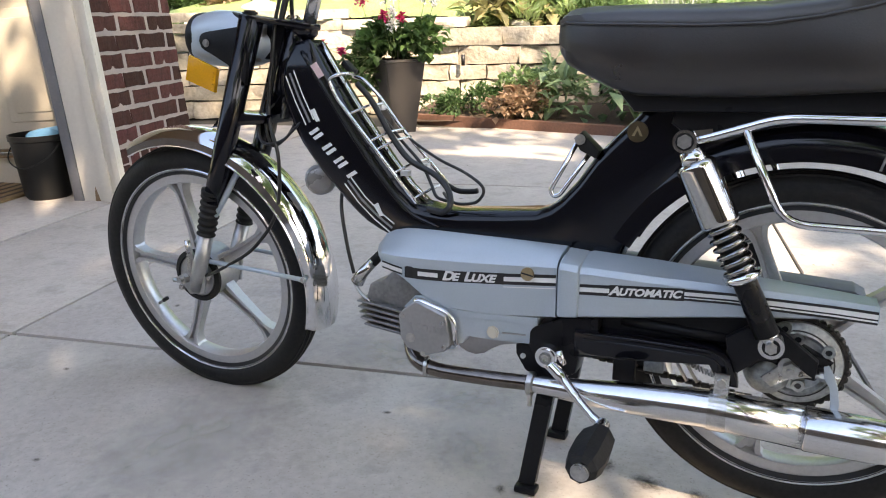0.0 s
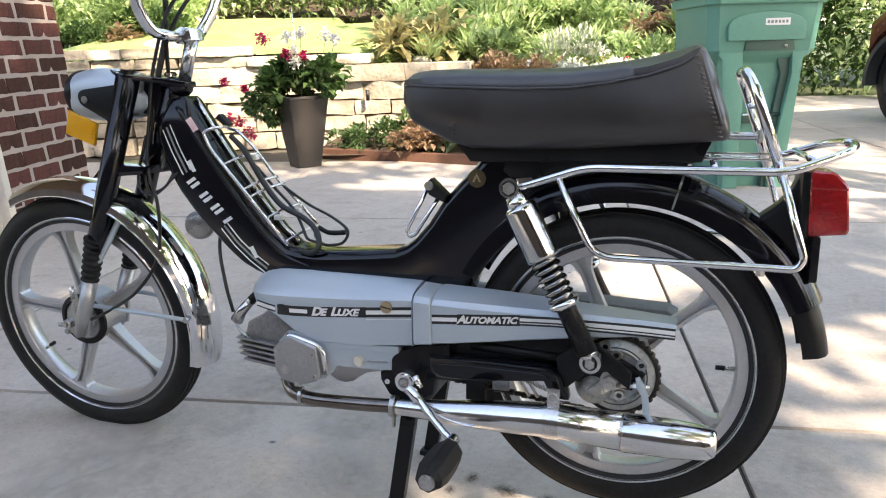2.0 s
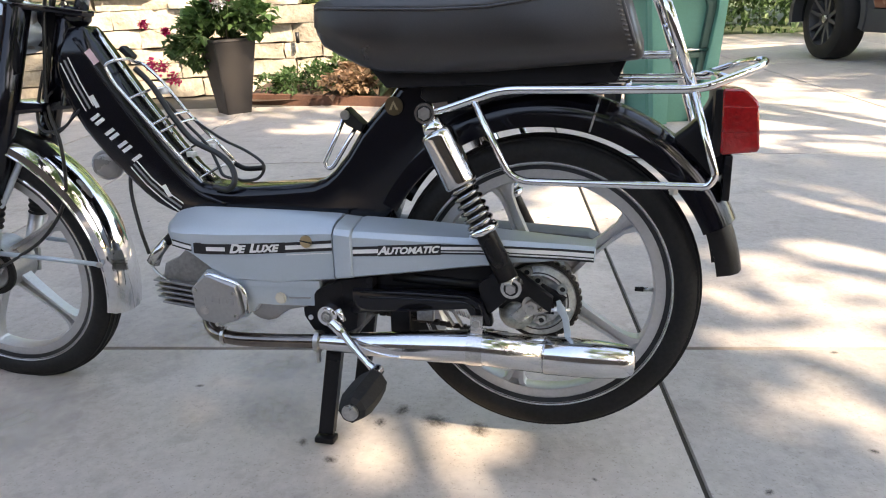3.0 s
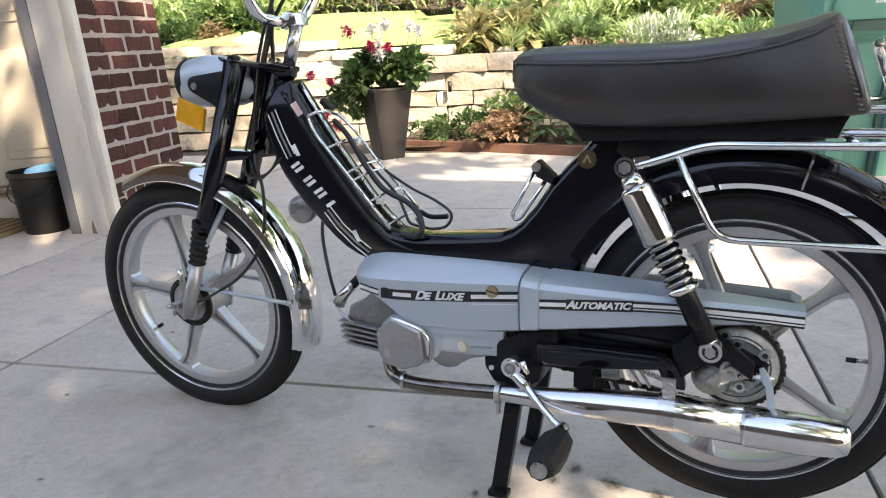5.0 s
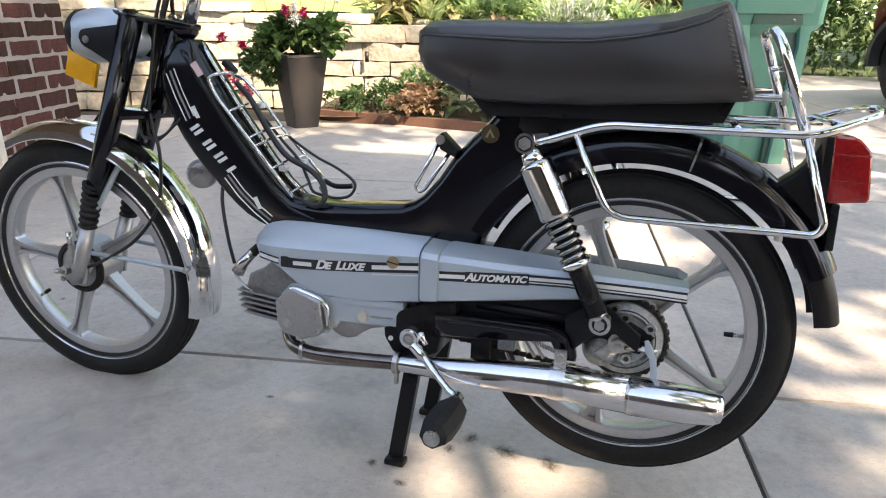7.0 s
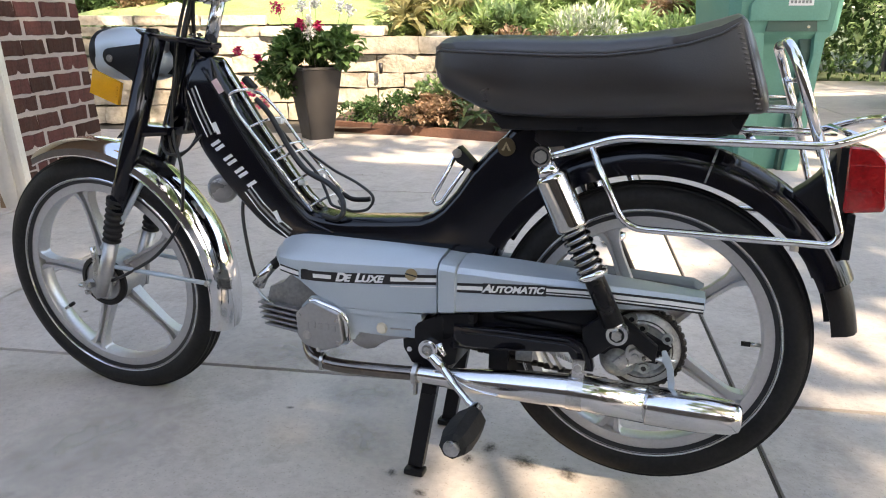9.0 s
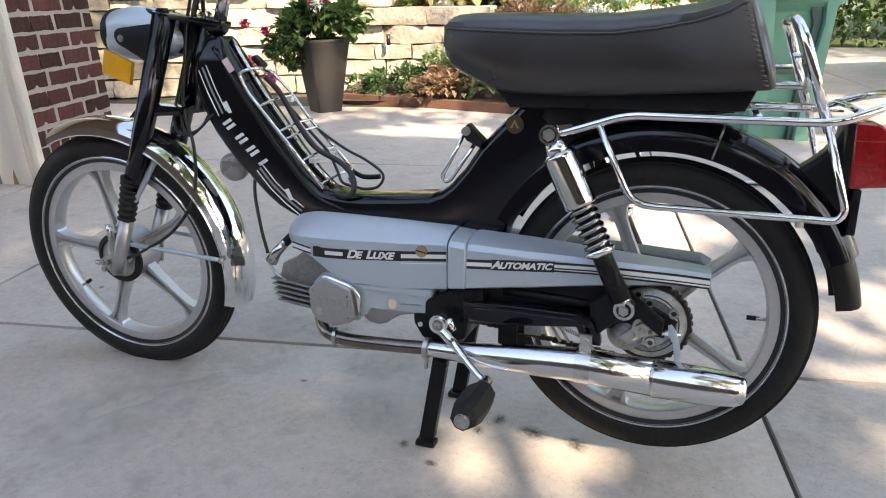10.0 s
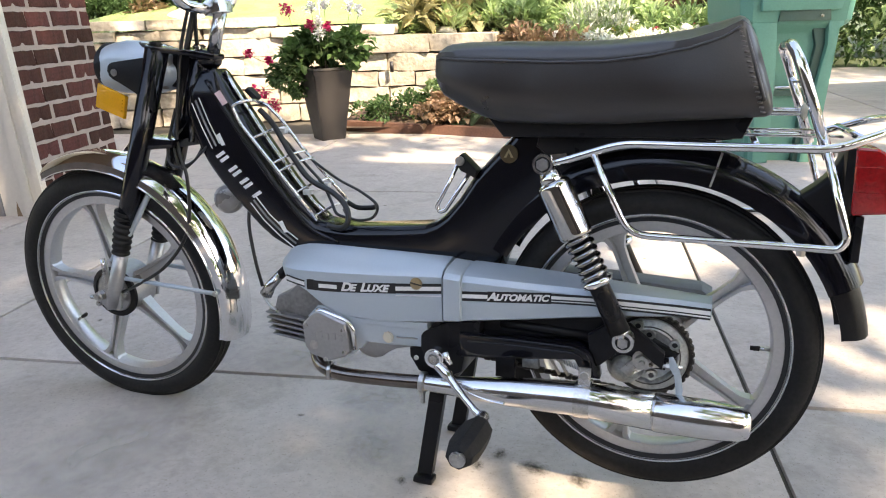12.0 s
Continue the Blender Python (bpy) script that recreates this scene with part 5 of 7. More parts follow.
part("rim", loft([[tuple(hm @ Vector((x, s * math.cos(a) * 1.18, s * math.sin(a)))) for a in [2 * math.pi * k / 36 for k in range(36)]] for x, s in ((-0.080, 0.0465), (-0.086, 0.0480), (-0.095, 0.0465), (-0.098, 0.043))]), PLASTIC, head, "black lamp rim")
part("lens", loft([[tuple(hm @ Vector((x, s * math.cos(a) * 1.18, s * math.sin(a)))) for a in [2 * math.pi * k / 36 for k in range(36)]] for x, s in ((-0.097, 0.043), (-0.103, 0.028), (-0.105, 0.01))]), LENS, head)
for s in (-1, 1):
    ear = part("lamp_ear", slab([(0.0955, 0.733), (0.0975, 0.7415), (0.103, 0.747), (0.1121, 0.7495), (0.206, 0.7595), (0.214, 0.75), (0.196, 0.655), (0.188, 0.667), (0.158, 0.6915), (0.1192, 0.7115), (0.1085, 0.716), (0.1, 0.7225)], s * 0.074 - 0.005, s * 0.074 + 0.005, 0.002), SATIN, head, "black pressed bracket")
    part("ear_bolt", disc(0.007, 0.006, (0.1138, s * 0.081, 0.7295), "y", 16, 0.002), HORN, ear)
part("side_reflector", slab([(0.060, 0.7094), (0.1268, 0.6838), (0.1156, 0.6403), (0.048, 0.6630)], -0.071, -0.061, 0.003), AMBER, head, "rectangular amber reflector")
for k in range(4):
    part("reflector_rib", box(0.004, 0.003, 0.003, (0.1185 - 0.0015 * k, -0.0715, 0.676 - 0.0065 * k), 0.001), AMBER, head)
gauge_at = Matrix.Translation((0.158, 0.0, 0.7725)) @ Matrix.Rotation(radians(15), 4, "Y")
gauge = part("gauge", lathe([(0, 0.0), (0.037, 0.0), (0.040, 0.003), (0.039, 0.0085), (0.036, 0.0095), (0.034, 0.008), (0, 0.008)], 36, m=gauge_at @ Matrix.Rotation(radians(90), 4, "X")), PLASTIC, head, "small round gauge with black ring")
part("gauge_glass", disc(0.034, 0.001, (0, 0, 0.0085), "z", 32), GLASS, gauge, place=gauge_at)

# handlebar
bars = new("handlebar")
bars.parent = moped
bars["label"] = "high chrome handlebar with black controls and cables"
part("riser", sweep([(0.287, 0.0, 0.765), (0.312, 0.0, 0.845)], 0.0125, 18), DULL_CHROME, bars, "thick chrome stem")
bar_pts = [(0.40, -0.36, 0.99), (0.362, -0.27, 0.972), (0.335, -0.18, 0.962), (0.292, -0.125, 0.945), (0.270, -0.098, 0.90), (0.272, -0.066, 0.858), (0.284, -0.03, 0.848), (0.292, 0.03, 0.85), (0.283, 0.066, 0.862), (0.296, 0.095, 0.91), (0.303, 0.118, 0.965), (0.303, 0.17, 0.995), (0.308, 0.25, 1.012), (0.345, 0.36, 1.028)]
part("bar", sweep(smooth_path(bar_pts, 8), 0.011, 16), CHROME, bars, "bent chrome bar")
part("bar_clamp", slab([(0.288, 0.834), (0.286, 0.858), (0.300, 0.866), (0.322, 0.862), (0.326, 0.842)], -0.022, 0.022, 0.006), DULL_CHROME, bars)
part("grip", sweep([(0.312, 0.258, 1.013), (0.348, 0.365, 1.029), (0.35, 0.37, 1.03)], [0.0155, 0.0165, 0.012], 18), PLASTIC, bars, "black rubber grip")
part("grip", sweep([(0.375, -0.30, 0.976), (0.405, -0.375, 0.993)], [0.0155, 0.0165], 18), PLASTIC, bars, "black rubber grip")
tw = part("twist_housing", lathe([(0.011, -0.024), (0.02, -0.023), (0.0215, -0.014), (0.0185, -0.012), (0.0185, -0.009), (0.0245, -0.007), (0.0255, 0.004), (0.022, 0.008), (0.021, 0.018), (0.011, 0.02)], 32, m=Matrix.Translation((0.306, 0.235, 1.009)) @ Matrix.Rotation(radians(-15), 4, "Z")), DULL_CHROME, bars)
part("lever_bracket", box(0.026, 0.026, 0.046, (0.300, 0.197, 1.0), 0.007, seg=3), PLASTIC, bars)
part("lever_pivot", disc(0.009, 0.02, (0.287, 0.2, 1.016), "z", 14, 0.002), DULL_CHROME, bars)
ctl = [(0.325, -0.19, 0.966), (0.333, -0.205, 0.967), (0.343, -0.222, 0.969), (0.353, -0.245, 0.971), (0.363, -0.27, 0.974), (0.37, -0.288, 0.977), (0.374, -0.297, 0.978)]
cb = part("control_housing", sweep(ctl, [0.015, 0.021, 0.026, 0.028, 0.027, 0.023, 0.016], 24), PLASTIC, bars, "rounded black control housing")
part("switch_pod", box(0.05, 0.046, 0.04, (0.378, -0.235, 0.985), 0.014, seg=3), PLASTIC, cb)
part("housing_seam", sweep([(0.3515, -0.2425, 0.9708), (0.3535, -0.2475, 0.9712)], 0.0288, 28), SATIN, cb)
part("lever_clamp", sweep([(0.322, -0.235, 0.985), (0.345, -0.24, 0.998)], [0.012, 0.015], 14), DULL_CHROME, bars, "bright lever clamp")
part("start_lever", sweep(smooth_path([(0.348, -0.255, 0.95), (0.325, -0.268, 0.915), (0.308, -0.27, 0.89)]), [0.009] * 8 + [0.007] * 8 + [0.0085], 10), PLASTIC, bars, "black lever")
part("brake_lever", sweep(smooth_path([(0.335, -0.235, 0.99), (0.29, -0.25, 0.992), (0.24, -0.27, 0.999), (0.19, -0.29, 1.008), (0.15, -0.31, 1.013)]), 0.005, 10), DULL_CHROME, bars, "alloy brake lever")
part("brake_lever", sweep(smooth_path([(0.285, 0.20, 1.0), (0.26, 0.24, 1.003), (0.265, 0.32, 1.012), (0.29, 0.39, 1.02)]), 0.0055, 10), DULL_CHROME, bars, "alloy brake lever")
for pts, r in (([(0.345, -0.21, 0.985), (0.33, -0.12, 0.99), (0.30, -0.03, 0.93), (0.27, 0.0, 0.86), (0.25, -0.01, 0.77), (0.22, -0.02, 0.68), (0.20, -0.02, 0.60)], 0.004),
               ([(0.345, -0.205, 0.975), (0.325, -0.10, 0.955), (0.29, -0.02, 0.90), (0.262, 0.01, 0.80), (0.24, 0.02, 0.70), (0.24, 0.0, 0.62), (0.28, -0.01, 0.55)], 0.004),
               ([(0.30, 0.21, 0.99), (0.32, 0.12, 0.985), (0.31, 0.04, 0.95), (0.28, 0.01, 0.87), (0.245, 0.0, 0.77)], 0.004),
               ([(0.298, 0.215, 1.0), (0.33, 0.10, 1.01), (0.335, 0.02, 0.975), (0.30, -0.02, 0.90), (0.26, -0.03, 0.79), (0.23, -0.04, 0.70), (0.225, -0.05, 0.60), (0.25, -0.06, 0.52), (0.235, -0.055, 0.42), (0.18, -0.06, 0.345), (0.10, -0.062, 0.295), (0.05, -0.055, 0.272)], 0.0035),
               ([(0.21, -0.03, 0.66), (0.20, -0.05, 0.58), (0.22, -0.06, 0.55), (0.26, -0.05, 0.56), (0.27, -0.02, 0.60)], 0.0028),
               ([(0.23, 0.0, 0.64), (0.215, -0.045, 0.60), (0.235, -0.055, 0.545), (0.28, -0.045, 0.58), (0.30, -0.03, 0.61)], 0.0025)):
    pts = [(x - (0.02 if 0.75 < z < 0.94 else 0.0), y, z) for x, y, z in pts]
    part("cable", sweep(smooth_path(pts), r, 8), CABLE, bars, "black cable")
# horn
horn = part("horn", lathe([(0, -0.012), (0.024, -0.014), (0.029, -0.010), (0.030, 0.0), (0.022, 0.012), (0, 0.016)], 32, m=Matrix.Translation((0.305, -0.005, 0.482)) @ Matrix.Rotation(radians(18), 4, "Z")), HORN, moped, "small round dull grey horn")
part("horn_face", lathe([(0, -0.0165), (0.019, -0.0155), (0.022, -0.0135), (0, -0.012)], 32, m=Matrix.Translation((0.305, -0.005, 0.482)) @ Matrix.Rotation(radians(18), 4, "Z")), HORN, horn)
part("horn_bracket", box(0.05, 0.012, 0.006, (0.335, 0.0, 0.485), 0.001), SATIN, horn)

# ---- house corner: brick pier, white post, entry door ----
AZ = 14.0                                    # the pier's face runs this many degrees left of +y
HOUSE = Matrix.Translation((-1.64, 1.255, 0)) @ Matrix.Rotation(radians(AZ), 4, "Z") @ Matrix.Rotation(radians(-3.2), 4, "Y")
# in the house frame: +y along the face away from the post, +x out of the face
HOUSE_LEVEL = Matrix.Translation((-1.64, 1.255, 0)) @ Matrix.Rotation(radians(AZ), 4, "Z")
pier = thing("wall_pier", "dark red brick pier with pale mortar and a soldier course at its foot", "brick wall", HOUSE, kind="structure")
LEN, COURSE = 0.672, 0.0831
part("mortar_core", box(0.20, LEN - 0.008, 3.2, (-0.0985, LEN / 2, 1.55)), MORTAR, pier, smooth=False)
bh = COURSE - 0.016


def brick_mesh(sx, sy, sz, seed):
    bm = box(sx, sy, sz, bevel=0.004, seg=1)
    for k in range(1, 5 if sy > 0.09 else 1):
        bmesh.ops.bisect_plane(bm, geom=bm.verts[:] + bm.edges[:] + bm.faces[:], plane_co=(0, sy * (k / 5 - 0.5), 0), plane_no=(0, 1, 0))
    return roughen(roughen(bm, 0.0055, 11, seed), 0.0035, 34, seed)


brick_cache = {}
def put_brick(parent, x, y, z, sx, sy, sz, seed):
    key = (round(sx, 3), round(sy, 3), round(sz, 3), seed % 6)
    if key not in brick_cache:
        ob = part("brick", brick_mesh(sx, sy, sz, key[3] * 5.3), BRICK, parent, smooth=False)
        brick_cache[key] = ob.data
    else:
        ob = new("brick", brick_cache[key])
        ob.parent = parent
    ob.location = (x, y, z)


for row in range(30):
    z = 0.236 + COURSE * (row + 0.5)
    cuts = ((0.0, 0.170, 0.336), (0.360, 0.576), (0.601, LEN)) if row % 2 else ((0.0, 0.194), (0.218, 0.430), (0.454, LEN))
    for k, run in enumerate(cuts):
        for a, b in zip(run, run[1:]):
            put_brick(pier, -0.045, (a + b) / 2, z, 0.1, b - a - (0.003 if len(run) > 2 else 0), bh, row * 3 + k)
for k in range(7):                           # soldier course
    put_brick(pier, -0.045, 0.10 + 0.041 + 0.0815 * k, 0.128, 0.1, 0.066, 0.19, k)
for k, z in enumerate((0.04, 0.115, 0.19)):
    put_brick(pier, -0.045, 0.045, z, 0.1, 0.088, 0.07, k)
put_brick(pier, -0.045, 0.36, 0.0125, 0.1, 0.6, 0.025, 1)

post = thing("door_post", "white painted corner post with worn paint at its foot", "post", HOUSE, kind="structure")
part("casing", box(0.215, 0.03, 3.2, (-0.076, -0.017, 1.6), 0.004), TRIM, post)
part("casing_bead", box(0.03, 0.012, 3.2, (0.016, -0.038, 1.6), 0.004), TRIM, post)
part("casing_bead", box(0.05, 0.01, 3.2, (-0.052, -0.037, 1.6), 0.004), TRIM, post)
part("weather_strip", box(0.05, 0.035, 3.2, (-0.2105, -0.019, 1.6), 0.006), SEAL, post, "grey weather strip")
part("paint_chip", slab([(-0.125, 0.0), (-0.098, 0.0), (-0.104, 0.03), (-0.112, 0.075), (-0.12, 0.045)], -0.0332, -0.031), THRESH, post, "bare patch", smooth=False)

entry = thing("door_1", "cream panelled entry door with a wooden threshold", "door", HOUSE, kind="structure")
DY, DZ = -0.245, 0.05
part("door_leaf", box(1.72, 0.05, 2.3, (-1.07, 0.62 + DY, 1.30 + DZ), 0.004), DOORP, entry)
for x0, x1 in ((-0.80, -0.40), (-1.32, -0.92), (-1.84, -1.44)):
    for z0, z1 in ((0.30, 0.85), (0.98, 1.5), (1.6, 2.2)):
        fr = part("door_panel", box(x1 - x0, 0.012, z1 - z0, ((x0 + x1) / 2, 0.592 + DY, (z0 + z1) / 2 + DZ), 0.006), DOORP, entry)
        part("panel_field", box(x1 - x0 - 0.09, 0.02, z1 - z0 - 0.09, ((x0 + x1) / 2, 0.588 + DY, (z0 + z1) / 2 + DZ), 0.008), DOORP, fr)
part("threshold", box(1.72, 0.1, 0.012, (-1.08, 0.56 + DY, 0.138 + DZ), 0.003), THRESH, entry, "worn wooden threshold")
part("threshold", box(1.72, 0.06, 0.012, (-1.08, 0.58 + DY, 0.162 + DZ), 0.003), THRESH, entry)
part("door_step", box(1.72, 0.3, 0.22, (-1.08, 0.70 + DY, 0.022 + DZ), 0.004), DOORP, entry, "cream painted riser")
wallb = thing("wall_entry", "pale painted house wall beside the entry door", "wall", HOUSE, kind="structure")
part("wall_face", box(0.03, 0.4, 3.2, (-0.217, 0.215, 1.6)), TRIM, wallb, smooth=False)
part("wall_face", box(6, 0.1, 4.2, (-4.9, 0.66 + DY, 2.3)), DOORP, wallb, smooth=False)
part("lintel", box(1.7, 0.1, 1.8, (-1.12, 0.64 + DY, 3.4)), TRIM, wallb, smooth=False)
# unseen ceiling, added to hold sky light off the door and pier
sky_cover = thing("added_ceiling", "unseen brown ceiling added over the entry door to block sky", "ceiling", HOUSE_LEVEL, kind="structure")
part("soffit", box(8.0, 2.9, 0.1, (-3.75, -0.6, 2.78)), CEILING_BROWN, sky_cover, smooth=False)
doormat = thing("door_mat", "striped brown coir door mat", "door mat", pose(-2.535, 1.06, 0.001, 0, 0, 11))
part("mat_body", box(0.75, 0.44, 0.014, (0, 0, 0.007), 0.004), MATF, doormat)
for k in range(11):
    part("mat_stripe", slab([(-0.36 + k * 0.068, 0.0), (-0.342 + k * 0.068, 0.0), (-0.342 + k * 0.068, 0.003), (-0.36 + k * 0.068, 0.003)], -0.21, 0.21), SOIL, doormat, "dark stripe", smooth=False, place=pose(0, 0, 0.0135))
bucket = thing("bucket", "black plastic bucket holding a blue cloth", "bucket", HOUSE_LEVEL @ pose(-0.42, 0.04, 0.0))
part("pail", lathe([(0, 0.002), (0.095, 0.0), (0.105, 0.02), (0.125, 0.27), (0.132, 0.275), (0.132, 0.30), (0.126, 0.30), (0.119, 0.26), (0.1, 0.02), (0, 0.016)], 32, m=Matrix.Rotation(radians(90), 4, "X")), PLASTIC, bucket)
part("bail", sweep(smooth_path([(-0.13, 0, 0.28), (-0.10, -0.10, 0.20), (0.0, -0.145, 0.16), (0.10, -0.10, 0.20), (0.13, 0, 0.28)]), 0.003, 8), PLASTIC, bucket, "wire handle")
cloth = bmesh.new()
bmesh.ops.create_icosphere(cloth, subdivisions=3, radius=0.07, matrix=Matrix.Diagonal((1.2, 1, 0.45, 1)))
part("cloth", roughen(cloth, 0.03, 14), BLUE, bucket, "crumpled blue cloth", place=pose(0.04, 0, 0.29))

# ---- garden wall of stacked limestone ----
def along(pts, s):
    for a, b in zip(pts, pts[1:]):
        a, b = Vector(a), Vector(b)
        if s <= (b - a).length:
            return a.lerp(b, s / (b - a).length), (b - a).normalized()
        s -= (b - a).length
    return Vector(pts[-1]), (Vector(pts[-1]) - Vector(pts[-2])).normalized()


WALL = [(-4.3, 3.1), (-3.45, 3.62), (-2.46, 4.14), (-1.7, 4.45), (-0.9, 4.62), (0.2, 4.72), (1.42, 4.66)]
wall = thing("stone_wall", "dry-stacked pale limestone retaining wall with a flat cap", "stone wall", kind="structure")
for k, (a, b) in enumerate(zip(WALL, WALL[1:])):
    a, b = Vector(a), Vector(b)
    d = b - a
    part("wall_core", box(d.length + 0.05, 0.2, 0.52, (0, 0, 0.26)), GAP, wall, smooth=False, place=Matrix.Translation(((a.x + b.x) / 2, (a.y + b.y) / 2 + 0.2, 0)) @ Matrix.Rotation(math.atan2(d.y, d.x), 4, "Z"))
total = sum((Vector(b) - Vector(a)).length for a, b in zip(WALL, WALL[1:]))


def wall_top(x):
    return 0.86 if x < -2.3 else (0.80 if x < -1.5 else (0.72 if x < -0.35 else 0.5))


z, course = 0.0, 0
while z < 0.87:
    h = rng.choice((0.10, 0.125, 0.145, 0.165)) if z < 0.6 else 0.085
    s = rng.uniform(-0.2, 0.0)
    while s < total:
        ln = rng.uniform(0.24, 0.6)
        p, d = along(WALL, max(0, s + ln / 2))
        if z + h * 0.6 < wall_top(p.x):
            cap = z + h + 0.06 > wall_top(p.x)
            bm = bmesh.new()
            bmesh.ops.create_cube(bm, size=1)
            bmesh.ops.subdivide_edges(bm, edges=bm.edges[:], cuts=4, use_grid_fill=True)
            hh = h - 0.012
            bm.transform(Matrix.Diagonal((ln - 0.014, 0.26 + (0.05 if cap else 0), hh, 1)))
            sd = rng.uniform(0, 99)
            for v in bm.verts:
                q = noise.noise_vector(v.co * 7 + Vector((sd, sd, 0)))
                q2 = noise.noise_vector(v.co * 26 + Vector((sd, 0, sd)))
                v.co += Vector((q.x * 0.016 + q2.x * 0.005, q.y * 0.034 + q2.y * 0.012, q.z * 0.012 + q2.z * 0.004 if not cap else q.z * 0.006))
            ob = part("stone", bm, STONE, wall, angle=38, place=Matrix.Translation((p.x, p.y + rng.uniform(0.0, 0.03) + 0.13, z + h / 2)) @ Matrix.Rotation(math.atan2(d.y, d.x), 4, "Z"))
        s += ln
    z += h
    course += 1

weep = sweep([(-1.322, 4.47, 0.39), (-1.322, 4.47, 0.475)], 0.016, 12)
part("drain_slot", weep, INK, wall, "dark drain pipe end")

# ---- terraces, bed and edging ----
def sheet(name, pts, material, label, cat, bumps=0.02, kind="structure"):
    bm = bmesh.new()
    vs = [bm.verts.new(p) for p in pts]
    f = bm.faces.new(vs)
    bmesh.ops.triangulate(bm, faces=[f])
    bmesh.ops.subdivide_edges(bm, edges=bm.edges[:], cuts=5, use_grid_fill=True)
    roughen(bm, bumps, 2.5)
    return tagged(finish(name, bm, material), label, cat, kind=kind)


terrace = bmesh.new()
NX, NY = 60, 30
grid = {}
for i in range(NX + 1):
    for j in range(NY + 1):
        s = i / NX * (total - 0.1)
        p, d = along(WALL, s)
        depth = 0.22 + j / NY * 9.5
        nx, ny = -d.y, d.x
        x, y = p.x + nx * depth * 0.6, p.y + depth
        zz = wall_top(p.x) - 0.07 + 0.16 * max(0, depth - 0.4) + 0.05 * noise.noise(Vector((x, y, 0)))
        if x > 1.4:
            zz -= min(0.9, (x - 1.4) * 2.5)
        grid[i, j] = terrace.verts.new((x, y, zz))
for i in range(NX):
    for j in range(NY):
        terrace.faces.new((grid[i, j], grid[i + 1, j], grid[i + 1, j + 1], grid[i, j + 1]))
tagged(finish("terrace_ground", terrace, SOIL), "rising planted terrace of dark soil above the wall", "garden bed", kind="structure")


def terrace_z(x, y):
    best = min(WALL[1:], key=lambda q: abs(q[0] - x))
    depth = max(0, y - best[1])
    zz = wall_top(x) - 0.07 + 0.16 * max(0, depth - 0.4)
    return zz


def wall_y(x):
    for (xa, ya), (xb, yb) in zip(WALL, WALL[1:]):
        if xa <= x <= xb:
            return ya + (yb - ya) * (x - xa) / (xb - xa)
    return WALL[0][1] if x < WALL[0][0] else WALL[-1][1]


lawn_bm = bmesh.new()
bmesh.ops.create_grid(lawn_bm, x_segments=40, y_segments=24, size=0.5)
for v in lawn_bm.verts:
    x, dep = -2.55 + v.co.x * 2.5, 0.20 + (v.co.y + 0.5) * 1.75
    y = wall_y(x) + dep
    v.co = Vector((x, y, wall_top(x) - 0.02 + 0.165 * (dep - 0.2) + 0.025 * noise.noise(Vector((x * 2.5, y * 2.5, 0)))))
tagged(finish("lawn_patch", lawn_bm, LAWN), "sunlit patch of bright lawn on the terrace", "lawn", kind="structure")
sheet("flower_bed", [(-1.55, 3.86, 0.03), (-0.9, 3.84, 0.03), (-0.2, 3.74, 0.03), (0.9, 3.62, 0.03), (1.3, 4.7, 0.1), (0.0, 4.75, 0.1), (-1.6, 4.5, 0.1)], SOIL, "mulched flower bed at the foot of the wall", "garden bed")
edge_pts = [(-1.62, 3.93), (-1.2, 3.87), (-0.7, 3.80), (-0.2, 3.72), (0.4, 3.64), (0.95, 3.6)]
ed = bmesh.new()
rows = []
for x, y in edge_pts:
    rows.append([(x, y, -0.02), (x, y + 0.03, -0.02), (x, y + 0.03, 0.07), (x, y, 0.065)])
tagged(finish("garden_edging", loft(rows), EDGING), "low rust-brown strip edging the flower bed", "edging", kind="structure")

# ---- plants ----
def leaf(bm, p, d, up, ln, wd, fold=0.25):
    """One leaf blade of four triangles, folded along its rib."""
    side = d.cross(up)
    if side.length < 1e-4:
        side = d.orthogonal()
    side.normalize()
    nrm = side.cross(d).normalized()
    a = bm.verts.new(p)
    b = bm.verts.new(p + d * ln * 0.5 + side * wd * 0.5 + nrm * wd * fold)
    c = bm.verts.new(p + d * ln - nrm * ln * 0.18)
    e = bm.verts.new(p + d * ln * 0.5 - side * wd * 0.5 + nrm * wd * fold)
    m = bm.verts.new(p + d * ln * 0.55)
    bm.faces.new((a, b, m))
    bm.faces.new((b, c, m))
    bm.faces.new((c, e, m))
    bm.faces.new((e, a, m))


def rand_dir(r, up=0.3):
    while True:
        v = Vector((r.uniform(-1, 1), r.uniform(-1, 1), r.uniform(-1, 1)))
        if 0.05 < v.length < 1:
            v.normalize()
            v.z += up
            return v.normalized()


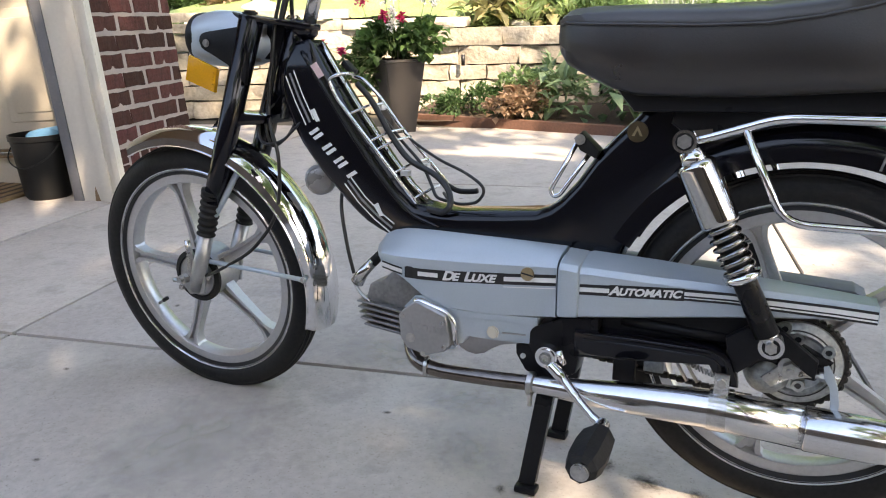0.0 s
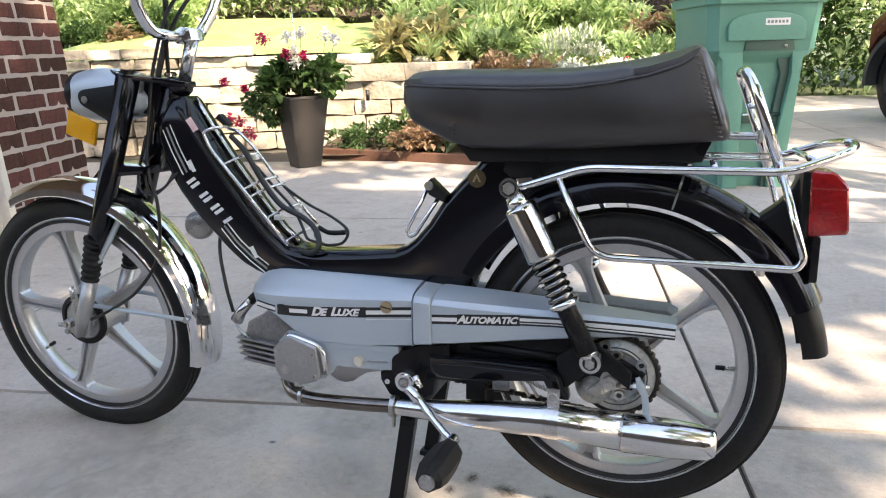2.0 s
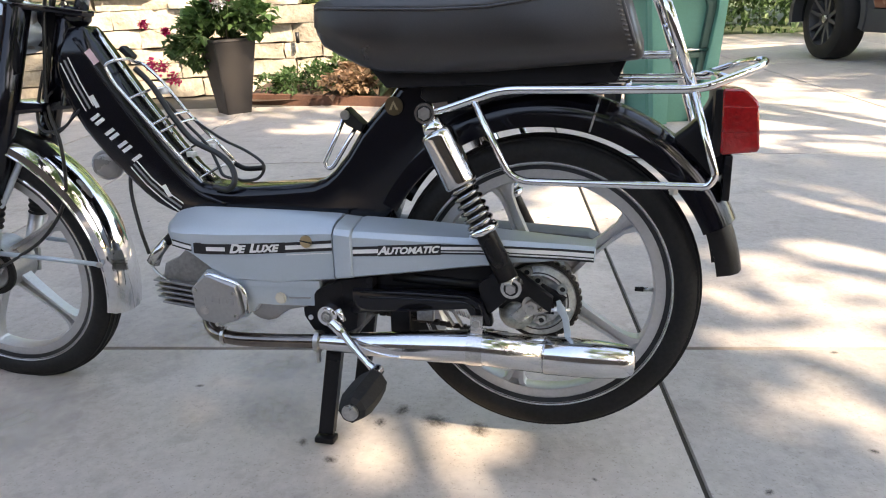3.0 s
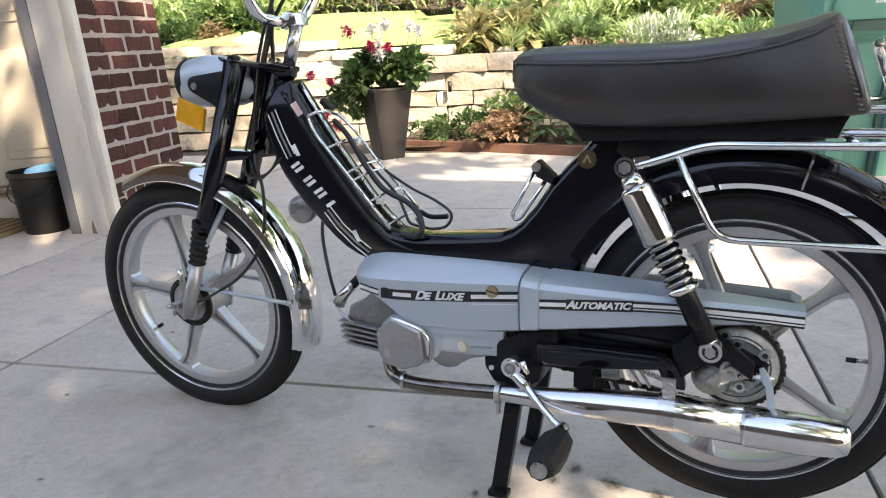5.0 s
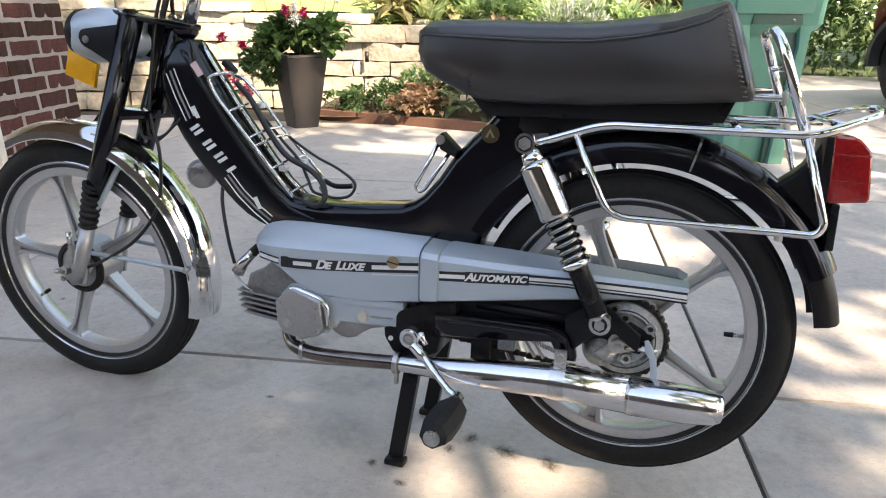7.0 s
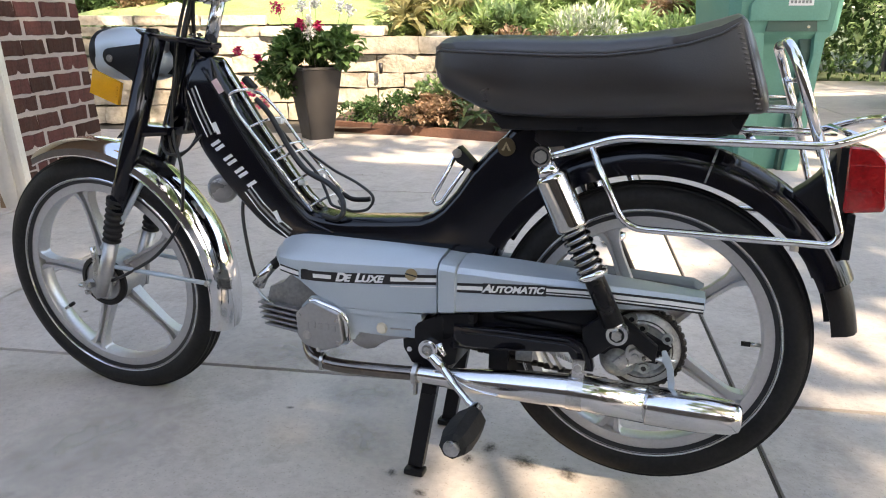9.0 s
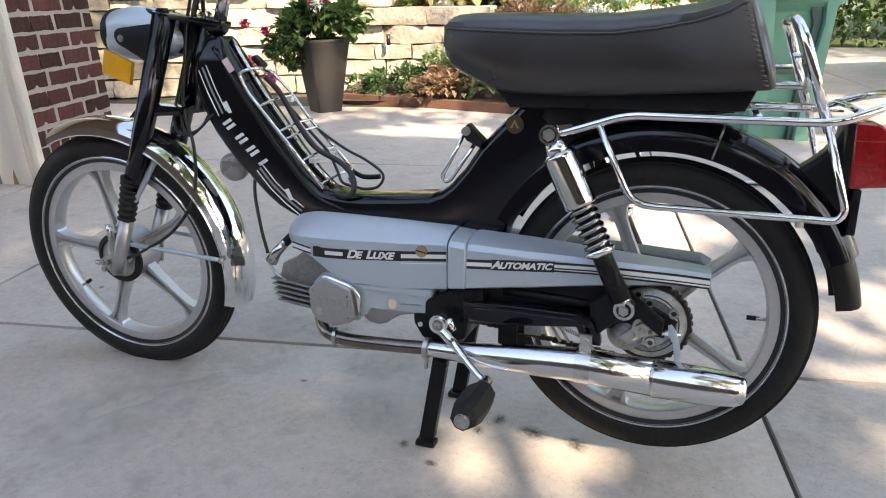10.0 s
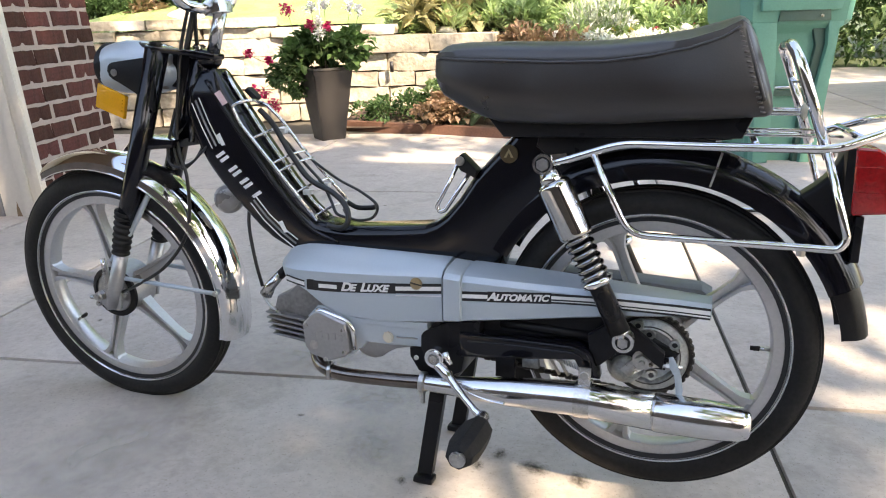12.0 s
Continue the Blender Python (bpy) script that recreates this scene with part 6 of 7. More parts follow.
def bush_mesh(seed, rx, ry, h, n, ln, wd, spiky=0.0, clumps=7):
    """Leaves gathered in uneven clumps within a low dome, with gaps between."""
    r = random.Random(seed)
    bm = bmesh.new()
    cs = []
    for k in range(clumps):
        a, q = r.uniform(0, 6.283), r.uniform(0.0, 0.75) ** 0.6
        cs.append((Vector((rx * q * math.cos(a), ry * q * math.sin(a), h * r.uniform(0.35, 0.8) * (1 - 0.3 * q))), r.uniform(0.3, 0.55)))
    for k in range(n):
        c, s = r.choice(cs)
        d = rand_dir(r, 0.25)
        p = c + Vector((d.x * rx * s, d.y * ry * s, d.z * h * s * 0.8)) * (r.random() ** 0.35)
        p.z = max(0.01, p.z)
        dd = (d * 0.8 + rand_dir(r, 0.1) * 0.7 + Vector((0, 0, spiky))).normalized()
        f = r.uniform(0.65, 1.25)
        leaf(bm, p, dd, Vector((0, 0, 1)), ln * f, wd * f)
    return bm


bush_cache = {}
def plant(name, label, x, y, z, rx, ry, h, n, ln, wd, material, seed, spiky=0.0, group="", bloom=None):
    ob = thing(name, label, "plant", pose(x, y, z, 0, 0, (seed * 47) % 360), group)
    foliage = part("foliage", bush_mesh(seed, rx, ry, h, n, ln, wd, spiky, 7 if rx < 0.5 else 12), material, ob, smooth=False)
    if bloom:
        r = random.Random(seed + 500)
        pm, count, size = bloom
        for k in range(count):
            a, q = r.uniform(0, 6.283), r.random() ** 0.5
            c = Vector((rx * q * math.cos(a), ry * q * math.sin(a), h * r.uniform(0.75, 1.1)))
            bm = bmesh.new()
            for _ in range(14):
                d = rand_dir(r, 0.4)
                leaf(bm, c + d * size * 0.3, d, Vector((0, 0, 1)), size * 0.8, size * 0.8)
            part("flower_head", bm, pm, ob, smooth=False)
    return ob


# planter with geraniums
PL = (-1.40, 3.50)
planter = thing("planter", "tall square tapered dark grey planter", "planter", pose(PL[0], PL[1], 0, 0, 0, 52))
w0, w1, ht = 0.086, 0.150, 0.50
rows = [[(x * w, y * w, z) for x, y in ((-1, -1), (1, -1), (1, 1), (-1, 1))] for w, z in ((w0, 0.0), (w0 + 0.001, 0.006), (w1 - 0.003, ht - 0.02), (w1, ht - 0.016), (w1, ht), (w1 - 0.018, ht), (w1 - 0.02, ht - 0.05))]
bm = loft(rows)
bmesh.ops.bevel(bm, geom=[e for e in bm.edges if abs((e.verts[0].co - e.verts[1].co).normalized().z) > 0.8], offset=0.006, segments=2, affect="EDGES")
part("pot", bm, PLANTER, planter, angle=30)
part("potting_soil", box(0.26, 0.26, 0.01, (0, 0, ht - 0.035)), SOIL, planter, smooth=False)
ger = thing("geranium", "leafy geranium with crimson and white flower heads, trailing over the planter", "potted plant", pose(PL[0], PL[1], ht - 0.03))
part("foliage", bush_mesh(11, 0.28, 0.24, 0.30, 900, 0.065, 0.072, 0.05, 11), G_GER, ger, smooth=False)
part("trailing_foliage", bush_mesh(12, 0.13, 0.13, 0.26, 330, 0.05, 0.055, -0.3, 6), G_GER, ger, smooth=False, place=pose(-0.24, -0.12, -0.16))
for k, (u, z, m, size) in enumerate(((-0.22, 0.41, P_RED, 1.1), (-0.02, 0.25, P_WHITE, 1.0), (-0.02, 0.33, P_WHITE, 0.7), (-0.06, 0.42, P_WHITE, 1.0), (0.03, 0.45, P_WHITE, 0.9), (0.2, 0.42, P_WHITE, 1.1), (-0.08, 0.31, P_RED, 0.7), (0.04, 0.30, P_RED, 0.6), (-0.48, -0.12, P_RED, 1.2), (-0.42, -0.14, P_RED, 1.0), (-0.36, -0.22, P_RED, 1.2), (-0.5, 0.14, P_RED, 0.6), (-0.37, 0.09, P_RED, 0.5), (0.26, 0.40, P_WHITE, 0.7))):
    x, y = 0.875 * u + 0.05, 0.484 * u - 0.09
    r = random.Random(900 + k)
    bm = bmesh.new()
    for _ in range(60):
        d = rand_dir(r, 0.2)
        leaf(bm, Vector((x, y, z)) + (d * 0.034 * r.random() + rand_dir(r) * 0.018) * size, d, Vector((0, 0, 1)), 0.024, 0.026)
    part("flower_head", bm, m, ger, smooth=False)
    part("stalk", sweep(smooth_path([(x * 0.4, y * 0.4, 0.05), (x * 0.8, y * 0.8, z * 0.6), (x, y, z)], 4), 0.002, 5), G_MID, ger)
part("plant_stake", sweep([(0.0, 0.02, 0.0), (-0.03, 0.02, 0.62)], 0.004, 6), STEEL, ger)

# bed at the foot of the wall
bedn = 0
for x, y, rx, h, m, ln, wd, nm, lb in (
    (-1.02, 4.05, 0.26, 0.22, G_DARK, 0.05, 0.03, "shrub", "low dark green ground cover in the bed"),
    (-0.72, 4.0, 0.24, 0.24, G_BRONZE, 0.055, 0.05, "shrub", "low bronze-leaved coral bells in the bed"),
    (-0.78, 4.25, 0.26, 0.36, G_MID, 0.07, 0.04, "shrub", "light green leafy perennial in the bed"),
    (-0.66, 3.9, 0.18, 0.2, G_BRONZE, 0.055, 0.05, "shrub", "low bronze-leaved coral bells in the bed"),
    (-0.44, 4.12, 0.32, 0.46, G_HOSTA, 0.17, 0.085, "hosta", "broad-leaved green perennial in the bed"),
    (-0.1, 4.0, 0.3, 0.42, G_HOSTA, 0.17, 0.08, "hosta", "broad-leaved green perennial in the bed"),
    (0.25, 4.1, 0.34, 0.44, G_DARK, 0.16, 0.08, "hosta", "broad-leaved green perennial in the bed"),
    (0.7, 4.0, 0.32, 0.4, G_MID, 0.13, 0.06, "hosta", "broad-leaved green perennial in the bed"),
    (-1.3, 4.1, 0.22, 0.2, G_DARK, 0.05, 0.03, "shrub", "low dark green ground cover in the bed"),
    (0.1, 4.45, 0.3, 0.6, G_BRONZE, 0.06, 0.03, "shrub", "pinkish perennial leaning on the wall")):
    bedn += 1
    plant(nm, lb, x, y, 0.05, rx, rx, h, 420 if ln < 0.1 else 90, ln, wd, m, 30 + bedn, 0.2, "plants in the bed", (P_WHITE, 3, 0.03) if m is G_BRONZE and y > 4.4 else None)

# terrace planting, front rows first
tp = random.Random(5)
rowsp = []
for k in range(30):
    x = -3.6 + k * 0.21
    rowsp.append((x + tp.uniform(-0.1, 0.1) - 0.1, 0.95 + tp.uniform(-0.15, 0.25), tp.uniform(0.25, 0.38), tp.uniform(0.25, 0.4)))
    rowsp.append((x + tp.uniform(-0.1, 0.1), 0.5 + tp.uniform(-0.15, 0.25), tp.uniform(0.2, 0.32), tp.uniform(0.14, 0.3)))
for k in range(34):
    x = -4.2 + k * 0.24
    rowsp.append((x + tp.uniform(-0.2, 0.2), 1.5 + tp.uniform(-0.4, 0.5), tp.uniform(0.3, 0.5), tp.uniform(0.35, 0.65)))
for k in range(32):
    x = -5 + k * 0.3
    rowsp.append((x + tp.uniform(-0.2, 0.2), 3.0 + tp.uniform(-0.7, 0.7), tp.uniform(0.4, 0.65), tp.uniform(0.6, 1.0)))
for k in range(9):
    rowsp.append((-0.35 + k * 0.2, 0.3 + tp.uniform(-0.06, 0.06), tp.uniform(0.18, 0.26), tp.uniform(0.16, 0.26)))
kinds = [(G_LIME, 0.09, 0.035, "perennial", "lime green leafy perennial on the terrace", 0.4), (G_MID, 0.1, 0.04, "perennial", "mid green leafy perennial on the terrace", 0.3), (G_LIME, 0.15, 0.03, "grass_clump", "tall yellow-green daylily leaves on the terrace", 0.9), (G_MID, 0.06, 0.03, "shrub", "small-leaved green shrub on the terrace", 0.1), (G_BRONZE, 0.06, 0.045, "shrub", "pinkish bronze perennial on the terrace", 0.1), (G_SILVER, 0.05, 0.018, "shrub", "silver-grey mound on the terrace", 0.4)]
for k, (x, off, rx, h) in enumerate(rowsp):
    base = min(WALL[1:], key=lambda q: abs(q[0] - x))[1]
    y = base + off
    if -3.55 < x < -1.45 and off < 2.0:
        continue
    if x > 1.45:
        continue
    c = tp.choice([0, 0, 1, 1, 2, 3, 3, 4, 5])
    if x > -0.5 and off < 0.75:
        c = (4, 3, 4, 1)[k % 4]
    m, ln, wd, nm, lb, sp = kinds[c]
    bl_ = None
    if tp.random() < 0.22 and c != 5:
        bl_ = (tp.choice((P_WHITE, P_WHITE, P_YELLOW, P_RED)), 4, 0.03)
    plant(nm, lb, x, y, terrace_z(x, y) - 0.03, rx, rx, h, int(520 * (rx / 0.35)), ln * 1.2, wd * 1.3, m, 100 + k, sp, "terrace plants", bl_)
for x, y, rx, h, n, ln, wd, m, nm, lb, sp in (
    (0.31, 5.5, 0.36, 0.46, 1500, 0.075, 0.012, G_SILVER, "artemisia", "fine-leaved silver-grey mound on the terrace", 0.5),
    (0.62, 4.83, 0.31, 0.27, 1200, 0.06, 0.03, G_WHITE, "lambs_ear", "white-felted low plant spilling over the wall", 0.2),
    (0.95, 4.78, 0.31, 0.27, 1200, 0.06, 0.03, G_WHITE, "lambs_ear", "white-felted low plant spilling over the wall", 0.2),
    (0.3, 4.73, 0.27, 0.25, 920, 0.06, 0.03, G_WHITE, "lambs_ear", "white-felted low plant spilling over the wall", 0.2),
    (0.05, 4.85, 0.26, 0.34, 620, 0.06, 0.03, G_BRONZE, "shrub", "pinkish bronze perennial on the terrace", 0.3),
    (-0.3, 4.95, 0.3, 0.34, 620, 0.07, 0.035, G_BRONZE, "shrub", "pinkish bronze perennial on the terrace", 0.3),
    (-1.32, 5.0, 0.34, 0.36, 150, 0.17, 0.1, G_RUSSET, "hosta", "large-leaved yellowing perennial on the terrace", 0.1),
    (-1.0, 5.15, 0.34, 0.42, 150, 0.17, 0.1, G_RUSSET, "hosta", "large-leaved yellowing perennial on the terrace", 0.1),
    (-3.75, 4.35, 0.34, 0.26, 900, 0.03, 0.016, G_DARK, "shrub", "clipped dark green mound behind the wall", 0.1),
    (-4.0, 4.15, 0.32, 0.34, 620, 0.07, 0.04, G_DARK, "shrub", "dark green leafy shrub behind the wall", 0.2),
    (-4.45, 4.4, 0.4, 0.5, 620, 0.09, 0.05, G_MID, "perennial", "mid green leafy perennial on the terrace", 0.3),
    (-3.5, 4.75, 0.36, 0.36, 620, 0.08, 0.045, G_DARK, "shrub", "dark green leafy shrub behind the wall", 0.2),
    (-4.2, 5.0, 0.45, 0.7, 620, 0.1, 0.05, G_LIME, "perennial", "lime green leafy perennial on the terrace", 0.4),
    (-3.7, 5.4, 0.45, 0.75, 620, 0.1, 0.05, G_LIME, "perennial", "lime green leafy perennial on the terrace", 0.4),
    (0.95, 5.4, 0.32, 0.4, 500, 0.09, 0.04, G_MID, "perennial", "mid green leafy perennial on the terrace", 0.3),
    (-0.55, 5.7, 0.42, 0.75, 420, 0.26, 0.03, G_LIME, "grass_clump", "tall yellow-green daylily leaves on the terrace", 1.2),
    (-0.95, 6.0, 0.42, 0.8, 420, 0.26, 0.03, G_LIME, "grass_clump", "tall yellow-green daylily leaves on the terrace", 1.2)):
    plant(nm, lb, x, y, terrace_z(x, y) - 0.03, rx, rx, h, n, ln, wd, m, int(700 + x * 10 + y), sp, "terrace plants")
for k, (x, off, s) in enumerate(((-3.1, 0.6, 0.13), (-2.75, 0.5, 0.08), (-2.45, 0.52, 0.07), (-1.05, 0.4, 0.09), (0.6, 0.35, 0.1))):
    rk = bmesh.new()
    bmesh.ops.create_icosphere(rk, subdivisions=3, radius=s, matrix=Matrix.Diagonal((1.3, 1, 0.7, 1)))
    y = min(WALL[1:], key=lambda q: abs(q[0] - x))[1] + off
    tagged(finish("rock", roughen(rk, s * 0.3, 8, k), ROCK, place=pose(x, y, terrace_z(x, y) + s * 0.3)), "rounded pale garden rock on the terrace", "rock", "garden rocks")

# trees; the crowns leave gaps through which the sun falls on a few spots
GAPS = [(0.96, -0.045, 0.22, 0.21, 0.35, 0.94), (-1.42, 0.5, 0.2, 0.18, 0.8, 1.0), (-1.9, 1.25, 0.26, 0.2, 0.4, 1.0), (1.08, 1.4, 0.33, 0.34, 0.5, 1.0), (1.93, 0.75, 0.58, 0.95, 0.7, 0.93),
        (-0.36, 2.98, 0.42, 0.38, 0.6, 1.0), (-1.3, 3.2, 0.2, 0.14, 0.4, 1.0), (2.6, 3.3, 0.95, 1.25, 1.0, 0.88)]


def open_to_sun(p, rr):
    q = p - sun_dir * (p.z / sun_dir.z)
    luck = rr.random()
    return any(luck < share and ((q.x - x) / a) ** 2 + ((q.y - y) / b) ** 2 < 1 + rag * noise.noise(p * 2.6) for x, y, a, b, rag, share in GAPS)


def tree(name, label, x, y, z, h, r, seed, crown_h, crown_r, leaves, ln, material, lean=0.0):
    t = thing(name, label, "tree", pose(x, y, z))
    rr = random.Random(seed)
    pts = [(lean * q * q + 0.12 * noise.noise(Vector((seed, q * 2, 0))), 0.12 * noise.noise(Vector((q * 2, seed, 5))), h * q) for q in [k / 8 for k in range(9)]]
    part("trunk", roughen(sweep(smooth_path(pts, 3), [r * (1.35 if k == 0 else 1.0) * (1 - 0.55 * k / 24) for k in range(25)], 14), r * 0.12, 3, seed), BARK, t)
    tips = []
    for k in range(9):
        a, q = k * 2.4 + rr.random(), rr.uniform(0.5, 0.95)
        b0 = Vector(pts[int(q * 8)])
        tip = Vector((math.cos(a) * crown_r * rr.uniform(0.45, 0.8), math.sin(a) * crown_r * rr.uniform(0.45, 0.8), crown_h + rr.uniform(-0.4, 0.6) * crown_r))
        run = smooth_path([b0, b0.lerp(tip, 0.5) + Vector((0, 0, 0.3)), tip], 4)
        if sum(open_to_sun(q + Vector((x, y, z)), random.Random(1)) for q in run[3:]) > 1:
            run = run[:4]
        part("limb", sweep(run, [r * 0.35 * (1 - 0.8 * i / 8) for i in range(len(run))], 7), BARK, t)
        tips.append(tip)
    bm = bmesh.new()
    cl = [tp_ + rand_dir(rr) * crown_r * 0.3 * rr.random() for tp_ in tips for _ in range(5)]
    verts, faces = [], []
    for k in range(leaves):
        c = rr.choice(cl)
        d = rand_dir(rr, -0.1)
        p = c + d * crown_r * 0.32 * rr.random() ** 0.4
        dd = rand_dir(rr, -0.3)
        if open_to_sun(p + Vector((x, y, z)), rr):
            continue
        leaf(bm, p, dd, Vector((0, 0, 1)), ln * rr.uniform(0.7, 1.3), ln * 0.6)
    part("crown", bm, material, t, smooth=False)
    return t


for k, (x, y, r, lean) in enumerate(((0.72, 7.3, 0.27, 0.15), (-1.95, 8.6, 0.17, -0.1), (-1.3, 8.8, 0.13, 0.1), (1.0, 11.5, 0.17, 0.5), (-5.5, 11.5, 0.2, 0.3), (3.2, 14.5, 0.15, 0.1), (5.5, 15.5, 0.18, -0.2), (-0.8, 13.5, 0.12, 0.0), (8.5, 16, 0.2, 0.1))):
    tree("tree", "dark-barked garden tree with a leafy crown", x, y, 0.8, 6.0, r, 40 + k, 4.6, 2.4, 2600, 0.17, G_MID if k % 2 else G_LIME, lean)
bk = 0
for ring, (y0, n, h0) in enumerate(((8.6, 17, 1.6), (10.4, 17, 2.6), (12.8, 15, 3.8), (15.5, 15, 6.0))):
    for k in range(n):
        x = -8.5 + k * (0.92 if ring < 2 else 1.3) + tp.uniform(-0.3, 0.3)
        y = y0 + tp.uniform(-0.5, 0.5)
        if x > 1.7 and ring == 0:
            continue
        bk += 1
        # shade deep in the foliage is put into the rear rings' dark leaves
        plant("shrub", "large leafy shrub at the back of the garden", x, y, terrace_z(min(x, 1.5), min(y, 9)) - 0.2 if x < 1.7 else -0.05, 0.85 if ring < 3 else 1.3, 0.8 if ring < 3 else 1.2, h0 * tp.uniform(0.7, 1.1), 700 if ring < 2 else 1000, 0.14 if ring < 2 else 0.24, 0.07 if ring < 2 else 0.14, (G_MID, G_DARK, G_LIME, G_MID)[bk % 4] if ring < 2 else (G_DARK, G_DARK, G_MID)[bk % 3], 300 + bk, 0.1, "back shrubs")

for k, (x, y, h) in enumerate(((-5.0, 4.9, 1.7), (-5.9, 5.9, 2.0), (-6.9, 6.9, 2.4), (-4.5, 5.9, 1.5), (-7.6, 8.4, 3.0), (-5.6, 7.4, 2.2))):
    plant("shrub", "large leafy shrub at the back of the garden", x, y, 0.5, 0.8, 0.8, h, 800, 0.13, 0.06, (G_LIME, G_MID, G_DARK)[k % 3], 360 + k, 0.1, "back shrubs")

# border planting past the driveway
for k in range(11):
    x = 2.2 + k * 0.62
    plant("shrub", "leafy border plants with red and yellow flowers beside the driveway", x, 10.6 + tp.uniform(-0.2, 0.3), -0.03, 0.5, 0.5, tp.uniform(0.6, 1.0), 420, 0.1, 0.045, (G_DARK, G_MID)[k % 2], 420 + k, 0.2, "border plants", (P_RED, 4, 0.05) if k % 3 == 0 else None)
for k, (x, y) in enumerate(((3.62, 9.7),)):
    pot = thing("flower_pot", "dark round pot by the border", "flower pot", pose(x, y, 0))
    part("pot", lathe([(0, 0), (0.16, 0.0), (0.24, 0.36), (0.26, 0.38), (0.25, 0.40), (0.22, 0.38), (0, 0.36)], 28, m=Matrix.Rotation(radians(90), 4, "X")), PLANTER, pot)
    plant("shrub", "leafy plant in the dark pot", x, y, 0.34, 0.3, 0.3, 0.5, 300, 0.09, 0.04, G_DARK, 480 + k)

# ---- green wheeled bin ----
bin_ = thing("wheeled_bin", "green plastic wheeled refuse bin with a dark lid", "bin", pose(1.46, 3.52, 0, 0, 0, 18))
def ring8(w, y0, y1, z, c=0.05):
    """A rectangle with cut corners, half width w, from y0 to y1."""
    return [(-w, y0 + c, z), (-w + c, y0, z), (w - c, y0, z), (w, y0 + c, z), (w, y1 - c, z), (w - c, y1, z), (-w + c, y1, z), (-w, y1 - c, z)]


part("bin_body", loft([ring8(w, y0, y1, z) for w, y0, y1, z in ((0.165, -0.27, 0.20, 0.0), (0.172, -0.275, 0.21, 0.02), (0.195, -0.285, 0.25, 0.40), (0.211, -0.29, 0.27, 0.665), (0.226, -0.30, 0.275, 0.688), (0.274, -0.335, 0.29, 0.72), (0.288, -0.35, 0.295, 0.745), (0.303, -0.368, 0.31, 0.985))]), BIN, bin_, "green plastic body", angle=30)
part("front_rib", slab([(-0.165, 0.0), (-0.215, 0.70), (-0.235, 0.72), (-0.235, 0.76), (-0.105, 0.80), (-0.105, 0.72), (-0.088, 0.46), (-0.085, 0.0)], -0.345, -0.265, 0.008), BIN, bin_)
part("front_rib", slab([(0.085, 0.0), (0.112, 0.30), (0.16, 0.62), (0.152, 0.80), (0.235, 0.76), (0.235, 0.72), (0.215, 0.70), (0.165, 0.0)], -0.345, -0.265, 0.008), BIN, bin_)
arch = [(-0.105, 0.795), (-0.20, 0.795), (-0.205, 0.87)] + [(-0.205 * math.cos(radians(a)), 0.87 + 0.07 * math.sin(radians(a))) for a in range(15, 180, 15)] + [(0.205, 0.87), (0.20, 0.795), (0.152, 0.795)]
part("arched_panel", slab(arch, -0.378, -0.34, 0.006), BIN, bin_)
# recess top and channel wall painted dark green for the shadow in them
part("hand_recess", slab([(-0.108, 0.742), (-0.1, 0.795), (0.15, 0.795), (0.158, 0.742)], -0.362, -0.285, 0.003), BIN_DARK_SHADED, bin_, "moulded recess, its shadow put into the colour")
part("channel_side", slab([(0.06, 0.0), (0.075, 0.30), (0.115, 0.62), (0.075, 0.75), (0.15, 0.75), (0.16, 0.62), (0.112, 0.30), (0.085, 0.0)], -0.315, -0.27, 0.003), BIN_DARK_SHADED, bin_)
part("recess_bolt", disc(0.008, 0.01, (0.108, -0.366, 0.765), "y", 12, 0.002), STEEL, bin_)
part("catch_bar", sweep([(-0.11, -0.318, 0.403), (0.13, -0.318, 0.403)], 0.010, 12), DULL_CHROME, bin_, "steel lifting bar")
# block painted dark for the shade band under the bar, no real ledge
part("bar_ledge", box(0.2, 0.03, 0.03, (0.0, -0.298, 0.372), 0.006), BIN_DARK_SHADED, bin_)
rim_ = part("rim", loft([ring8(w, -d, 0.05 + d * 0.72, z, 0.06) for w, d, z in ((0.300, 0.366, 0.978), (0.316, 0.388, 0.98), (0.320, 0.394, 0.985), (0.322, 0.396, 1.025), (0.314, 0.388, 1.03), (0.28, 0.35, 1.03))]), BIN, bin_, angle=25)
for s in (-1, 1):
    for y in (-0.29, 0.09):
        part("side_slot", box(0.012, 0.026, 0.12, (0, 0, 0), 0.004), BIN_DARK_SHADED, bin_, place=Matrix.Translation((s * 0.2905, y, 0.92)) @ Matrix.Rotation(radians(s * 4.0), 4, "Y"))
    part("bin_wheel", lathe([(0, -0.025), (0.11, -0.025), (0.125, -0.015), (0.125, 0.015), (0.11, 0.025), (0, 0.025)], 32, m=Matrix.Translation((s * 0.235, 0.22, 0.125)) @ Matrix.Rotation(radians(90), 4, "Z")), RUBBER, bin_)
lid = part("lid", loft([ring8(w, y0, y1, z, 0.07) for w, y0, y1, z in ((0.318, -0.39, 0.335, 1.034), (0.335, -0.41, 0.345, 1.040), (0.335, -0.41, 0.345, 1.060), (0.318, -0.39, 0.335, 1.068), (0.27, -0.33, 0.30, 1.100), (0.20, -0.25, 0.25, 1.118), (0.10, -0.12, 0.16, 1.124))]), BIN_LID, bin_, "dark grey-brown lid", angle=25)
part("lid_edge", sweep(ring8(0.331, -0.406, 0.34, 1.043, 0.07), 0.009, 8, close=True), BIN_LID, lid)
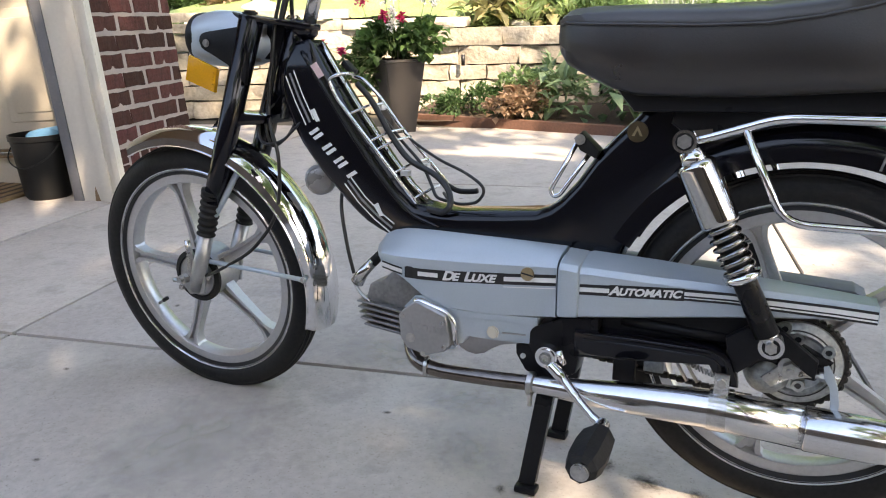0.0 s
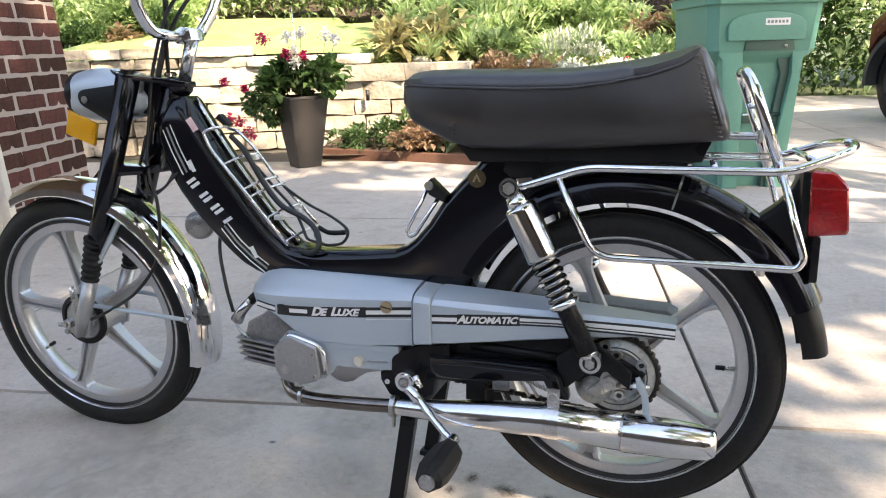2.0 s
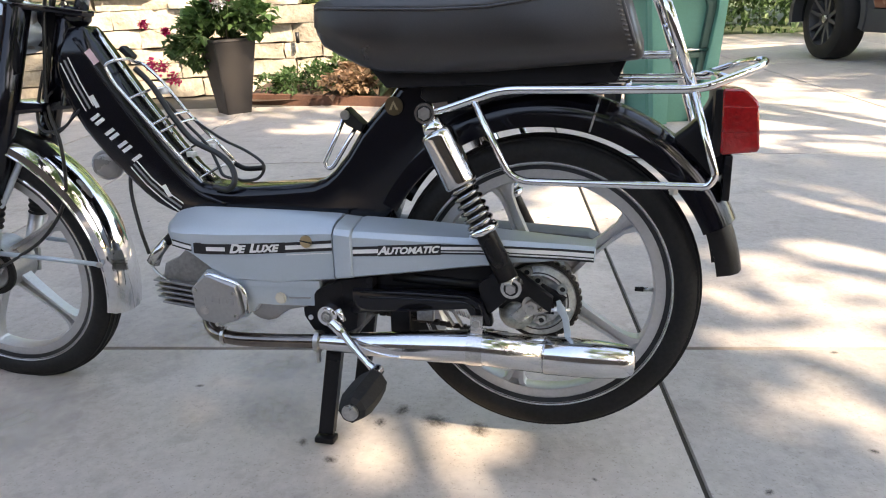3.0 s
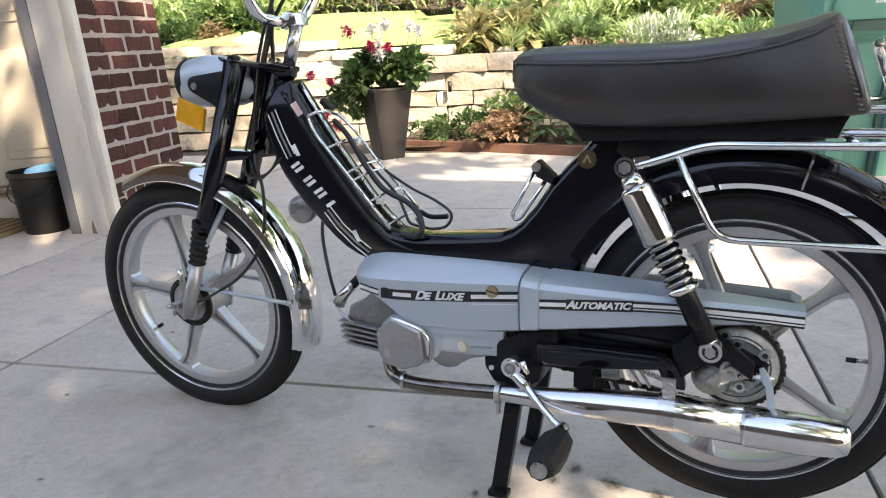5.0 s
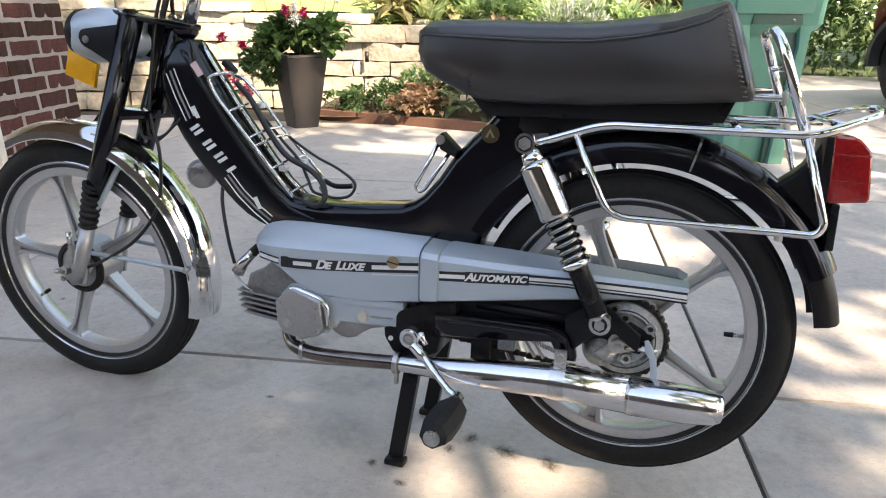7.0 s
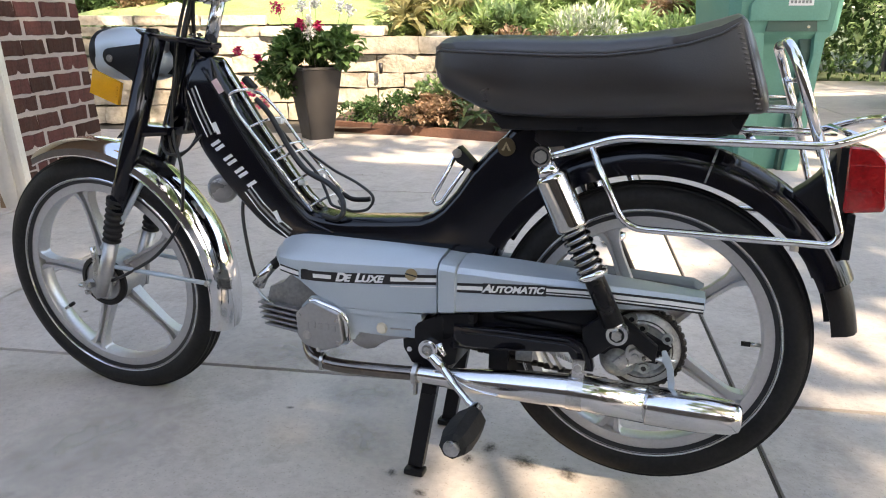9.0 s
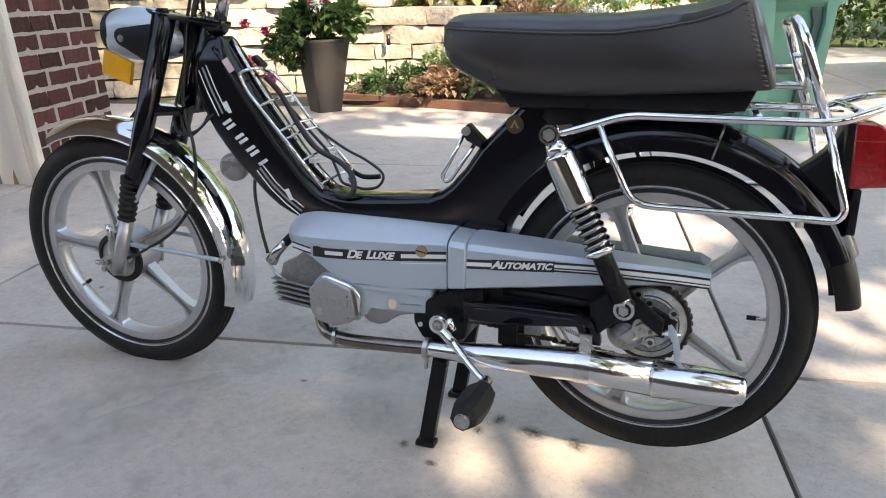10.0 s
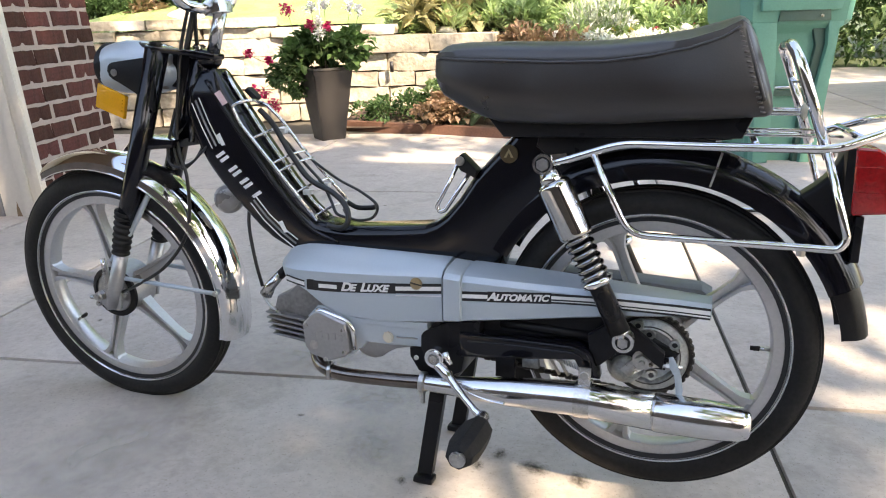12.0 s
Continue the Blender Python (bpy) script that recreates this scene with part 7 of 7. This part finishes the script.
part("handle", sweep(bent_path([(-0.24, 0.30, 0.97), (-0.24, 0.39, 1.0), (0.24, 0.39, 1.0), (0.24, 0.30, 0.97)], 0.03), 0.014, 10), BIN_DARK_SHADED, bin_)
part("front_label", box(0.128, 0.003, 0.036, (0.049, -0.3795, 0.888), 0.001), WHITE, bin_, "white label with illegible print")
for k in range(6):
    part("printed_bar", box(0.012, 0.002, 0.014, (0.0 + k * 0.019, -0.3812, 0.888)), GREY_DECAL, bin_, smooth=False)
for k, (zz, hh, wd) in enumerate(((0.872, 0.04, 0.22), (0.826, 0.022, 0.20), (0.794, 0.009, 0.20))):
    part("printed_bar", box(0.003, wd, hh, (0, 0, 0)), WHITE, bin_, "illegible white print", smooth=False, place=Matrix.Translation((-0.282 - 0.0744 * (zz - 0.77) - 0.0015, -0.14, zz)) @ Matrix.Rotation(radians(-4.2), 4, "Y") @ Matrix.Rotation(radians(-2), 4, "X"))

# ---- parked car, only its front quarter in view ----
car = thing("parked_car", "reddish brown parked car with grey cladding and black alloy wheel", "car", pose(3.10, 6.72, 0, 0, 0, -58))
def car_wheel(x, steer):
    w = new("wheel")
    w.parent, w.matrix_basis = car, pose(x, 0.0, 0.368, 0, 0, steer) @ Matrix.Scale(1.067, 4)
    part("tyre", lathe([(0.22, -0.11), (0.30, -0.115), (0.335, -0.10), (0.345, -0.06), (0.345, 0.06), (0.335, 0.1), (0.22, 0.1)], 48), RUBBER, w)
    part("rim", lathe([(0.232, -0.112), (0.225, -0.10), (0.21, -0.02), (0, -0.02)], 40), CARTRIM, w)
    for k in range(10):
        a = radians(36 * k + 8 + (7 if k % 2 else 0))
        bm = loft([[(0.03, -0.07, -0.02), (0.03, -0.07, 0.02), (0.03, -0.04, 0.02), (0.03, -0.04, -0.02)], [(0.225, -0.105, -0.012), (0.225, -0.105, 0.012), (0.225, -0.06, 0.012), (0.225, -0.06, -0.012)]])
        bm.transform(Matrix.Rotation(a, 4, "Y"))
        part("spoke", bm, CARTRIM, w, smooth=False)
    part("hub_cap", disc(0.035, 0.03, (0, -0.08, 0), "y", 20, 0.004), DULL_CHROME, w)
car_wheel(0.0, -16)
car_wheel(2.65, 0)
ring = [(0.0, -0.12), (0.045, -0.115), (0.055, -0.09), (0.055, 0.3), (0.0, 0.3)]
part("arch_trim", arc_strip(ring, 0.405, -14, 190, 40, m=Matrix.Translation((0, 0, 0.40))), CARTRIM, car, "grey plastic wheel arch")
part("arch_liner", arc_strip([(0.0, 0.0), (0.02, 0.0), (0.02, 1.5), (0.0, 1.5)], 0.40, -14, 190, 30, m=Matrix.Translation((0, 0, 0.40))), RUBBER, car)
part("liner_wall", slab([(-0.45, 0.28), (0.6, 0.28), (0.6, 0.8), (0.3, 0.9), (-0.3, 0.9), (-0.45, 0.7)], 0.28, 0.32), RUBBER, car)
part("sill", slab([(0.44, 0.27), (2.2, 0.27), (2.2, 0.47), (0.47, 0.47)], -0.11, 1.6, 0.02), CARTRIM, car, "grey plastic sill")
part("lower_wing", slab([(0.40, 0.28), (0.52, 0.28), (0.52, 0.95), (0.36, 0.95), (0.36, 0.76), (0.46, 0.6)], -0.10, -0.04, 0.01), CARTRIM, car)
part("door_skin", slab([(0.53, 0.47), (2.3, 0.47), (2.3, 1.1), (0.43, 1.08), (0.46, 0.8), (0.49, 0.6)], -0.115, 1.6, 0.03), CARP, car, "brown painted body side")
part("front_wing", slab([(-0.46, 0.62), (-0.36, 0.77), (-0.2, 0.88), (0.0, 0.90), (0.2, 0.88), (0.36, 0.8), (0.5, 0.8), (0.5, 1.08), (-0.3, 1.02), (-0.46, 0.9)], -0.085, 1.55, 0.03), CARP, car)
part("cabin", slab([(0.2, 1.05), (0.95, 1.55), (2.6, 1.6), (3.2, 1.1), (3.2, 0.6), (2.2, 0.6), (2.2, 1.05)], 0.02, 1.45, 0.06), GLASS, car, "dark glazed cabin")

# ---- house wall and trees added out of view, to close the place and give shade ----
# each unseen crown is placed by where its shadow should fall
tree("tree", "unseen tall leafy tree added to shade the driveway", 5.0, -4.5, -0.06, 6.5, 0.22, 77, 6.4, 2.55, 8500, 0.2, G_MID)
tree("tree", "unseen tall leafy tree added to shade the driveway", 3.0, -9.0, -0.06, 7.5, 0.24, 78, 7.6, 2.6, 6000, 0.2, G_MID)
tree("tree", "unseen tall thinly leaved tree added to dapple the garden wall", 6.0, 0.3, -0.06, 6.5, 0.18, 81, 6.3, 2.7, 1300, 0.17, G_MID)
tree("tree", "unseen tall leafy tree added to shade the ground behind the camera", 8.2, -6.2, -0.06, 6.5, 0.2, 85, 6.3, 2.6, 3600, 0.19, G_MID)
tree("tree", "unseen tall leafy tree added to shade the house corner", 2.6, -2.6, -0.06, 6.5, 0.2, 83, 6.3, 2.4, 4200, 0.19, G_MID)
tree("tree", "unseen tall leafy tree added to shade the driveway", 6.1, -1.9, -0.06, 6.5, 0.2, 87, 6.3, 1.9, 5500, 0.19, G_MID)
tree("tree", "unseen tall leafy tree added to shade the driveway", 9.6, -3.2, -0.06, 7.0, 0.24, 79, 7.2, 2.6, 1500, 0.2, G_MID)
tree("tree", "unseen tall leafy tree added to shade the far driveway", 8.8, 3.4, -0.06, 6.5, 0.2, 91, 6.3, 2.3, 5200, 0.2, G_MID)
tree("tree", "unseen tall leafy tree added to shade the far driveway", 8.3, 1.8, -0.06, 6.5, 0.18, 95, 6.3, 1.5, 3600, 0.2, G_MID)
# unseen wall, added so that chrome mirrors something dark
south = thing("unseen_wall_south", "unseen dark red brick wall added across the driveway for chrome to mirror", "wall", kind="structure")
part("wall_face", box(20, 0.3, 3.0, (-1.0, -5.6, 1.44)), ADDED_BRICK, south, smooth=False)
part("eaves", box(20.6, 0.7, 0.16, (-1.0, -5.45, 3.02), 0.01), TRIM, south)
# woods assumed out of view, added to dim the sky the chrome mirrors
for k, (x, y) in enumerate(((-9, 12), (-5.5, 15), (-1.5, 16), (2.5, 17), (7, 17), (-12, 7))):
    tree("tree", "tall woodland tree added behind the garden to block sky", x, y, 0.8, 10, 0.28, 140 + k, 8.5, 4.2, 2600, 0.42, (G_MID, G_DARK)[k % 2])
# ring of foliage out of view, added only for reflections
for k in range(16):
    a = radians(100 + k * 16)
    x, y = 24 * math.sin(a), 24 * math.cos(a)
    plant("shrub", "leafy backdrop added far out of view for the chrome to reflect", x, y, -0.06, 3.2, 3.2, 6.0, 700, 0.7, 0.5, (G_MID, G_DARK)[k % 2], 600 + k, 0.1, "street hedge")
